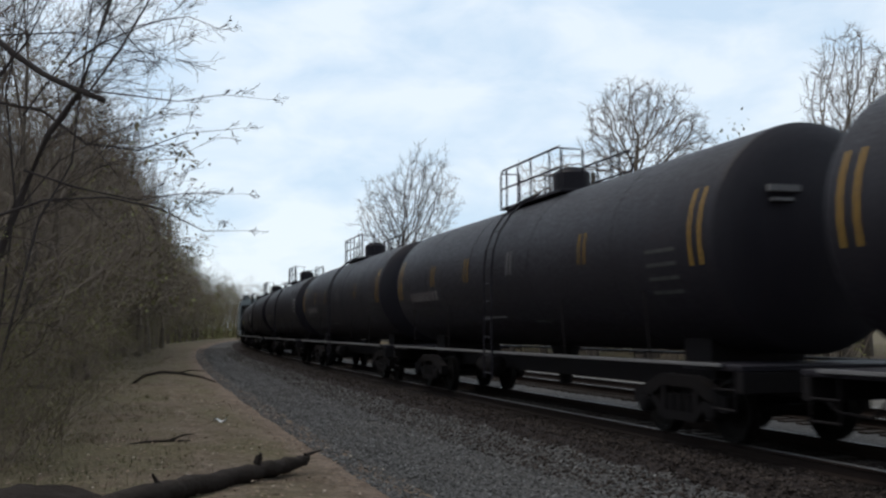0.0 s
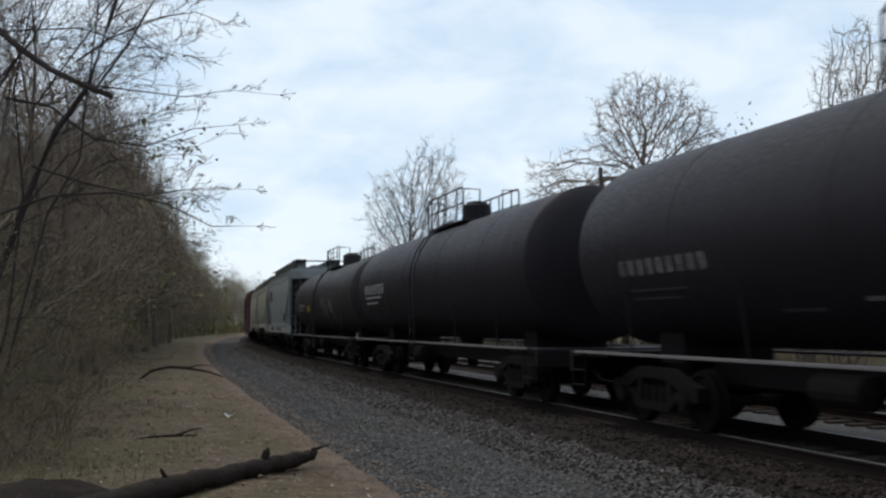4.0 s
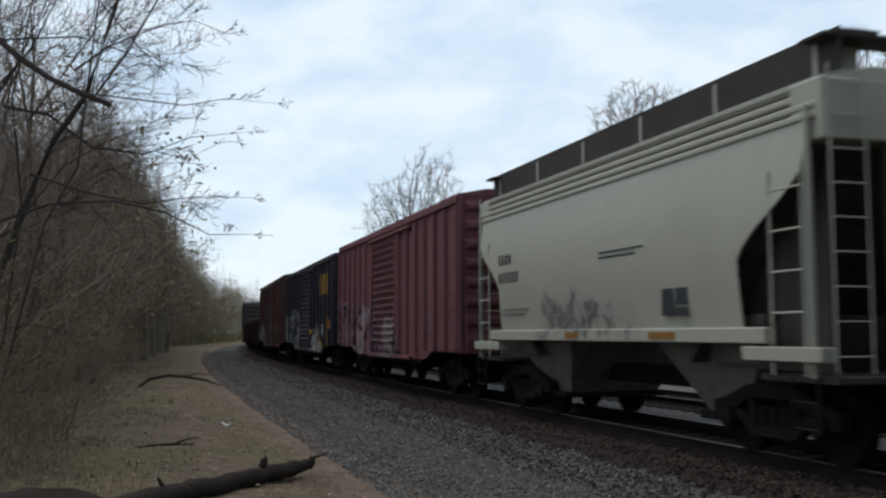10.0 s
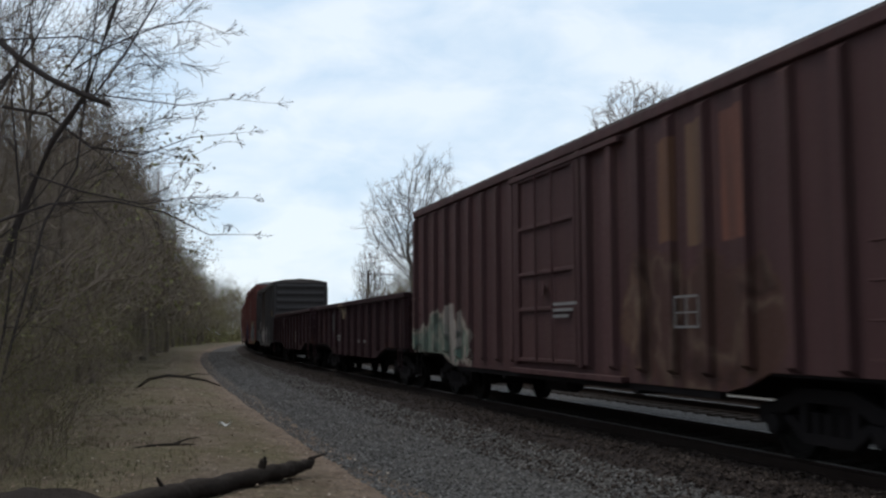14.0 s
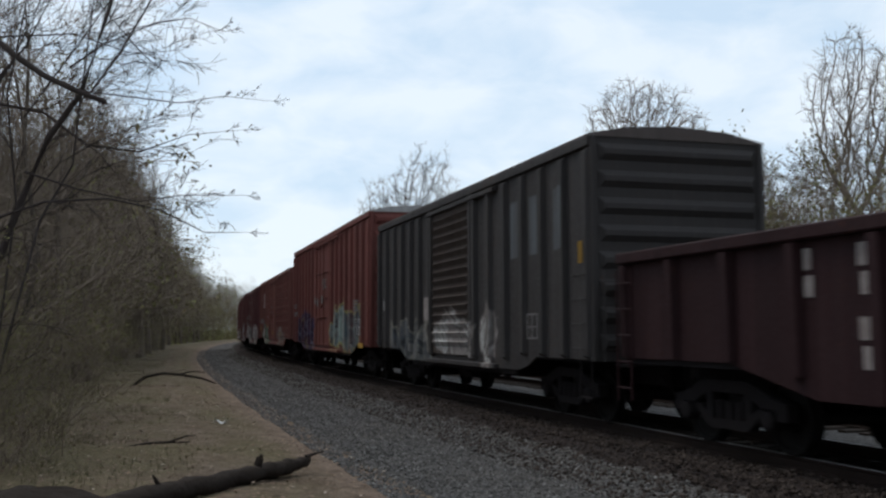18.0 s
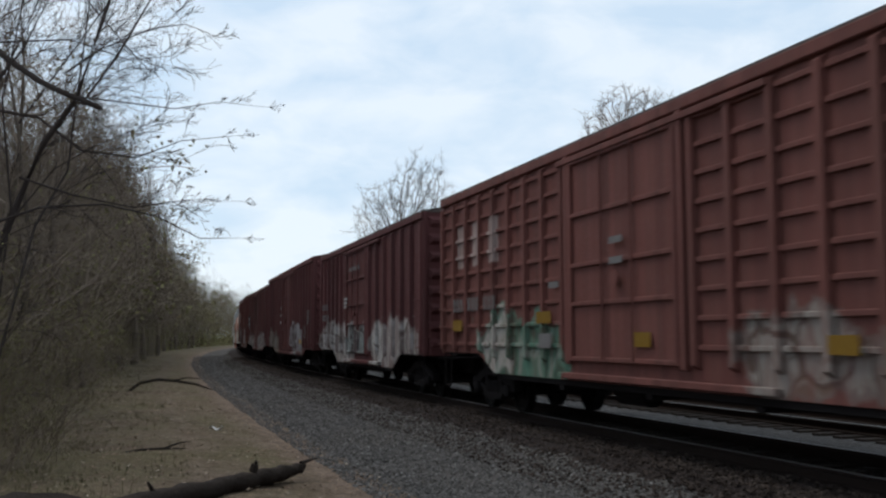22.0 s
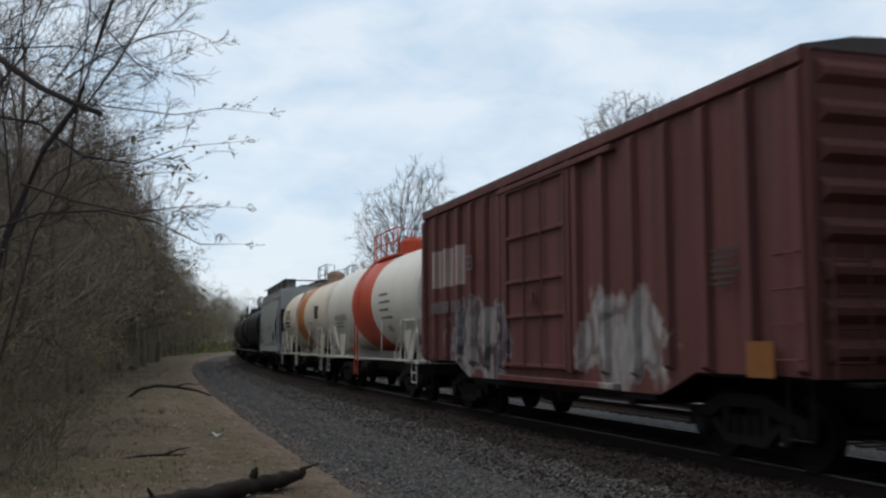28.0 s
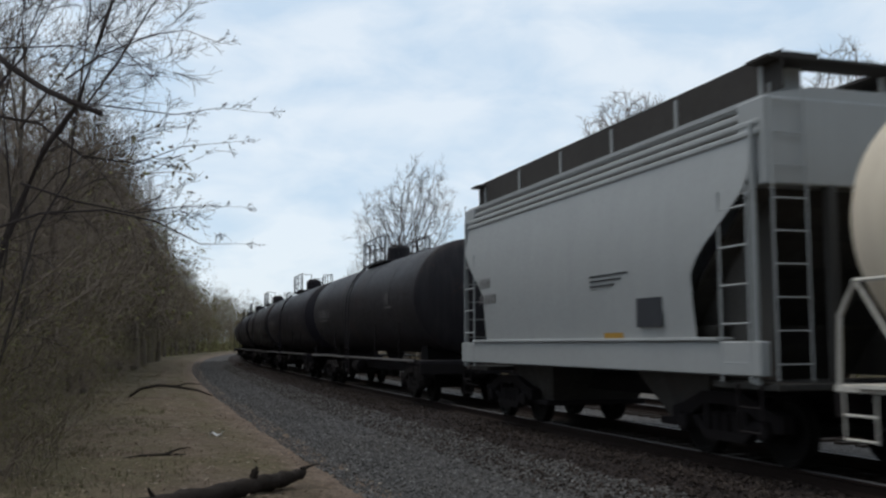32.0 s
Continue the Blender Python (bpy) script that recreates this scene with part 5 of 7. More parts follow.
for rear, tilt, L in ((126.45, 0, 10.5), (138.9, 1, 11.1)):
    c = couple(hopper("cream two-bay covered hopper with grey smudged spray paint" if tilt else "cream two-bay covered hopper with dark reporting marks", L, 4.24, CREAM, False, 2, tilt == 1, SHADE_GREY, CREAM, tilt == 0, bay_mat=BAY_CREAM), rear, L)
    marks(c, 4.0, 3.0, (4, 6), 1.585, DARK_MARK, h=0.2, w=0.12)
    lines(c, -0.4, 2.72, 2, 1.4, 1.585, DARK_MARK, 0.025)
    for x0, x1, z0, z1 in ((-2.55, -2.25, 1.72, 2.08), (-2.9, -2.6, 1.86, 2.08), (-2.9, -2.6, 1.72, 1.82)):
        plate(c, x0, x1, z0, z1, 1.555, DARK_MARK, "data_plate", "dark data panel")
    for x, wd in ((-1.9, 0.7), (0.9, 0.5)) if tilt else ():
        plate(c, x - wd, x, 1.40, 1.50, 1.582, plain("dull_orange_reflector", (0.26, 0.13, 0.04), 0.6), "reflector", "dull orange reflector on the sill")
    if not tilt:
        for x in (-3.62, -3.78):
            plate(c, x - 0.02, x + 0.02, 1.6, 2.5, 1.565, plain("rust_brown_stripe", (0.16, 0.09, 0.05), 0.8), "edge_stripe", "rusty brown upright stripe")
    lines(c, 3.9, 1.95, 2, 1.3, 1.55, GREY_MARK, 0.03)

# boxcars
m = paint("maroon_boxcar_paint", MAROON, 0.12, 0.35, 20.0, tags=((0.9, 7.2, 0.85, 2.35, TAG_SWIRL, 1.8), (-1.6, 1.2, 0.9, 1.9, TAG_SWIRL, 2.2)))
c = couple(boxcar("faded maroon boxcar with a corrugated door and pale spray paint", 14.45, 4.56, 0.95, m, m, "slide", 0.05, 2.9, 7, belly=0.1, proud=0.085), 154.45, 14.45)
grid_plate(c, -4.6, 1.55, 0.55, 0.4, 1.54, GREY_MARK)
m = paint("dark_blue_boxcar_paint", (0.020, 0.020, 0.029), 0.15, 0.55, 23.0, patch=blocks((-4.19, -5.04, -5.80), 3.05, 3.85, 0.66, GOLD), tags=((1.7, 7.4, 0.85, 2.4, [(0.03, 0.034, 0.04), (0.17, 0.18, 0.19), (0.03, 0.035, 0.04), (0.26, 0.26, 0.25), (0.035, 0.04, 0.045)], 1.5), (-4.1, -1.5, 0.85, 1.55, TAG_WHITE, 1.6)), grime=(0.042, 0.045, 0.05))
dm = paint("blue_door_paint", (0.046, 0.043, 0.070), 0.12, 0.3, 24.0)
c = couple(boxcar("dark blue boxcar with a lighter corrugated door and orange stencils", 14.8, 4.46, 0.95, m, ROOF_DARK, "slide", 0.2, 2.85, 7, door_mat=dm, belly=0.2), 170.5, 14.8)
marks(c, 6.2, 2.65, (4, 7), 1.54, ORANGE_MARK, "stencil", "orange stencilled marks", 0.2, 0.3, 0.08)
plate(c, 1.75, 2.15, 1.3, 1.45, 1.655, YELLOW_MARK, "reflector", "yellow reflector")
plate(c, -2.3, -1.7, 1.5, 1.68, 1.655, YELLOW_MARK, "reflector", "yellow reflector")
plate(c, -4.95, -4.35, 1.05, 1.2, 1.655, YELLOW_MARK, "reflector", "yellow reflector")
grid_plate(c, -5.0, 1.42, 0.6, 0.42, 1.655, WHITE_MARK)
for x in (-6.36, -6.52):
    plate(c, x - 0.03, x + 0.05, 1.0, 2.2, 1.655, plain("dull_tan_strip", (0.20, 0.12, 0.03), 0.7), "corner_strip", "dull tan upright strip")
plate(c, -7.15, -6.65, 1.7, 2.05, 1.655, plain("rusty_orange_placard", (0.26, 0.09, 0.03), 0.7), "placard", "rusty orange placard")
m = paint("rust_brown_boxcar_paint", (0.058, 0.028, 0.029), 0.2, 0.5, 26.0, grime=(0.055, 0.034, 0.028), tags=((4.4, 8.4, 0.9, 1.75, [(0.12, 0.16, 0.13), (0.26, 0.24, 0.22), (0.10, 0.17, 0.14), (0.30, 0.26, 0.22)], 1.3), (-6.8, -2.9, 0.9, 2.4, [(0.05, 0.025, 0.018), (0.085, 0.05, 0.034), (0.045, 0.024, 0.018), (0.15, 0.11, 0.08), (0.06, 0.03, 0.022)], 1.2)),
          patch=((-4.35, -3.85, 2.7, 4.1, (0.12, 0.062, 0.036)), (-5.1, -4.6, 2.6, 4.2, (0.12, 0.072, 0.045)), (-6.0, -5.4, 2.6, 4.2, (0.135, 0.056, 0.04))))
c = couple(boxcar("rusty dark brown boxcar with a plug door and patched paint", 17.2, 4.60, 0.92, m, ROOF_DARK, "plug", -0.05, 2.6, 9), 189.0, 17.2)
grid_plate(c, -4.4, 1.55, 0.6, 0.42, 1.63, GREY_MARK)
lines(c, -0.4, 2.0, 3, 1.0, 1.63, GREY_MARK, 0.05)

# gondolas
m = paint("maroon_gondola_paint", (0.023, 0.0088, 0.0105), 0.4, 0.5, 29.0, grime=(0.027, 0.015, 0.016), tags=((1.0, 2.5, 2.1, 2.6, [(0.2, 0.17, 0.14), (0.3, 0.22, 0.14)], 2.0),))
c = couple(gondola("dark maroon open gondola with worn stencils and a faded round emblem", 15.55, 2.55, m, 14), 205.55, 15.55)
part("emblem", Form().turned([(1.462, 0.34), (1.472, 0.34), (1.472, 0.24), (1.462, 0.24)], 20, "y", (3.75, 0, 1.95)), DIM_MARK, c, "faded pale ring")
lines(c, 3.4, 1.45, 2, 1.2, 1.47, GREY_MARK, 0.08)
lines(c, -1.0, 1.3, 1, 1.2, 1.47, GREY_MARK, 0.1)
m = paint("brown_gondola_paint", (0.023, 0.0088, 0.0100), 0.4, 0.5, 31.0, grime=(0.027, 0.015, 0.016))
c = couple(gondola("brown open gondola with large white block marks", 15.5, 2.55, m, 13), 222.25, 15.5)
for x, z in ((3.9, 2.36), (2.9, 2.36), (1.85, 2.36), (2.9, 1.62), (1.75, 1.62), (0.65, 1.62), (-0.45, 1.62), (-1.5, 1.62)):
    f = Form()
    for a, b, u, v in ((0.04, 0.34, 0.0, 0.23), (0.08, 0.37, 0.29, 0.52)):
        f.box(x - b, x - a, 1.466, 1.474, z - v, z - u)
    part("block_mark", f, FADED_WHITE, c, "large worn white block mark")
lines(c, -2.0, 1.95, 2, 0.6, 1.47, GREY_MARK, 0.1)

# more boxcars
m = paint("charcoal_boxcar_paint", (0.042, 0.038, 0.038), 0.35, 0.4, 33.0, tags=((1.6, 5.8, 0.8, 1.6, [(0.07, 0.08, 0.09), (0.20, 0.20, 0.20), (0.10, 0.11, 0.13), (0.26, 0.24, 0.20)], 2.0), (-2.9, -1.6, 1.0, 1.75, TAG_WHITE, 2.0)),
          patch=((-4.0, -3.55, 2.85, 3.9, (0.10, 0.11, 0.12)), (-5.0, -4.5, 2.85, 3.9, (0.10, 0.11, 0.12)), (-6.1, -5.6, 2.85, 3.9, (0.10, 0.11, 0.12))), grime=(0.055, 0.047, 0.042))
dm = paint("rusty_grey_door_paint", (0.052, 0.039, 0.034), 0.55, 0.5, 34.0, tags=((-1.3, 1.3, 1.0, 1.75, TAG_WHITE, 2.5),))
c = couple(boxcar("weathered charcoal boxcar with a rusty corrugated door", 14.2, 4.54, 0.92, m, ROOF_DARK, "slide", 0.15, 2.75, 7, door_mat=dm), 237.3, 14.2)
plate(c, -6.95, -6.8, 2.55, 2.9, 1.63, DULL_YELLOW, "reflector", "yellow reflector")
grid_plate(c, -4.6, 1.35, 0.5, 0.45, 1.63, GREY_MARK)
plate(c, 1.6, 2.0, 1.75, 2.3, 1.655, FADED_WHITE, "stencil", "worn white painted square")
plate(c, 6.3, 6.6, 2.1, 2.35, 1.54, WHITE_MARK, "stencil")
m = paint("oxide_red_tall_boxcar_paint", (0.140, 0.047, 0.040), 0.15, 0.3, 36.0, tags=((-6.9, -1.7, 1.0, 2.2, TAG_TEAL, 1.3), (2.2, 7.0, 0.9, 2.1, TAG_BLUE, 2.3)))
c = couple(boxcar("tall oxide-red boxcar with teal and blue graffiti", 17.15, 5.16, 0.92, m, ROOF_GREY, "plug", 0.1, 3.2, 8), 255.65, 17.15)
marks(c, 8.0, 2.75, (4, 6), 1.625, GREY_MARK, "stencil", "faded white stencilled marks", 0.13, 0.2, 0.06)
grid_plate(c, -6.9, 1.4, 0.55, 0.5, 1.63, WHITE_MARK)
lines(c, -6.3, 2.5, 4, 0.9, 1.63, GREY_MARK, 0.05)
lines(c, 0.0, 3.5, 4, 1.0, 1.63, GREY_MARK, 0.05)
plate(c, -7.9, -7.2, 0.98, 1.14, 1.63, YELLOW_MARK, "reflector", "yellow reflector")
for x, z in ((1.3, 2.5), (0.2, 2.6), (1.9, 2.6)):
    plate(c, x - 0.3, x, z, z + 0.28, 1.63, GREY_MARK, "stencil")
m = paint("red_brown_grid_boxcar_paint", (0.150, 0.058, 0.050), 0.25, 0.35, 39.0, patch=blocks((7.63, 6.67, 5.72), 2.95, 3.85, 0.68, LETTER), tags=((2.2, 6.2, 0.75, 1.75, [(0.05, 0.16, 0.11), (0.33, 0.34, 0.32), (0.08, 0.20, 0.15), (0.40, 0.39, 0.36), (0.10, 0.22, 0.17)], 1.0), (-6.6, -2.6, 1.0, 1.6, [(0.14, 0.10, 0.08), (0.26, 0.24, 0.22), (0.14, 0.11, 0.1)], 2)))
c = couple(boxcar("red-brown boxcar with a grid of ribs and a double plug door", 17.2, 4.58, 1.05, m, ROOF_DARK, "plug", 0.1, 3.3, 9, grid=True, belly=0.25), 274.5, 17.2)
for x in (7.6, 6.65, 5.7):
    marks(c, x, 2.3, (3,), 1.625, GREY_MARK, "stencil", "faded white stencilled marks", 0.2, 0.28, 0.03)
plate(c, 7.02, 7.62, 1.62, 1.85, 1.625, DULL_YELLOW, "reflector", "yellow reflector")
plate(c, 2.45, 3.05, 1.72, 1.92, 1.625, DULL_YELLOW, "reflector", "yellow reflector")
plate(c, 2.45, 2.95, 1.3, 1.55, 1.625, GREY_MARK, "stencil", "white stencilled square")
for x, z in ((-0.4, 1.35), (-4.4, 1.3)):
    plate(c, x - 0.45, x, z, z + 0.2, 1.625, DULL_YELLOW, "reflector", "yellow reflector")
for x, z in ((2.5, 2.3), (0.3, 2.85), (0.3, 2.55)):
    plate(c, x - 0.4, x, z, z + 0.1, 1.63, GREY_MARK, "stencil")
m = paint("maroon_scrawled_boxcar_paint", (0.098, 0.036, 0.037), 0.25, 0.35, 42.0, tags=((1.0, 7.2, 0.75, 1.9, TAG_WHITE, 1.8), (-6.6, -1.3, 0.75, 1.9, TAG_WHITE, 1.5)))
c = couple(boxcar("maroon boxcar with white scrawls along the foot and a panelled door", 14.35, 4.54, 0.95, m, ROOF_DARK, "plug", 0.6, 3.0, 7, belly=0.28, door_mat=paint("maroon_door_paint", (0.098, 0.036, 0.036), 0.2, 0.3, 43.0, tags=((-0.9, 2.1, 0.9, 1.9, [(0.02, 0.03, 0.035), (0.20, 0.26, 0.26), (0.03, 0.035, 0.04), (0.40, 0.41, 0.40)], 2.4),))), 290.45, 14.35)
marks(c, 6.5, 2.7, (5, 6), 1.625, GREY_MARK, "stencil", "faded white stencilled marks", 0.16, 0.22, 0.07)
marks(c, 1.5, 3.75, (11,), 1.63, GREY_MARK, "stencil", "faded white stencilled marks", 0.13, 0.13, 0.02)
lines(c, 2.3, 2.8, 3, 0.5, 1.63, WHITE_MARK, 0.08)
m = paint("dark_maroon_boxcar_paint", (0.106, 0.039, 0.039), 0.35, 0.4, 45.0, tags=((3.4, 7.6, 0.8, 1.7, [(0.18, 0.17, 0.14), (0.28, 0.27, 0.24), (0.16, 0.13, 0.11)], 1.6), (-5.3, -1.8, 0.95, 1.95, [(0.25, 0.25, 0.26), (0.40, 0.40, 0.41), (0.22, 0.21, 0.2), (0.36, 0.36, 0.37)], 1.2)))
c = couple(boxcar("dark maroon boxcar with pale grey graffiti and a plug door", 16.9, 4.71, 0.9, m, m, "plug", 0.1, 3.0, 9), 309.35, 16.9)
grid_plate(c, -6.4, 1.5, 0.55, 0.45, 1.63, GREY_MARK)
plate(c, -5.6, -5.05, 1.25, 1.42, 1.63, YELLOW_MARK, "reflector", "yellow reflector")
lines(c, -7.3, 2.6, 6, 0.7, 1.63, GREY_MARK, 0.05)
for z in (2.2, 2.55, 2.9):
    plate(c, 1.75, 2.0, z, z + 0.12, 1.63, WHITE_MARK, "stencil")
m = paint("brown_boxcar_paint", (0.110, 0.044, 0.042), 0.3, 0.4, 48.0, tags=((1.5, 7.4, 0.85, 1.6, TAG_WHITE, 2.0), (-6.4, -1.0, 0.9, 1.6, TAG_WHITE, 1.6)))
c = couple(boxcar("brown boxcar with a corrugated door and pale graffiti", 14.2, 4.50, 0.92, m, ROOF_DARK, "slide", 0.6, 2.9, 8), 324.8, 14.2)
marks(c, 6.8, 2.7, (4, 6), 1.62, GREY_MARK, "stencil", "faded stencilled marks", 0.16, 0.22, 0.07)
plate(c, 5.4, 6.7, 2.25, 3.05, 1.655, plain("black_panel_paint", (0.02, 0.019, 0.019), 0.7), "data_panel", "black painted panel")
marks(c, 6.5, 2.9, (4, 4), 1.664, WHITE_MARK, "stencil", "white stencilled marks", 0.2, 0.2, 0.06)
m = paint("red_oxide_boxcar_paint", (0.122, 0.046, 0.041), 0.3, 0.35, 51.0, patch=blocks((6.3, 5.47, 4.66), 2.75, 3.6, 0.62, LETTER), tags=((1.6, 5.2, 0.9, 2.2, [(0.03, 0.03, 0.035), (0.16, 0.17, 0.19), (0.06, 0.065, 0.09), (0.27, 0.26, 0.25), (0.09, 0.07, 0.06), (0.22, 0.22, 0.23)], 1.2), (-4.4, -1.7, 0.95, 1.95, [(0.28, 0.27, 0.26), (0.46, 0.45, 0.44), (0.24, 0.2, 0.19)], 1.1)))
c = couple(boxcar("red-oxide boxcar with three white block letters and graffiti", 14.25, 4.62, 1.0, m, ROOF_DARK, "plug", 0.2, 2.75, 7, belly=0.2), 340.65, 14.25)
for x, n in ((6.2, 3), (5.5, 3), (4.65, 3)):
    marks(c, x, 2.42, (n,), 1.655, GREY_MARK, "stencil", "faded stencilled marks", 0.18, 0.26, 0.04)
grid_plate(c, 3.75, 3.0, 0.42, 0.3, 1.655, GREY_MARK)
plate(c, -6.6, -6.1, 1.1, 1.5, 1.655, plain("dull_orange_placard", (0.24, 0.10, 0.035), 0.7), "placard", "dull orange placard")
lines(c, -5.4, 2.6, 6, 0.6, 1.63, DIM_MARK, 0.03)

# light tank cars, a grey hopper and more black tank cars
c = couple(tank_car("white tank car with a broad orange-red band and red dome", 12.4, 1.50, 2.75, WHITE_TANK, WHITE_TANK, RED_BAND, (-1.3, 1.55, RED_BAND), WHITE_STEEL, True, 0.1, dome_at=-0.5, ladder_mat=RED_BAND, dish=0.42, knuckle=0.28), 354.2, 12.4)
round_marks(c, 4.8, 2.5, (9, 6, 5), 1.5, 2.75, DARK_MARK, h=0.2, w=0.16)
round_marks(c, -2.3, 3.4, (0, 4, 5, 4, 5), 1.5, 2.75, GREY_MARK, h=0.4)
round_marks(c, -2.6, 2.0, (2,), 1.5, 2.75, DARK_MARK, h=0.18)
c = couple(tank_car("cream tank car with a faded orange band and white ladders", 12.6, 1.44, 2.70, CREAM_TANK, CREAM_TANK, RUSTY_DOME, (-1.3, 1.05, ORANGE_BAND), WHITE_STEEL, True, -0.15, dome_at=-0.95, tight=True, rail=RAIL_GREY, dish=0.42, knuckle=0.28), 368.2, 12.6)
bent(c, 3.62, 5.32, 2.3, 3.08, 1.44, 2.70, DARK_MARK, "emblem_border", "black border of the emblem", 0.006)
bent(c, 3.70, 5.24, 2.56, 3.02, 1.44, 2.70, WHITE_STEEL, "emblem_field", "white field of the emblem", 0.010)
for k, (x, wd) in enumerate(((5.0, 0.14), (4.72, 0.1), (4.42, 0.18), (4.12, 0.12), (3.88, 0.14))):
    bent(c, x - wd, x, 2.62 + 0.03 * (k % 2), 2.96, 1.44, 2.70, DARK_MARK, "emblem", "dark bar of the emblem", 0.014)
for k in range(7):
    bent(c, 4.98 - 0.19 * k, 5.08 - 0.19 * k, 2.35, 2.49, 1.44, 2.70, WHITE_STEEL, "stencil", "small pale bar", 0.012)
round_marks(c, 3.4, 2.75, (5,), 1.44, 2.70, GREY_MARK, h=0.16, w=0.1)
round_marks(c, -2.5, 2.4, (6,), 1.44, 2.70, GREY_MARK, h=0.1, w=0.12)
side_bars(c, (-3.5,), 1.44, 2.70, 2.6, 0.6, plain("pale_tan_stripe", (0.42, 0.27, 0.16), 0.6), pair=0.2)
part("placard", Form().box(-5.1, -4.3, 1.42, 1.46, 2.5, 3.0), DARK_MARK, c, "dark square placard")
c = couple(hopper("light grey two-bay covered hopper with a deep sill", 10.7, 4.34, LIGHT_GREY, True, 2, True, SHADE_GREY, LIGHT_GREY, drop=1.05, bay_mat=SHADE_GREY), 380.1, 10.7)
marks(c, 4.0, 2.75, (4, 6), 1.585, GREY_MARK, h=0.18, w=0.1)
lines(c, -1.0, 2.5, 3, 1.2, 1.585, DARK_MARK, 0.025)
plate(c, -3.1, -2.4, 1.7, 2.1, 1.55, DARK_MARK, "data_plate", "dark data panel")
plate(c, -1.9, -1.3, 1.5, 1.9, 1.5, YELLOW_MARK, "placard")
for rear, mt in ((400.0, BLACK_DULL), (418.2, BLACK), (436.0, BLACK_WORN), (453.8, BLACK), (471.6, BLACK_DULL)):
    c = couple(tank_car("dull black tank car with a railed top platform", 16.2, 1.48, 2.70, mt, mt), rear, 16.2)
    round_marks(c, 6.4, 2.75, (8, 6), 1.48, 2.70, GREY_MARK)
    round_marks(c, -4.6, 2.9, (2, 3), 1.48, 2.70, GREY_MARK, h=0.3)


# ---- trees and undergrowth ----
def grow(f, rnd, p, d, length, r, depth, spread=0.75, up=0.12, wig=0.28, kids=(7, 6, 5, 4), tips=None, thin=0.004):
    """One limb and, on it, its smaller branches."""
    n = 5 if depth > 2 else (4 if depth > 1 else 3)
    seg = 5 if depth > 2 else (4 if depth > 1 else 3)
    pts, rs, dirs = [p.copy()], [r], []
    for i in range(seg):
        d = (d + Vector((rnd.gauss(0, wig), rnd.gauss(0, wig), rnd.gauss(0, wig) + up)) * 0.5).normalized()
        p = p + d * (length / seg)
        pts.append(p.copy())
        dirs.append(d.copy())
        rs.append(max(thin * 0.7, r * (1 - 0.72 * (i + 1) / seg)))
    f.tube(pts, rs, n, ends=False)
    if depth <= 0:
        if tips is not None:
            tips.append((pts[-1], d))
            tips.append((pts[-2], d))
        return
    for k in range(kids[depth - 1]):
        u = rnd.uniform(0.3, 1.0) if depth > 1 else rnd.uniform(0.15, 1.0)
        i = min(seg - 1, int(u * seg))
        base = pts[i].lerp(pts[i + 1], u * seg - i)
        side = Vector((rnd.gauss(0, 1), rnd.gauss(0, 1), rnd.gauss(0.15, 0.8)))
        nd = (dirs[i] * (1 - spread * 0.5) + (side - dirs[i] * side.dot(dirs[i])).normalized() * spread).normalized()
        grow(f, rnd, base, nd, length * rnd.uniform(0.42, 0.68), max(thin, rs[i] * rnd.uniform(0.45, 0.62)), depth - 1, spread, up, wig, kids, tips, thin)


def leaf_form(tips, rnd, size, per, drop=0.0, scatter=2.2):
    f = Form()
    for p, d in tips:
        for _ in range(per):
            if rnd.random() < drop:
                continue
            c0 = p + Vector((rnd.gauss(0, size * scatter), rnd.gauss(0, size * scatter), rnd.gauss(0, size * scatter)))
            a = Vector((rnd.gauss(0, 1), rnd.gauss(0, 1), rnd.gauss(0, 1))).normalized() * size * rnd.uniform(0.6, 1.3)
            b = a.cross(Vector((rnd.gauss(0, 1), rnd.gauss(0, 1), rnd.gauss(0, 1)))).normalized() * size * 0.45
            f.add([tuple(c0 - a), tuple(c0 + b), tuple(c0 + a), tuple(c0 - b)], [(0, 1, 2, 3)])
    return f


BUD = islands("spring_buds", [(0.0, (0.06, 0.05, 0.035)), (0.6, (0.10, 0.09, 0.055)), (1.0, (0.12, 0.08, 0.06))])
OLIVE = islands("young_leaves", [(0.0, (0.105, 0.086, 0.050)), (0.45, (0.160, 0.142, 0.070)), (0.85, (0.180, 0.182, 0.074)), (1.0, (0.21, 0.15, 0.09))])
FRESH = islands("fresh_leaves", [(0.0, (0.11, 0.10, 0.05)), (0.5, (0.19, 0.19, 0.075)), (1.0, (0.22, 0.18, 0.10))])
DEAD = islands("dead_leaves", [(0.0, (0.13, 0.092, 0.07)), (0.5, (0.185, 0.135, 0.10)), (0.92, (0.26, 0.19, 0.14)), (1.0, (0.42, 0.36, 0.30))])
STRAW = islands("dry_grass", [(0.0, (0.07, 0.058, 0.038)), (0.5, (0.120, 0.100, 0.064)), (0.8, (0.080, 0.086, 0.040)), (1.0, (0.17, 0.14, 0.095))])


def stuff(ob):
    return tagged(ob, kind="stuff")


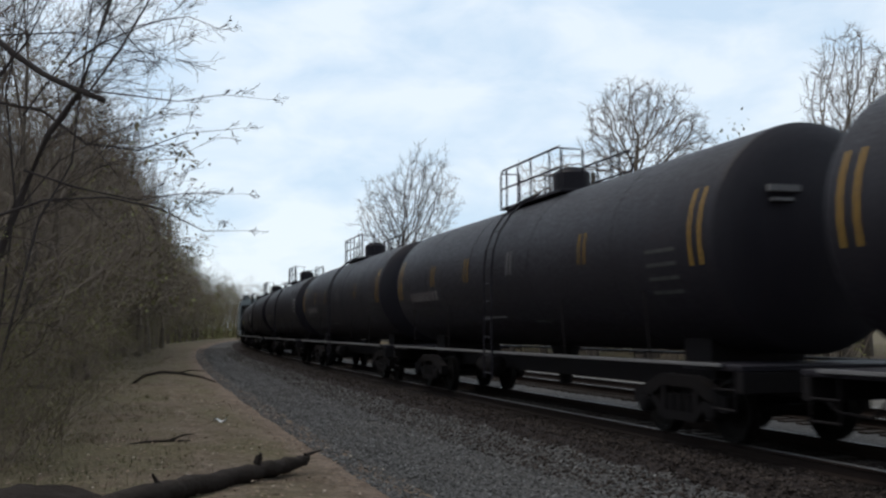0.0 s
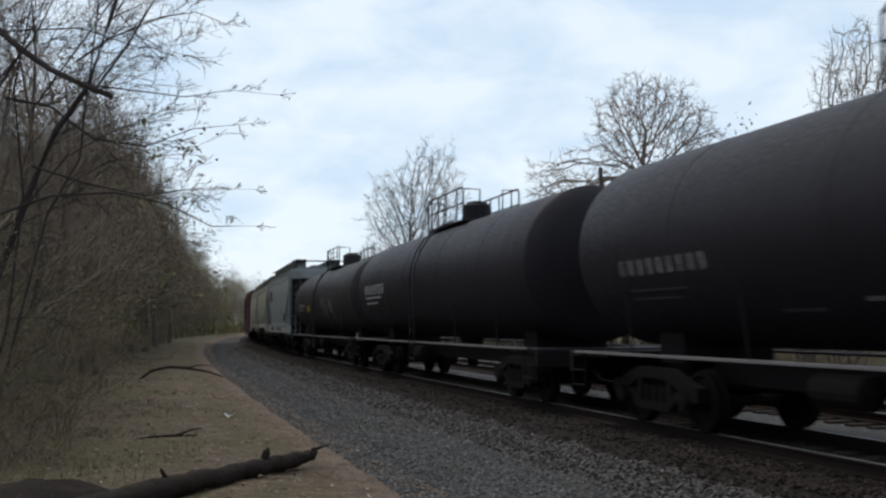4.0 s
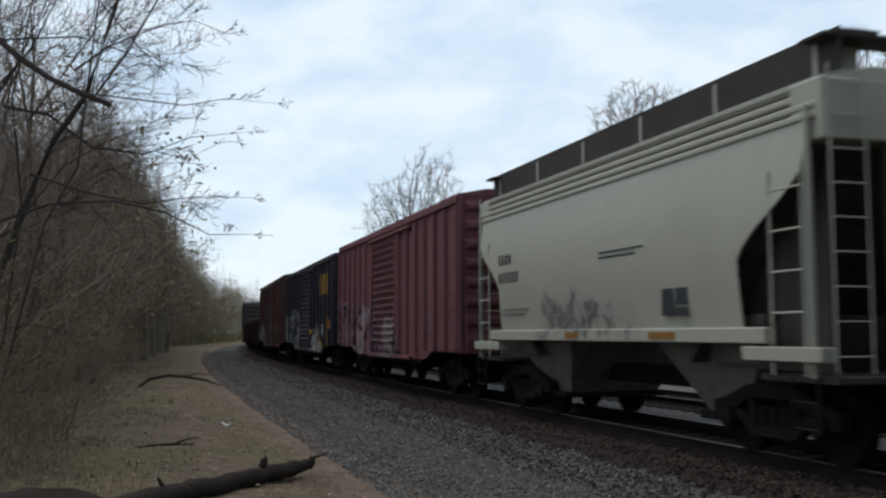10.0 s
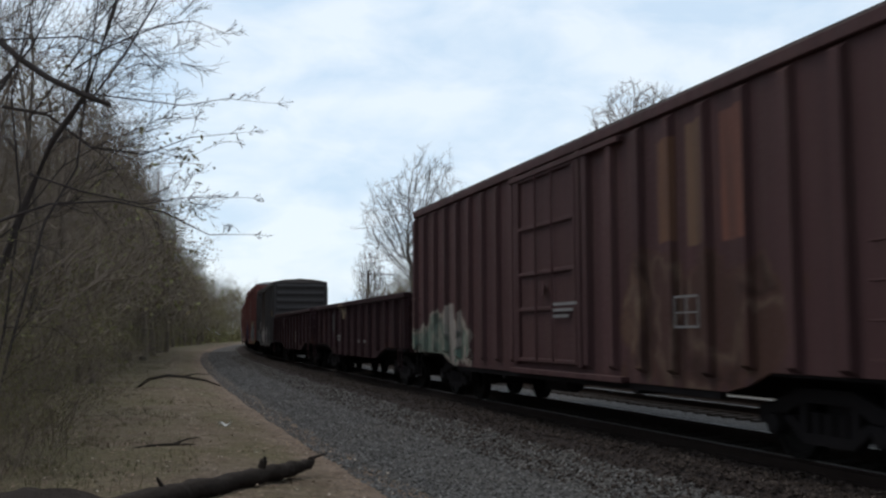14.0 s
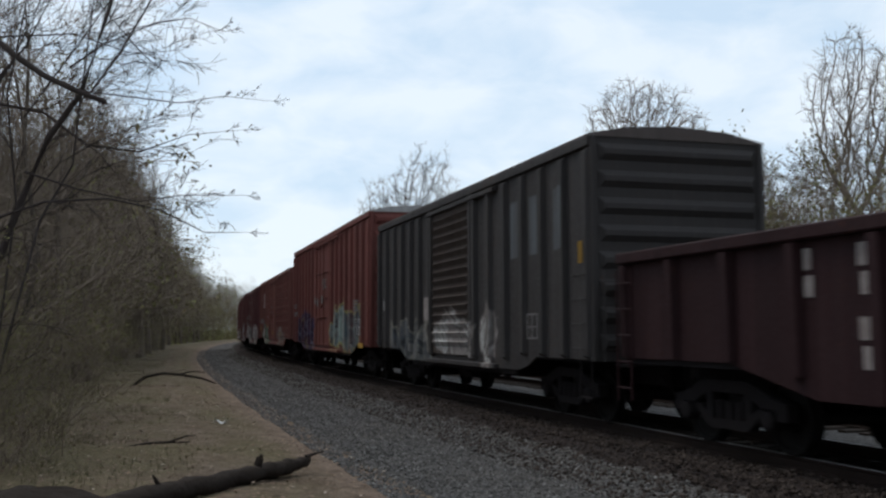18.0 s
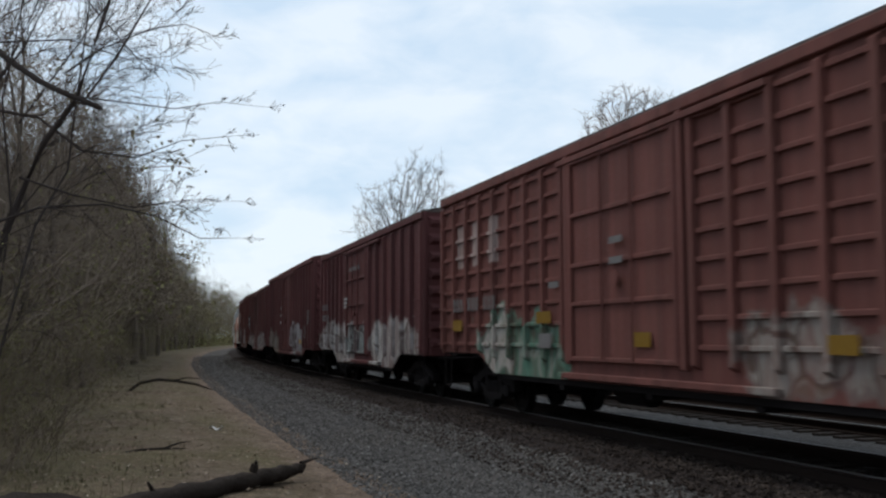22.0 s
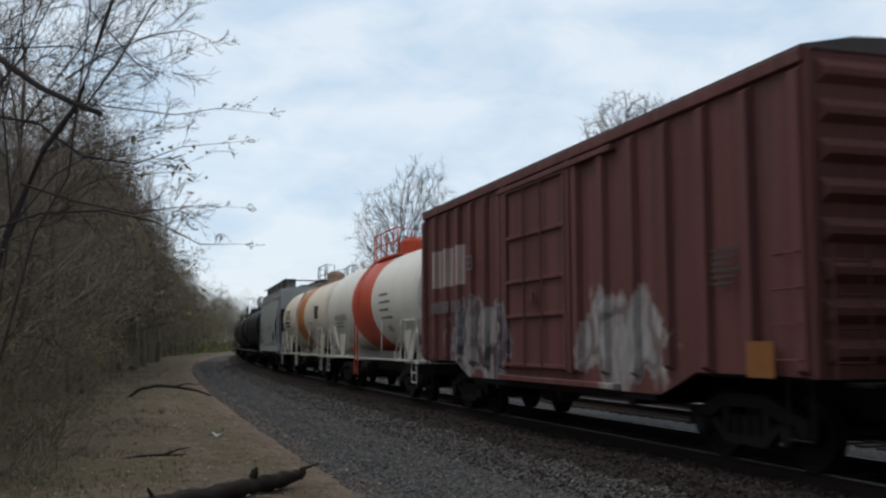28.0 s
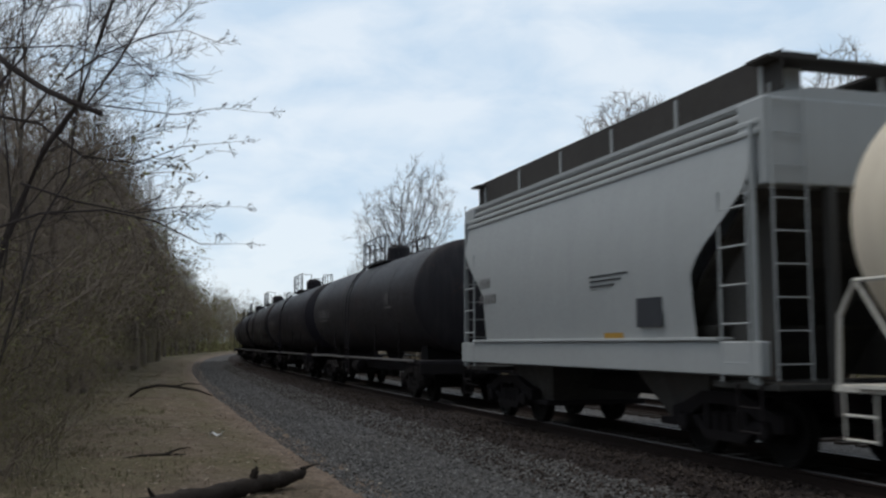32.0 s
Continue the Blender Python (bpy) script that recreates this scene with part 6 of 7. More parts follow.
def tree(name, label, seed, height, trunk_r, kids=(4, 5, 6, 8), bark=BARK, leaf=BUD, leaf_size=0.05, per=1, lean=(0, 0), spread=0.75, clear=0.3, group="", drop=0.3, thin=0.006, reach=0.46, up=0.14):
    rnd = random.Random(seed)
    t = thing(name, label, "tree", group)
    tf, cf, tips = Form(), Form(), []
    d, p = Vector((lean[0], lean[1], 1)).normalized(), Vector((0, 0, -0.3))
    pts, rs = [p.copy()], [trunk_r * 1.35]
    n = 9
    for i in range(n):
        d = (d + Vector((rnd.gauss(0, 0.09), rnd.gauss(0, 0.09), 0.1))).normalized()
        p = p + d * (height * 0.8 / n)
        pts.append(p.copy())
        rs.append(trunk_r * (1 - 0.82 * (i + 1) / n))
    tf.tube(pts, rs, 8, ends=False)
    for k in range(kids[3]):
        u = clear + (0.99 - clear) * (k + rnd.random()) / kids[3]
        i = min(n - 1, int(u * n))
        base = pts[i].lerp(pts[i + 1], u * n - i)
        g = k * 2.4 + rnd.uniform(-0.5, 0.5)
        nd = (Vector((math.cos(g), math.sin(g), rnd.uniform(0.35, 0.9)))).normalized()
        grow(cf, rnd, base, nd, height * (reach - reach * 0.48 * u) * rnd.uniform(0.8, 1.25), rs[i] * rnd.uniform(0.45, 0.65), 3, spread, up, 0.3, kids, tips, thin)
    part("trunk", tf.mesh("trunk", bark, True, False), None, t)
    part("crown", cf.mesh("crown", TWIG if bark is BARK else bark, True, False), None, t, "bare forking branches and twigs")
    if leaf:
        stuff(part("budding", leaf_form(tips, rnd, leaf_size, per, drop).mesh("buds", leaf, tidy=False), None, t, "small spring buds and young leaves"))
    return t


def branch_out(seeds, aims, step, kill, reach, rng, lift=0.1, wander=0.16, rounds=160):
    """Branches that grow from the seeds (places, each with the index of the one before it or -1) towards the free aims, until each aim is met."""
    pos = np.array([p for p, _ in seeds], dtype=float)
    before = [b for _, b in seeds]
    shoots = {}
    aims = np.array(aims, dtype=float)
    gap = np.full(len(aims), 1e9)
    who = np.zeros(len(aims), dtype=int)

    def refresh(first):
        fresh = pos[first:]
        for i0 in range(0, len(fresh), 64):
            d = np.linalg.norm(aims[:, None, :] - fresh[None, i0:i0 + 64, :], axis=2)
            j = d.argmin(1)
            m = d[np.arange(len(aims)), j]
            better = m < gap
            gap[better], who[better] = m[better], j[better] + first + i0

    refresh(0)
    for _ in range(rounds):
        live = gap > kill
        aims, gap, who = aims[live], gap[live], who[live]
        if not len(aims):
            break
        near = gap < reach
        if not near.any():
            near = gap <= gap.min() + step
        pull = {}
        ways = (aims[near] - pos[who[near]]) / gap[near][:, None]
        for k, w in zip(who[near], ways):
            pull[k] = pull.get(k, 0) + w
        first, made = len(pos), []
        for k, w in sorted(pull.items()):
            shoots[k] = shoots.get(k, 0) + 1
            if shoots[k] > 3:
                gap[who == k] = 0
                continue
            w = w / (np.linalg.norm(w) + 1e-6) + rng.normal(0, wander, 3) + (0, 0, lift)
            made.append(pos[k] + w / np.linalg.norm(w) * step)
            before.append(int(k))
        if made:
            pos = np.vstack([pos, made])
            refresh(first)
    return pos, before


def branch_form(pos, before, tip, power, base_r=None, skip=0, fuzz=0.0, rng=None):
    """Tapered bars along the grown branches, thicker towards the root; the first skip places are only seeds."""
    n = len(pos)
    load = np.zeros(n)
    heir = [-1] * n
    best = np.zeros(n)
    for i in range(n - 1, -1, -1):
        load[i] = max(load[i], tip ** power)
        b = before[i]
        if b >= 0:
            load[b] += load[i]
            if load[i] > best[b]:
                best[b], heir[b] = load[i], i
    r = load ** (1 / power)
    if base_r:
        r = np.minimum(r, base_r)
    f, ends = Form(), []
    for i in range(n):
        b = before[i]
        if i < skip or (b >= 0 and b >= skip and heir[b] == i):
            continue
        chain, k = ([b] if b >= 0 else []) + [i], i
        while heir[k] >= 0:
            k = heir[k]
            chain.append(k)
        if len(chain) < 2:
            continue
        rs = [float(r[c]) for c in chain]
        rs[0] = min(rs[0], rs[1] * 1.25)
        rs[-1] *= 0.55
        f.tube([pos[c] for c in chain], rs, 7 if rs[0] > 0.08 else (5 if rs[0] > 0.03 else 3), ends=False)
        if fuzz:
            for c, nxt in zip(chain[1:], chain[2:] + [chain[-1]]):
                if r[c] > tip * 2.6:
                    continue
                way = pos[c] - pos[max(before[c], 0)]
                way = way / (np.linalg.norm(way) + 1e-6)
                for _ in range(2):
                    w = way + rng.normal(0, 0.65, 3) + (0, 0, 0.2)
                    w = w / np.linalg.norm(w) * fuzz * rng.uniform(0.5, 1.3)
                    mid = pos[c] + w * 0.5 + rng.normal(0, 0.06 * fuzz, 3)
                    f.tube([pos[c], mid, pos[c] + w], [tip * 0.9, tip * 0.75, tip * 0.5], 3, ends=False)
        ends.append((Vector(pos[chain[-1]]), Vector((0, 0, 1))))
        ends.append((Vector(pos[chain[-2]]), Vector((0, 0, 1))))
    return f, ends


def crown_tree(label, seed, bole, lobes, count, step, kill, tip, bark, twig, power=2.3, leaf=None, leaf_size=0.08, drop=0.5, name="bare_tree", lift=0.1, group="trees across the tracks"):
    """An open-grown tree: a bole given by its places from the ground up, and a crown that fills the lobes (centre, half sizes)."""
    rng, rnd = np.random.default_rng(seed), random.Random(seed)
    t = thing(name, label, "tree", group)
    seeds, k = [], -1
    for a, b in zip(bole, bole[1:]):
        for i in range(4):
            seeds.append((np.array(a) + (np.array(b) - np.array(a)) * i / 4, k))
            k += 1
    seeds.append((np.array(bole[-1], dtype=float), k))
    aims = []
    total = sum(r[0] * r[1] * r[2] for _, r in lobes)
    for c, r in lobes:
        d = rng.normal(0, 1, (int(count * r[0] * r[1] * r[2] / total), 3))
        d /= np.linalg.norm(d, axis=1)[:, None]
        d *= (rng.random(len(d)) ** 0.42)[:, None] * (1 + 0.12 * rng.normal(0, 1, len(d)))[:, None]
        aims.append(np.array(c) + d * np.array(r))
    pos, before = branch_out(seeds, np.vstack(aims), step, kill, step * 9, rng, lift)
    cf, tips = branch_form(pos, before, tip, power, None, 0, step * 2.2, rng)
    trunk = Form().tube([bole[0], bole[1]], [tip * 26, tip * 20], 10, ends=False)
    part("trunk", trunk.mesh("trunk", bark, True, False), None, t)
    part("crown", cf.mesh("crown", twig, True, False), None, t, "bare forking branches and fine twigs")
    if leaf:
        stuff(part("budding", leaf_form(tips, rnd, leaf_size, 2, drop).mesh("buds", leaf, tidy=False), None, t, "small spring buds"))
    return t


def shrub(seed, height, leaf, per, size, stems=6, kids=(4, 5), bark=TWIG, thin=0.006, label="tangled leggy shrub with sparse olive spring leaves"):
    rnd = random.Random(seed)
    t = thing("shrub", label, "shrub", "undergrowth")
    f, tips = Form(), []
    for k in range(stems):
        g = rnd.uniform(0, 6.3)
        base = Vector((rnd.gauss(0, 0.5), rnd.gauss(0, 0.5), -0.1))
        d = Vector((math.cos(g) * 0.45, math.sin(g) * 0.45, 1)).normalized()
        grow(f, rnd, base, d, height * rnd.uniform(0.55, 1.0), 0.022 * height / 3, 2, 0.7, 0.1, 0.35, kids, tips, thin)
    stuff(part("stem_tangle", f.mesh("stem_tangle", bark, tidy=False), None, t))
    stuff(part("foliage", leaf_form(tips, rnd, size, per, 0.0, 3.0).mesh("leaves", leaf, tidy=False), None, t, "sparse olive-green leaves"))
    return t


def plant(first, proto, place, scale, turn):
    """Sets the first one down, then copies."""
    mt = Matrix.Translation(place) @ Matrix.Rotation(turn, 4, "Z")
    if first:
        proto.matrix_basis = mt
        ob = proto
    else:
        ob = copy_thing(proto, mt)
    ob.scale = (scale, scale, scale)
    return ob


def in_the_way(p, near):
    """True for a place in the open before the camera."""
    return p.y > -1 and p.x > -0.62 * p.y - 1.5 and math.hypot(p.x, p.y) < near


def set_out(protos, count, s0, s1, q_edge, q_deep, scale, seed, bend=1.0, near=15.0):
    rnd = random.Random(seed)
    used = set()
    for k in range(count):
        s = s0 + (s1 - s0) * ((k + rnd.random()) / count) ** bend
        q = q_edge + math.copysign(abs(rnd.gauss(0, q_deep)), q_edge)
        p = at_track(s, q, lay(q, s) - 0.05)
        if in_the_way(p, near):
            continue
        i = k % len(protos)
        plant(i not in used, protos[i], p, rnd.uniform(*scale), rnd.uniform(0, 6.3))
        used.add(i)


# the wood beside the dirt path; behind the camera, unseen growth added to block sky light
tall = [tree("wood_tree", "slim bare woodland tree with grey-brown bark", 20 + i, 12.0 + 1.2 * i, 0.11 + 0.02 * i, (3, 4, 5, 9), leaf_size=0.028, per=1, group="trees of the wood", drop=0.6, clear=0.25) for i in range(3)]
light = [tree("wood_tree", "thin bare young woodland tree", 30 + i, 9.5 + 1.0 * i, 0.08 + 0.01 * i, (3, 3, 4, 8), leaf=OLIVE, leaf_size=0.055, per=3, group="trees of the wood", drop=0.2, thin=0.009, clear=0.2) for i in range(3)]
set_out(tall, 20, 34, 120, 14.0, 4.5, (0.95, 1.35), 1, 1.1)
set_out(light, 84, 60, 340, 12.5, 6.0, (1.15, 1.6), 2, 1.0)
# unseen trees added behind the camera to hold off low sky light
set_out(light, 26, -70, 14, 14.0, 6.0, (0.9, 1.3), 3)
woody = [crown_tree("twiggy young woodland tree in olive bud", 130 + i, ((0, 0, -0.3), (0.1, 0, 1.6), (0, 0.1, 3.2)), (((0, 0, 5.6 + 0.4 * i), (1.9, 1.9, 3.4 + 0.3 * i)), ((0.6, 0.4, 3.4), (1.6, 1.6, 1.8))),
                    900, 0.24, 0.33, 0.0075, BARK, TWIG, 2.2, OLIVE, 0.032, 0.15, "wood_tree", 0.2, "trees of the wood") for i in range(3)]
set_out(woody, 20, 22, 62, 11.2, 3.5, (0.75, 1.15), 23, 1.0, 17.0)
set_out(woody, 18, 42, 82, 10.6, 1.6, (1.15, 1.45), 26, 1.0)
set_out(woody, 16, 60, 112, 9.3, 0.8, (1.2, 1.5), 27, 1.0)
set_out(woody, 56, 58, 200, 10.8, 3.5, (1.2, 1.7), 24, 1.15)
bushes = [shrub(40 + i, 3.0 + 0.9 * i, OLIVE, 6, 0.04) for i in range(4)]
fine = [shrub(36 + i, 2.6 + 0.8 * i, OLIVE, 7, 0.026, 7, (5, 5), thin=0.005) for i in range(3)]
set_out(fine, 44, 14, 52, 10.2, 4.0, (0.7, 1.3), 14, 1.0)
set_out(bushes, 54, 46, 190, 10.4, 4.5, (0.7, 1.3), 4, 1.1)
set_out(bushes, 30, 34, 130, 9.7, 0.8, (0.35, 0.7), 25, 1.2)
# unseen bushes added there for the same screening
set_out(bushes, 6, -70, 14, 13.5, 5.0, (0.9, 1.4), 5)
thicket = [shrub(50 + i, 5.5 + i, OLIVE, 10, 0.085, 6, (4, 4), thin=0.014, label="dense olive-brown thicket of young stems") for i in range(2)]
set_out(thicket, 62, 35, 360, 12.0, 5.0, (1.0, 1.9), 6, 1.0)

# the single trees and the wood's edge across the tracks
ACROSS = "trees across the tracks"
a = crown_tree("bare round-crowned tree with fine upright twigs across the tracks", 61, ((0, 0, -0.3), (0.1, 0, 3.5), (0, 0, 7.2)), (((-1.7, 0, 11.6), (3.2, 3.2, 4.2)), ((1.6, 0, 13.2), (3.2, 3.2, 5.0)), ((0, 0, 9.5), (3.0, 3.0, 2.6))),
               2300, 0.28, 0.36, 0.013, PALE_BARK, PALE_BARK, 2.15, FRESH, 0.05, 0.75, lift=0.16)
a.matrix_basis = pose(-2.8, 92, 0.2)
b = crown_tree("bare umbrella-crowned tree with one long low limb across the tracks", 75, ((0, 0, -0.3), (0.1, 0, 4.5), (-0.1, 0, 8.6)), (((-0.7, 0, 14.0), (3.3, 3.2, 2.6)), ((2.1, 0, 12.6), (1.9, 2.6, 2.2)), ((-1.8, 0, 11.6), (2.4, 2.4, 1.6)), ((-5.6, 0, 9.6), (2.7, 2.2, 2.2))),
               2100, 0.24, 0.34, 0.014, BARK, TWIG, 2.15, lift=0.12)
b.matrix_basis = Matrix.Translation((13.0, 60, 0.2))
d = crown_tree("tall bare tree with upright forking limbs across the tracks", 83, ((0, 0, -0.3), (-0.1, 0, 3.0), (0.1, 0, 6.4)), (((-0.3, 0, 12.5), (2.2, 2.4, 3.6)), ((2.2, 0, 11.5), (2.0, 2.4, 3.6)), ((-2.1, 0, 9.2), (1.9, 1.9, 1.7))),
               2000, 0.22, 0.32, 0.012, BARK, TWIG, 2.15, FRESH, 0.05, 0.85, lift=0.16)
d.matrix_basis = Matrix.Translation((20.7, 48, 0.2))
e = tree("bare_tree", "small bare tree with olive buds across the tracks", 94, 10.5, 0.16, (3, 4, 5, 9), leaf=FRESH, leaf_size=0.035, per=3, group=ACROSS, clear=0.25, drop=0.3, thin=0.012)
e.matrix_basis = Matrix.Translation((16.2, 56, 0.2))
for k, (x, y, sc, src) in enumerate(((18.0, 60, 0.74, d), (17.0, 64, 0.66, d), (24, 56, 0.85, d), (5.0, 84, 0.52, a), (12.0, 72, 0.6, d), (20.5, 62, 0.7, a), (10, 78, 0.9, e), (25.5, 50, 0.7, a), (14.5, 62, 1.0, e), (2, 100, 0.9, e), (-9, 125, 0.65, a),
                                     (8.5, 72, 1.0, e), (20, 66, 1.1, e), (23, 62, 1.1, e), (17, 72, 1.15, e), (28, 60, 1.2, e), (-6, 140, 1.2, e), (1, 125, 1.1, e))):
    plant(False, src, Vector((x, y, 0.1)), sc, k * 1.7)
brushy = [crown_tree("twiggy bare young tree at the wood's edge across the tracks", 110 + i, ((0, 0, -0.3), (0.1, 0, 1.2), (0, 0, 2.4)), (((0, 0, 5.0 + 0.5 * i), (2.3, 2.3, 3.2 + 0.4 * i)), ((0.8, 0.5, 3.4), (1.9, 1.9, 1.8))),
                     700, 0.3, 0.42, 0.012, BARK, TWIG, 2.2, FRESH, 0.045, 0.3, lift=0.2) for i in range(3)]
set_out(brushy, 60, 38, 120, -15.5, 5.0, (0.75, 1.15), 21)
hedge = [shrub(90 + i, 4.0 + 0.8 * i, FRESH if i else OLIVE, 9, 0.06, 6, (4, 5), thin=0.012, label="tangled shrub with fresh yellow-green leaves across the tracks") for i in range(3)]
set_out(hedge, 70, 24, 190, -15.5, 6.0, (0.8, 1.45), 7)
set_out(light, 30, 60, 260, -19.0, 9.0, (0.7, 1.0), 8)
# next three rows: unseen growth added behind the camera to screen the sky
set_out(thicket, 14, -80, -7, 13.5, 3.0, (2.2, 3.2), 16)
set_out(thicket, 14, -80, 4, -18.0, 3.0, (2.2, 3.2), 17)
set_out(tall, 24, -90, -8, 14.0, 5.0, (1.1, 1.5), 18)
set_out(thicket, 32, 34, 130, -18.0, 5.0, (0.75, 1.25), 15)

# brush under the far end of the wood
rnd = random.Random(44)
brush = Form()
for _ in range(9000):
    s_, q_ = rnd.uniform(150, 420), 10.5 + abs(rnd.gauss(0, 7))
    c0 = at_track(s_, q_, lay(q_, s_) + rnd.random() ** 1.4 * rnd.uniform(1.5, 4.5))
    a_ = Vector((rnd.gauss(0, 1), rnd.gauss(0, 1), rnd.gauss(0, 1))).normalized() * rnd.uniform(0.15, 0.4)
    b_ = a_.cross(Vector((rnd.gauss(0, 1), rnd.gauss(0, 1), rnd.gauss(0, 1)))).normalized() * 0.14
    brush.add([tuple(c0 - a_), tuple(c0 + b_), tuple(c0 + a_), tuple(c0 - b_)], [(0, 1, 2, 3)])
for _ in range(500):
    s_, q_ = rnd.uniform(150, 420), 10.5 + abs(rnd.gauss(0, 7))
    p0 = at_track(s_, q_, lay(q_, s_) - 0.1)
    brush.tube([p0, p0 + Vector((rnd.gauss(0, 0.5), rnd.gauss(0, 0.5), rnd.uniform(2, 5)))], [0.05, 0.02], 4, ends=False)
solid("distant_brush", brush, OLIVE, "hazy olive-brown brush at the far end of the wood", "brush", kind="stuff", tidy=False)

# the near tree that leans over the path, with a broken limb
near_tree = thing("leaning_tree", "bare leaning tree with a broken limb and long drooping twigs", "tree")
rnd = random.Random(5)
limbs = (
    (((-7.7, -0.4), (-7.1, 0.9), (-6.57, 2.03), (-6.06, 3.48), (-5.6, 4.29), (-5.13, 4.9), (-4.62, 5.85), (-4.48, 6.77), (-4.2, 7.8)), 0.15, 0.03, 6),
    (((-7.2, 6.3), (-6.62, 5.9), (-6.12, 5.49), (-5.62, 5.15), (-5.13, 4.9), (-4.68, 4.72)), 0.075, 0.05, 1),
    (((-5.13, 4.9), (-4.32, 4.79), (-3.67, 4.73), (-3.1, 4.89), (-2.54, 4.89)), 0.025, 0.005, 5),
    (((-6.34, 4.78), (-5.69, 4.66), (-5.11, 4.21), (-4.3, 4.08), (-3.58, 4.28), (-2.77, 4.3)), 0.045, 0.005, 6),
    (((-5.9, 3.78), (-5.09, 3.51), (-4.29, 3.35), (-3.64, 3.43), (-2.76, 3.42)), 0.035, 0.005, 5),
    (((-6.5, 3.0), (-5.49, 3.31), (-4.69, 3.39), (-3.88, 3.19), (-3.32, 2.9), (-2.75, 2.9)), 0.045, 0.006, 6),
    (((-5.3, 5.28), (-4.91, 5.69), (-4.18, 6.02), (-3.69, 6.14), (-3.2, 5.93)), 0.035, 0.005, 6),
    (((-6.9, 4.2), (-6.2, 5.4), (-5.7, 6.4), (-5.4, 7.6)), 0.05, 0.02, 4),
    (((-6.6, 4.9), (-6.4, 6.0), (-6.0, 7.4)), 0.04, 0.015, 4),
    (((-6.4, -0.4), (-6.0, 1.4), (-5.63, 3.07), (-5.29, 3.91), (-5.15, 4.6), (-4.97, 6.26), (-4.9, 7.2)), 0.05, 0.015, 2),
    (((-6.6, -0.4), (-6.3, 1.5), (-5.97, 3.3), (-6.02, 4.8), (-5.85, 6.26), (-5.8, 7.4)), 0.045, 0.015, 4),
    (((-6.0, 4.6), (-5.6, 5.0), (-5.0, 5.7), (-4.3, 6.6), (-3.9, 7.0)), 0.03, 0.008, 4),
    (((-6.2, 5.6), (-5.2, 5.75), (-4.4, 5.5), (-3.7, 5.55)), 0.03, 0.006, 5),
)


def spray(f, rnd, p, d, length, r, depth, tips):
    """A slender twig that arches evenly, with smaller ones at sharp angles along it."""
    seg = 5 if depth else 3
    bend = Vector((rnd.gauss(0.05, 0.1), rnd.gauss(0, 0.12), rnd.gauss(0.03, 0.13)))
    pts, ways = [p.copy()], []
    for i in range(seg):
        d = (d + bend + Vector((rnd.gauss(0, 0.03), rnd.gauss(0, 0.03), rnd.gauss(0, 0.03)))).normalized()
        p = p + d * (length / seg)
        pts.append(p.copy())
        ways.append(d.copy())
    f.tube(pts, [max(0.0028, r * (1 - 0.65 * i / seg)) for i in range(seg + 1)], 4 if depth > 1 else 3, ends=False)
    tips.append((pts[-1], d))
    for k in range((0, 3, 5)[depth]):
        u = rnd.uniform(0.12, 0.95)
        i = min(seg - 1, int(u * seg))
        side = Vector((rnd.gauss(0, 1), rnd.gauss(0, 1), rnd.gauss(0, 1)))
        side = (side - ways[i] * side.dot(ways[i])).normalized()
        spray(f, rnd, pts[i].lerp(pts[i + 1], u * seg - i), (ways[i] + side * rnd.uniform(0.3, 0.7)).normalized(), length * rnd.uniform(0.35, 0.6), r * 0.6, depth - 1, tips)


limbs += (
    (((-5.13, 4.9), (-4.7, 5.6), (-4.1, 6.4), (-3.5, 6.9), (-3.1, 7.1)), 0.04, 0.008, 4),
    (((-4.95, 6.3), (-4.6, 5.9), (-4.25, 5.5), (-4.05, 5.3)), 0.022, 0.014, 1),
    (((-7.4, 3.6), (-6.6, 4.5), (-5.9, 5.6), (-5.5, 6.6), (-5.3, 7.6)), 0.05, 0.015, 4),
    (((-7.6, 5.0), (-6.8, 5.8), (-6.3, 6.8), (-6.1, 7.8)), 0.045, 0.015, 4),
    (((-7.0, 2.4), (-6.2, 3.0), (-5.4, 3.9), (-4.8, 4.2), (-4.0, 4.5)), 0.035, 0.006, 4),
)
twigs, tips = Form(), []
for k, (axis, r0, r1, count) in enumerate(limbs):
    pts = [Vector((x, 14 + rnd.uniform(-0.25, 0.25) + 0.25 * math.sin(k * 2 + i * 0.8), z)) for i, (x, z) in enumerate(axis)]
    slim = 0.5 if k != 1 else 0.72
    rs = [(r0 + (r1 - r0) * i / (len(pts) - 1)) * slim for i in range(len(pts))]
    part("trunk" if k == 0 else "limb", Form().tube(pts, rs, 8).mesh("limb", NEAR_BARK, True, False), None, near_tree, "broken-off dead limb" if k == 1 else "")
    for i in range(1 if k else 3, len(pts)):
        along = (pts[i] - pts[i - 1]).normalized()
        for _ in range(2 if k != 1 else 0):
            base = pts[i - 1].lerp(pts[i], rnd.random())
            free = min(1.0, max(0.2, (-2.8 - base.x) / 2.0))
            dr = (along * 0.5 + Vector((rnd.gauss(0.45, 0.4), rnd.gauss(0, 0.5), rnd.gauss(0.12, 0.45)))).normalized()
            spray(twigs, rnd, base, dr, rnd.uniform(0.6, 1.35) * free, min(0.009, rs[i] * 0.45), 2, tips)
    if k != 1:
        spray(twigs, rnd, pts[-1], (pts[-1] - pts[-2]).normalized(), 0.25, r1 * slim, 2, tips)
stuff(part("twig_spray", twigs.mesh("twig_spray", NEAR_BARK, False, False), None, near_tree, "fine spreading twigs"))
stuff(part("budding", leaf_form(tips, rnd, 0.011, 1, 0.5, 0.4).mesh("buds", BUD, tidy=False), None, near_tree, "tiny buds"))
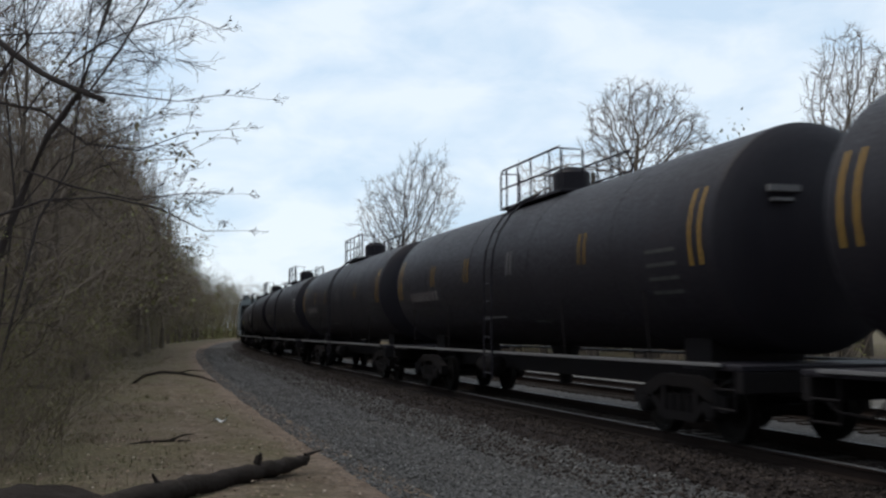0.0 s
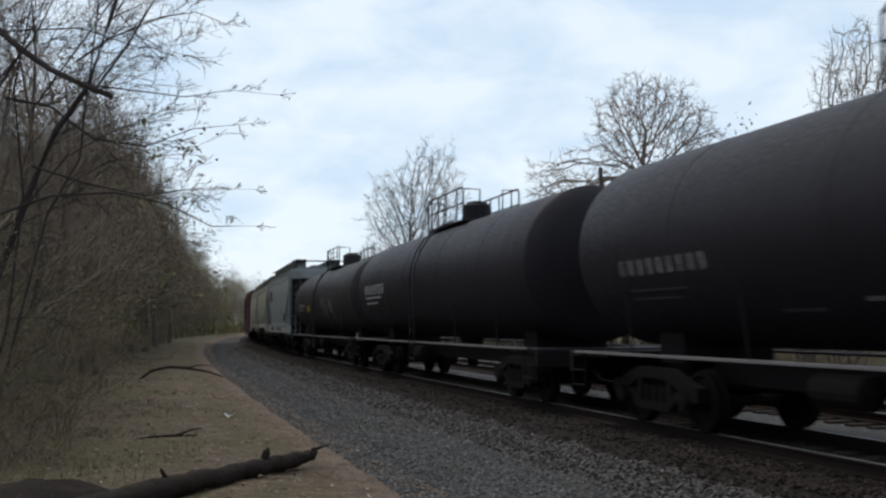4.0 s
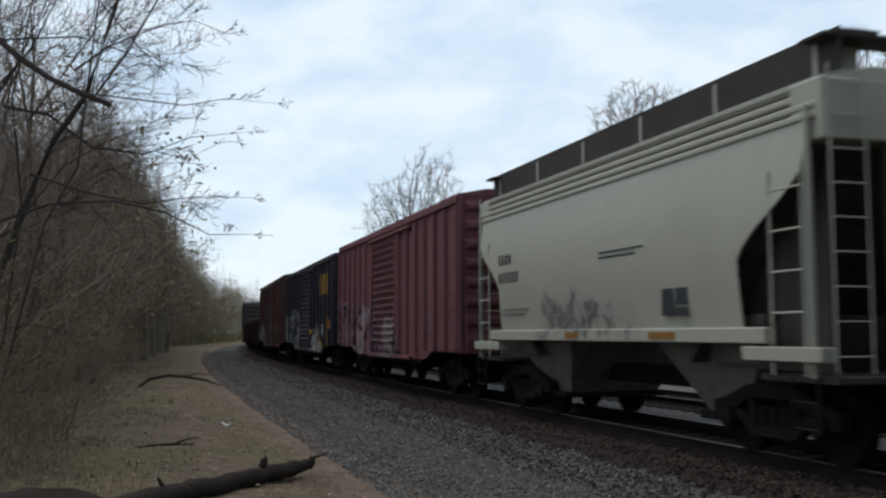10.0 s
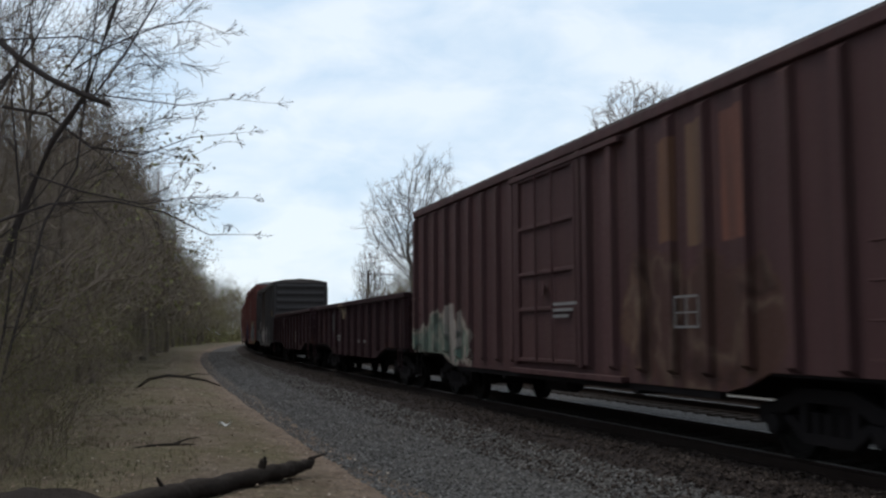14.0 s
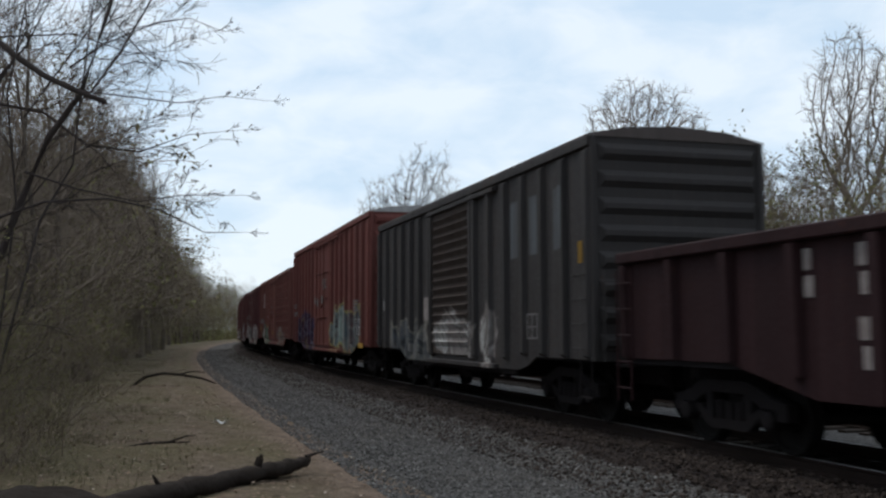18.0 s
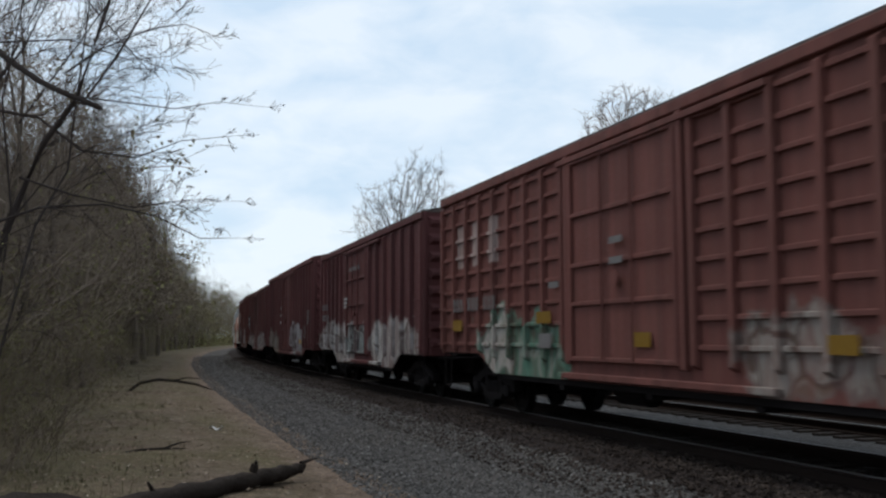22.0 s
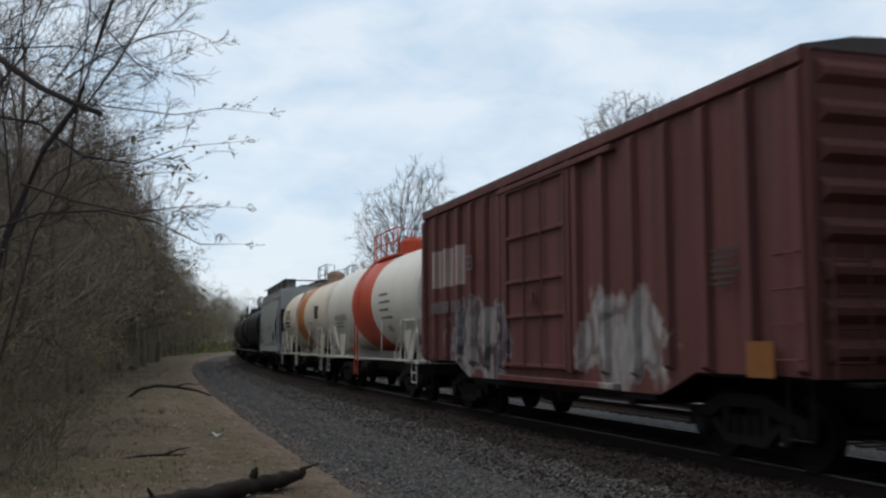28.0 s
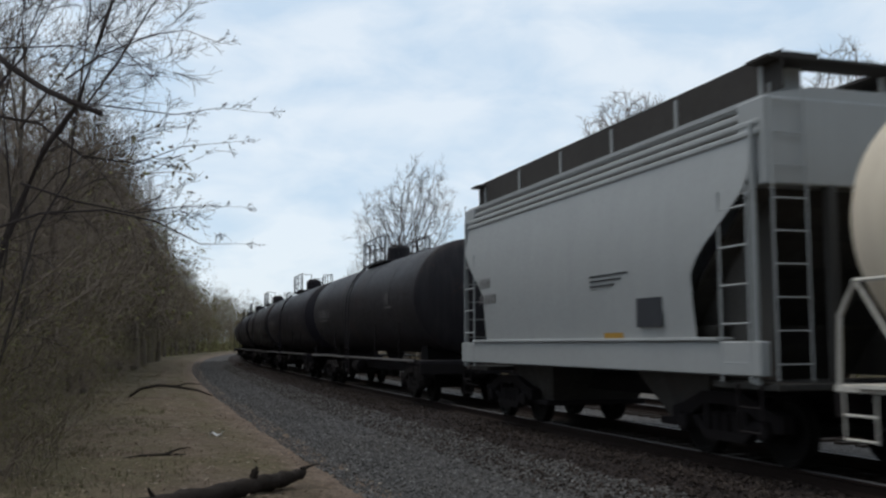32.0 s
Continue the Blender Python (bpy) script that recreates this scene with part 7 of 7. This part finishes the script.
young = tree("wood_tree", "slim bare tree at the wood's edge", 55, 11.5, 0.10, (3, 4, 5, 10), leaf=OLIVE, leaf_size=0.022, group="trees of the wood", drop=0.6, thin=0.005, clear=0.18, reach=0.32)
STEM_SPOTS = ((-9.3, 17.5, 0.95), (-11.2, 21.5, 1.05), (-12.5, 25, 1.1), (-13.4, 31.5, 1.1), (-8.6, 19.8, 0.85), (-10.2, 23.5, 0.9), (-7.9, 16.6, 0.75), (-12.6, 33.0, 0.95), (-13.8, 38.0, 1.0), (-11.0, 26.5, 1.0), (-9.9, 20.4, 1.0), (-12.4, 35.5, 1.0))
for k, (x, y, sc) in enumerate(STEM_SPOTS):
    plant(k == 0, young, Vector((x, y, -0.3)), sc, k * 1.3)

for k, (x, y, sc) in enumerate(((-6.9, 15.0, 0.62), (-7.5, 17.0, 0.72), (-6.3, 14.0, 0.45), (-8.2, 19.0, 0.8), (-7.0, 18.2, 0.6), (-9.0, 22.0, 0.85), (-7.9, 20.8, 0.6), (-6.5, 16.4, 0.5), (-7.6, 14.6, 0.8), (-5.5, 12.2, 0.34), (-5.9, 13.0, 0.42), (-5.2, 11.5, 0.26), (-5.75, 12.6, 0.36), (-6.1, 13.6, 0.5), (-5.6, 14.4, 0.3), (-6.3, 12.9, 0.5))):
    plant(False, fine[k % 3], Vector((x, y, -0.32)), sc, k * 1.9)

# ---- small things on the ground ----
LOGWOOD = plain("dark_rotten_bark", (0.022, 0.017, 0.015), 0.95, 0, 9, 0.5, 0.9, 0.05, second=(0.036, 0.028, 0.023))
log_axis = [Vector(p) for p in ((-3.75, 8.6, -0.26), (-3.3, 9.5, -0.22), (-2.85, 10.6, -0.19), (-2.45, 11.6, -0.215), (-2.1, 12.4, -0.21), (-1.85, 13.0, -0.215), (-1.72, 13.3, -0.20))]
log_r = (0.14, 0.135, 0.125, 0.115, 0.10, 0.085, 0.055)
log_form, rl = Form(), random.Random(77)
pts, rs = [], []
for i in range(len(log_axis) - 1):
    for k in range(6):
        u = k / 6
        pts.append(log_axis[i].lerp(log_axis[i + 1], u) + Vector((rl.gauss(0, 0.008), 0, rl.gauss(0, 0.008))))
        rs.append((log_r[i] + (log_r[i + 1] - log_r[i]) * u) * rl.uniform(0.9, 1.12))
log_form.tube(pts + [log_axis[-1]], rs + [0.02], 14)
log_form.v = [(x + 0.014 * noise.noise(Vector((x * 9, y * 9, z * 9))), y, z + 0.02 * noise.noise(Vector((x * 12, y * 5, z * 12 + 4)))) for x, y, z in log_form.v]
log_form.tube([(-2.2, 12.2, -0.12), (-2.17, 12.2, -0.03), (-2.15, 12.2, 0.01)], [0.05, 0.047, 0.033], 8)
log_form.tube([(-2.9, 10.45, -0.1), (-2.95, 10.4, 0.02)], [0.03, 0.012], 6)
log_form.tube([(-1.75, 13.2, -0.14), (-1.55, 13.5, -0.1)], [0.03, 0.006], 6)
fallen = solid("fallen_log", log_form, LOGWOOD, "dark rotting fallen log with a broken stub, lying on dirt", "log", smooth=True)
mound = Form()
for i in range(7):
    for j in range(18):
        g, u = 2 * math.pi * j / 18, i / 6
        r = 0.85 * u * (1 + 0.15 * math.sin(3 * g + 1) + 0.1 * math.sin(7 * g))
        mound.v.append((-4.25 + r * math.cos(g) * 1.1, 10.5 + r * math.sin(g) * 0.6, -0.36 + 0.25 * math.cos(u * math.pi / 2) ** 0.8 + 0.05 * noise.noise(Vector((r * math.cos(g) * 5, r * math.sin(g) * 5, 2)))))
mound.f = [(i * 18 + j, i * 18 + (j + 1) % 18, (i + 1) * 18 + (j + 1) % 18, (i + 1) * 18 + j) for i in range(6) for j in range(18)]
solid("root_mound", mound, LOGWOOD, "low dark mound of rotted wood and earth", "mound", smooth=True)
stick = Form().tube([(-10.4, 34.0, -0.32), (-10.0, 34.0, -0.02), (-9.4, 34.1, 0.10), (-8.8, 34.1, 0.05), (-8.1, 34.2, -0.08), (-7.6, 34.2, -0.26)], [0.05, 0.055, 0.05, 0.045, 0.035, 0.02], 7)
stick.tube([(-8.9, 34.1, 0.06), (-8.4, 34.1, 0.16), (-8.0, 34.2, 0.12)], [0.03, 0.02, 0.008], 6)
solid("fallen_branch", stick, LOGWOOD, "arched dark fallen branch on the dirt bank", "branch", smooth=True)
stick = Form().tube([(-4.9, 15.6, -0.29), (-4.6, 15.8, -0.25), (-4.3, 16.0, -0.25), (-4.0, 16.2, -0.28), (-3.8, 16.2, -0.3)], [0.02, 0.024, 0.02, 0.018, 0.01], 7)
stick.tube([(-4.3, 16.0, -0.25), (-4.1, 16.2, -0.18), (-3.95, 16.3, -0.17)], [0.02, 0.014, 0.006], 6)
solid("fallen_branch", stick, LOGWOOD, "thin crooked fallen branch among leaves", "branch", smooth=True)
stick = Form().tube([(-12.2, 28.9, -0.3), (-12.0, 28.9, 0.3), (-11.6, 29.0, 0.95), (-11.5, 29.0, 1.2)], [0.05, 0.045, 0.035, 0.02], 7)
solid("pale_snag", stick, plain("bleached_wood", (0.30, 0.28, 0.24), 0.9, 0, 8, 0.3), "bleached dead stem leaning in the undergrowth", "dead stem", smooth=True)
scrap = Form()
rs = random.Random(9)
for j in range(4):
    for i in range(6):
        scrap.v.append((-4.45 + 0.05 * i + rs.uniform(-.01, .01), 19.8 + 0.06 * j, -0.30 + 0.05 * rs.random() + 0.03 * math.sin(i * 1.4)))
scrap.f = [(j * 6 + i, j * 6 + i + 1, j * 6 + i + 7, j * 6 + i + 6) for j in range(3) for i in range(5)]
solid("plastic_scrap", scrap, plain("dirty_white_plastic", (0.6, 0.6, 0.58), 0.5, 0, 8, 0.2), "crumpled dirty white plastic scrap on the ground", "litter")

POLE = plain("weathered_pole_wood", (0.10, 0.082, 0.068), 0.9, 0, 6, 0.4, 0.4, 0.02)
for k, (s, q) in enumerate(((48.3, -13.4), (83.0, -14.3), (124.0, -13.6))):
    t = thing("utility_pole", "weathered wooden utility pole with one long crossarm", "utility pole", "poles along the line", at=Matrix.Translation(at_track(s, q, -0.4)))
    part("post", Form().turned([(0.0, 0.16), (9.8, 0.11)], 12, "z"), POLE, t, smooth=True)
    part("crossarm", Form().tube([(0.1, 0, 9.2), (3.6, 0.6, 9.25)], 0.06, 6), POLE, t, "pale long side arm")


def litter(count, seed, size, s_span, q_span, bias=1.8):
    rnd = random.Random(seed)
    f = Form()
    for _ in range(count):
        s = s_span[0] + (s_span[1] - s_span[0]) * rnd.random() ** bias
        q = rnd.uniform(*q_span)
        if noise.noise(Vector((s * 0.5, q * 0.5, 2))) < rnd.uniform(-0.7, 0.3):
            continue
        c0 = at_track(s, q, lay(q, s) + 0.012)
        rot = Euler((rnd.gauss(0, 0.18), rnd.gauss(0, 0.18), rnd.uniform(0, 6.3))).to_matrix() * (size * rnd.uniform(0.5, 1.3))
        f.add([tuple(c0 + rot @ Vector(p)) for p in ((-1, 0, 0.15), (-0.2, 0.55, 0), (1, 0, 0.3), (-0.1, -0.55, 0.05))], [(0, 1, 2, 3)])
    return f


def blades(count, seed, height, s_span, q_span, bias=1.6, patch=0.0, wide=0.008):
    rnd = random.Random(seed)
    f = Form()
    while len(f.f) < count:
        s = s_span[0] + (s_span[1] - s_span[0]) * rnd.random() ** bias
        q = rnd.uniform(*q_span)
        if noise.noise(Vector((s * 0.4, q * 0.6, 7))) < patch + rnd.uniform(-0.15, 0.15):
            continue
        p0 = at_track(s, q, lay(q, s) - 0.02)
        if in_the_way(p0, 9.5):
            continue
        for _ in range(5):
            h = height * rnd.uniform(0.4, 1.2)
            g = rnd.uniform(0, 6.3)
            o = p0 + Vector((rnd.gauss(0, 0.06), rnd.gauss(0, 0.06), 0))
            lean = Vector((math.cos(g), math.sin(g), 0)) * h * rnd.uniform(0.1, 0.6)
            sd = Vector((-math.sin(g), math.cos(g), 0)) * wide
            m = o + lean * 0.35 + Vector((0, 0, h * 0.6))
            e = o + lean + Vector((0, 0, h))
            f.add([tuple(o - sd), tuple(o + sd), tuple(m + sd * 0.8), tuple(m - sd * 0.8), tuple(e)], [(0, 1, 2, 3), (3, 2, 4)])
    return f


solid("leaf_litter", litter(46000, 31, 0.034, (-3, 120), (4.9, 12.5), 1.9), DEAD, "scattered dry brown leaves on the dirt", "leaf litter", kind="stuff", tidy=False)
solid("short_grass", blades(34000, 32, 0.045, (5, 110), (6.3, 11.5), 1.7, -0.05, 0.005), STRAW, "thin patchy grass, half dry", "grass", kind="stuff", tidy=False)
solid("tufted_grass", blades(15000, 34, 0.11, (6, 70), (7.4, 11.5), 1.3, -0.02, 0.004), islands("olive_grass", [(0.0, (0.055, 0.055, 0.027)), (0.5, (0.092, 0.088, 0.044)), (1.0, (0.15, 0.125, 0.08))]), "olive and straw-coloured tufts of grass on the bank", "grass", kind="stuff", tidy=False)
solid("dry_weeds", blades(3500, 33, 0.42, (18, 80), (9.4, 12.5), 1.3, 0.05, 0.005), STRAW, "tall dry weeds along the edge of the wood", "weeds", kind="stuff", tidy=False)


# ---- what moves ----
def motions():
    """Every car rolls along the arc from start to end; its wheels turn while it is near."""
    for car, middle in TRAIN:
        rows = []
        for t in range(33):
            s = middle - rolled(t)
            p = at_track(s)
            rows.append((float(t), pose(p.x, p.y, 0, 0, 0, heading(s) + 90)))
        walk(car, rows)
        near = [t / 30 for t in range(0, 32 * 30 + 1) if 4 < middle - rolled(t / 30) < 36]
        if not near:
            continue
        for tr in [o for o in car.children if o.name.startswith("truck")]:
            for w in [o for o in tr.children if o.name.startswith("wheelset")]:
                x = w.location.x
                times = sorted({0.0, 32.0, *near})
                walk(w, [(t, pose(x, 0, 0.42, 0, -math.degrees(rolled(min(max(t, near[0]), near[-1])) / 0.42), 0)) for t in times])


motions()
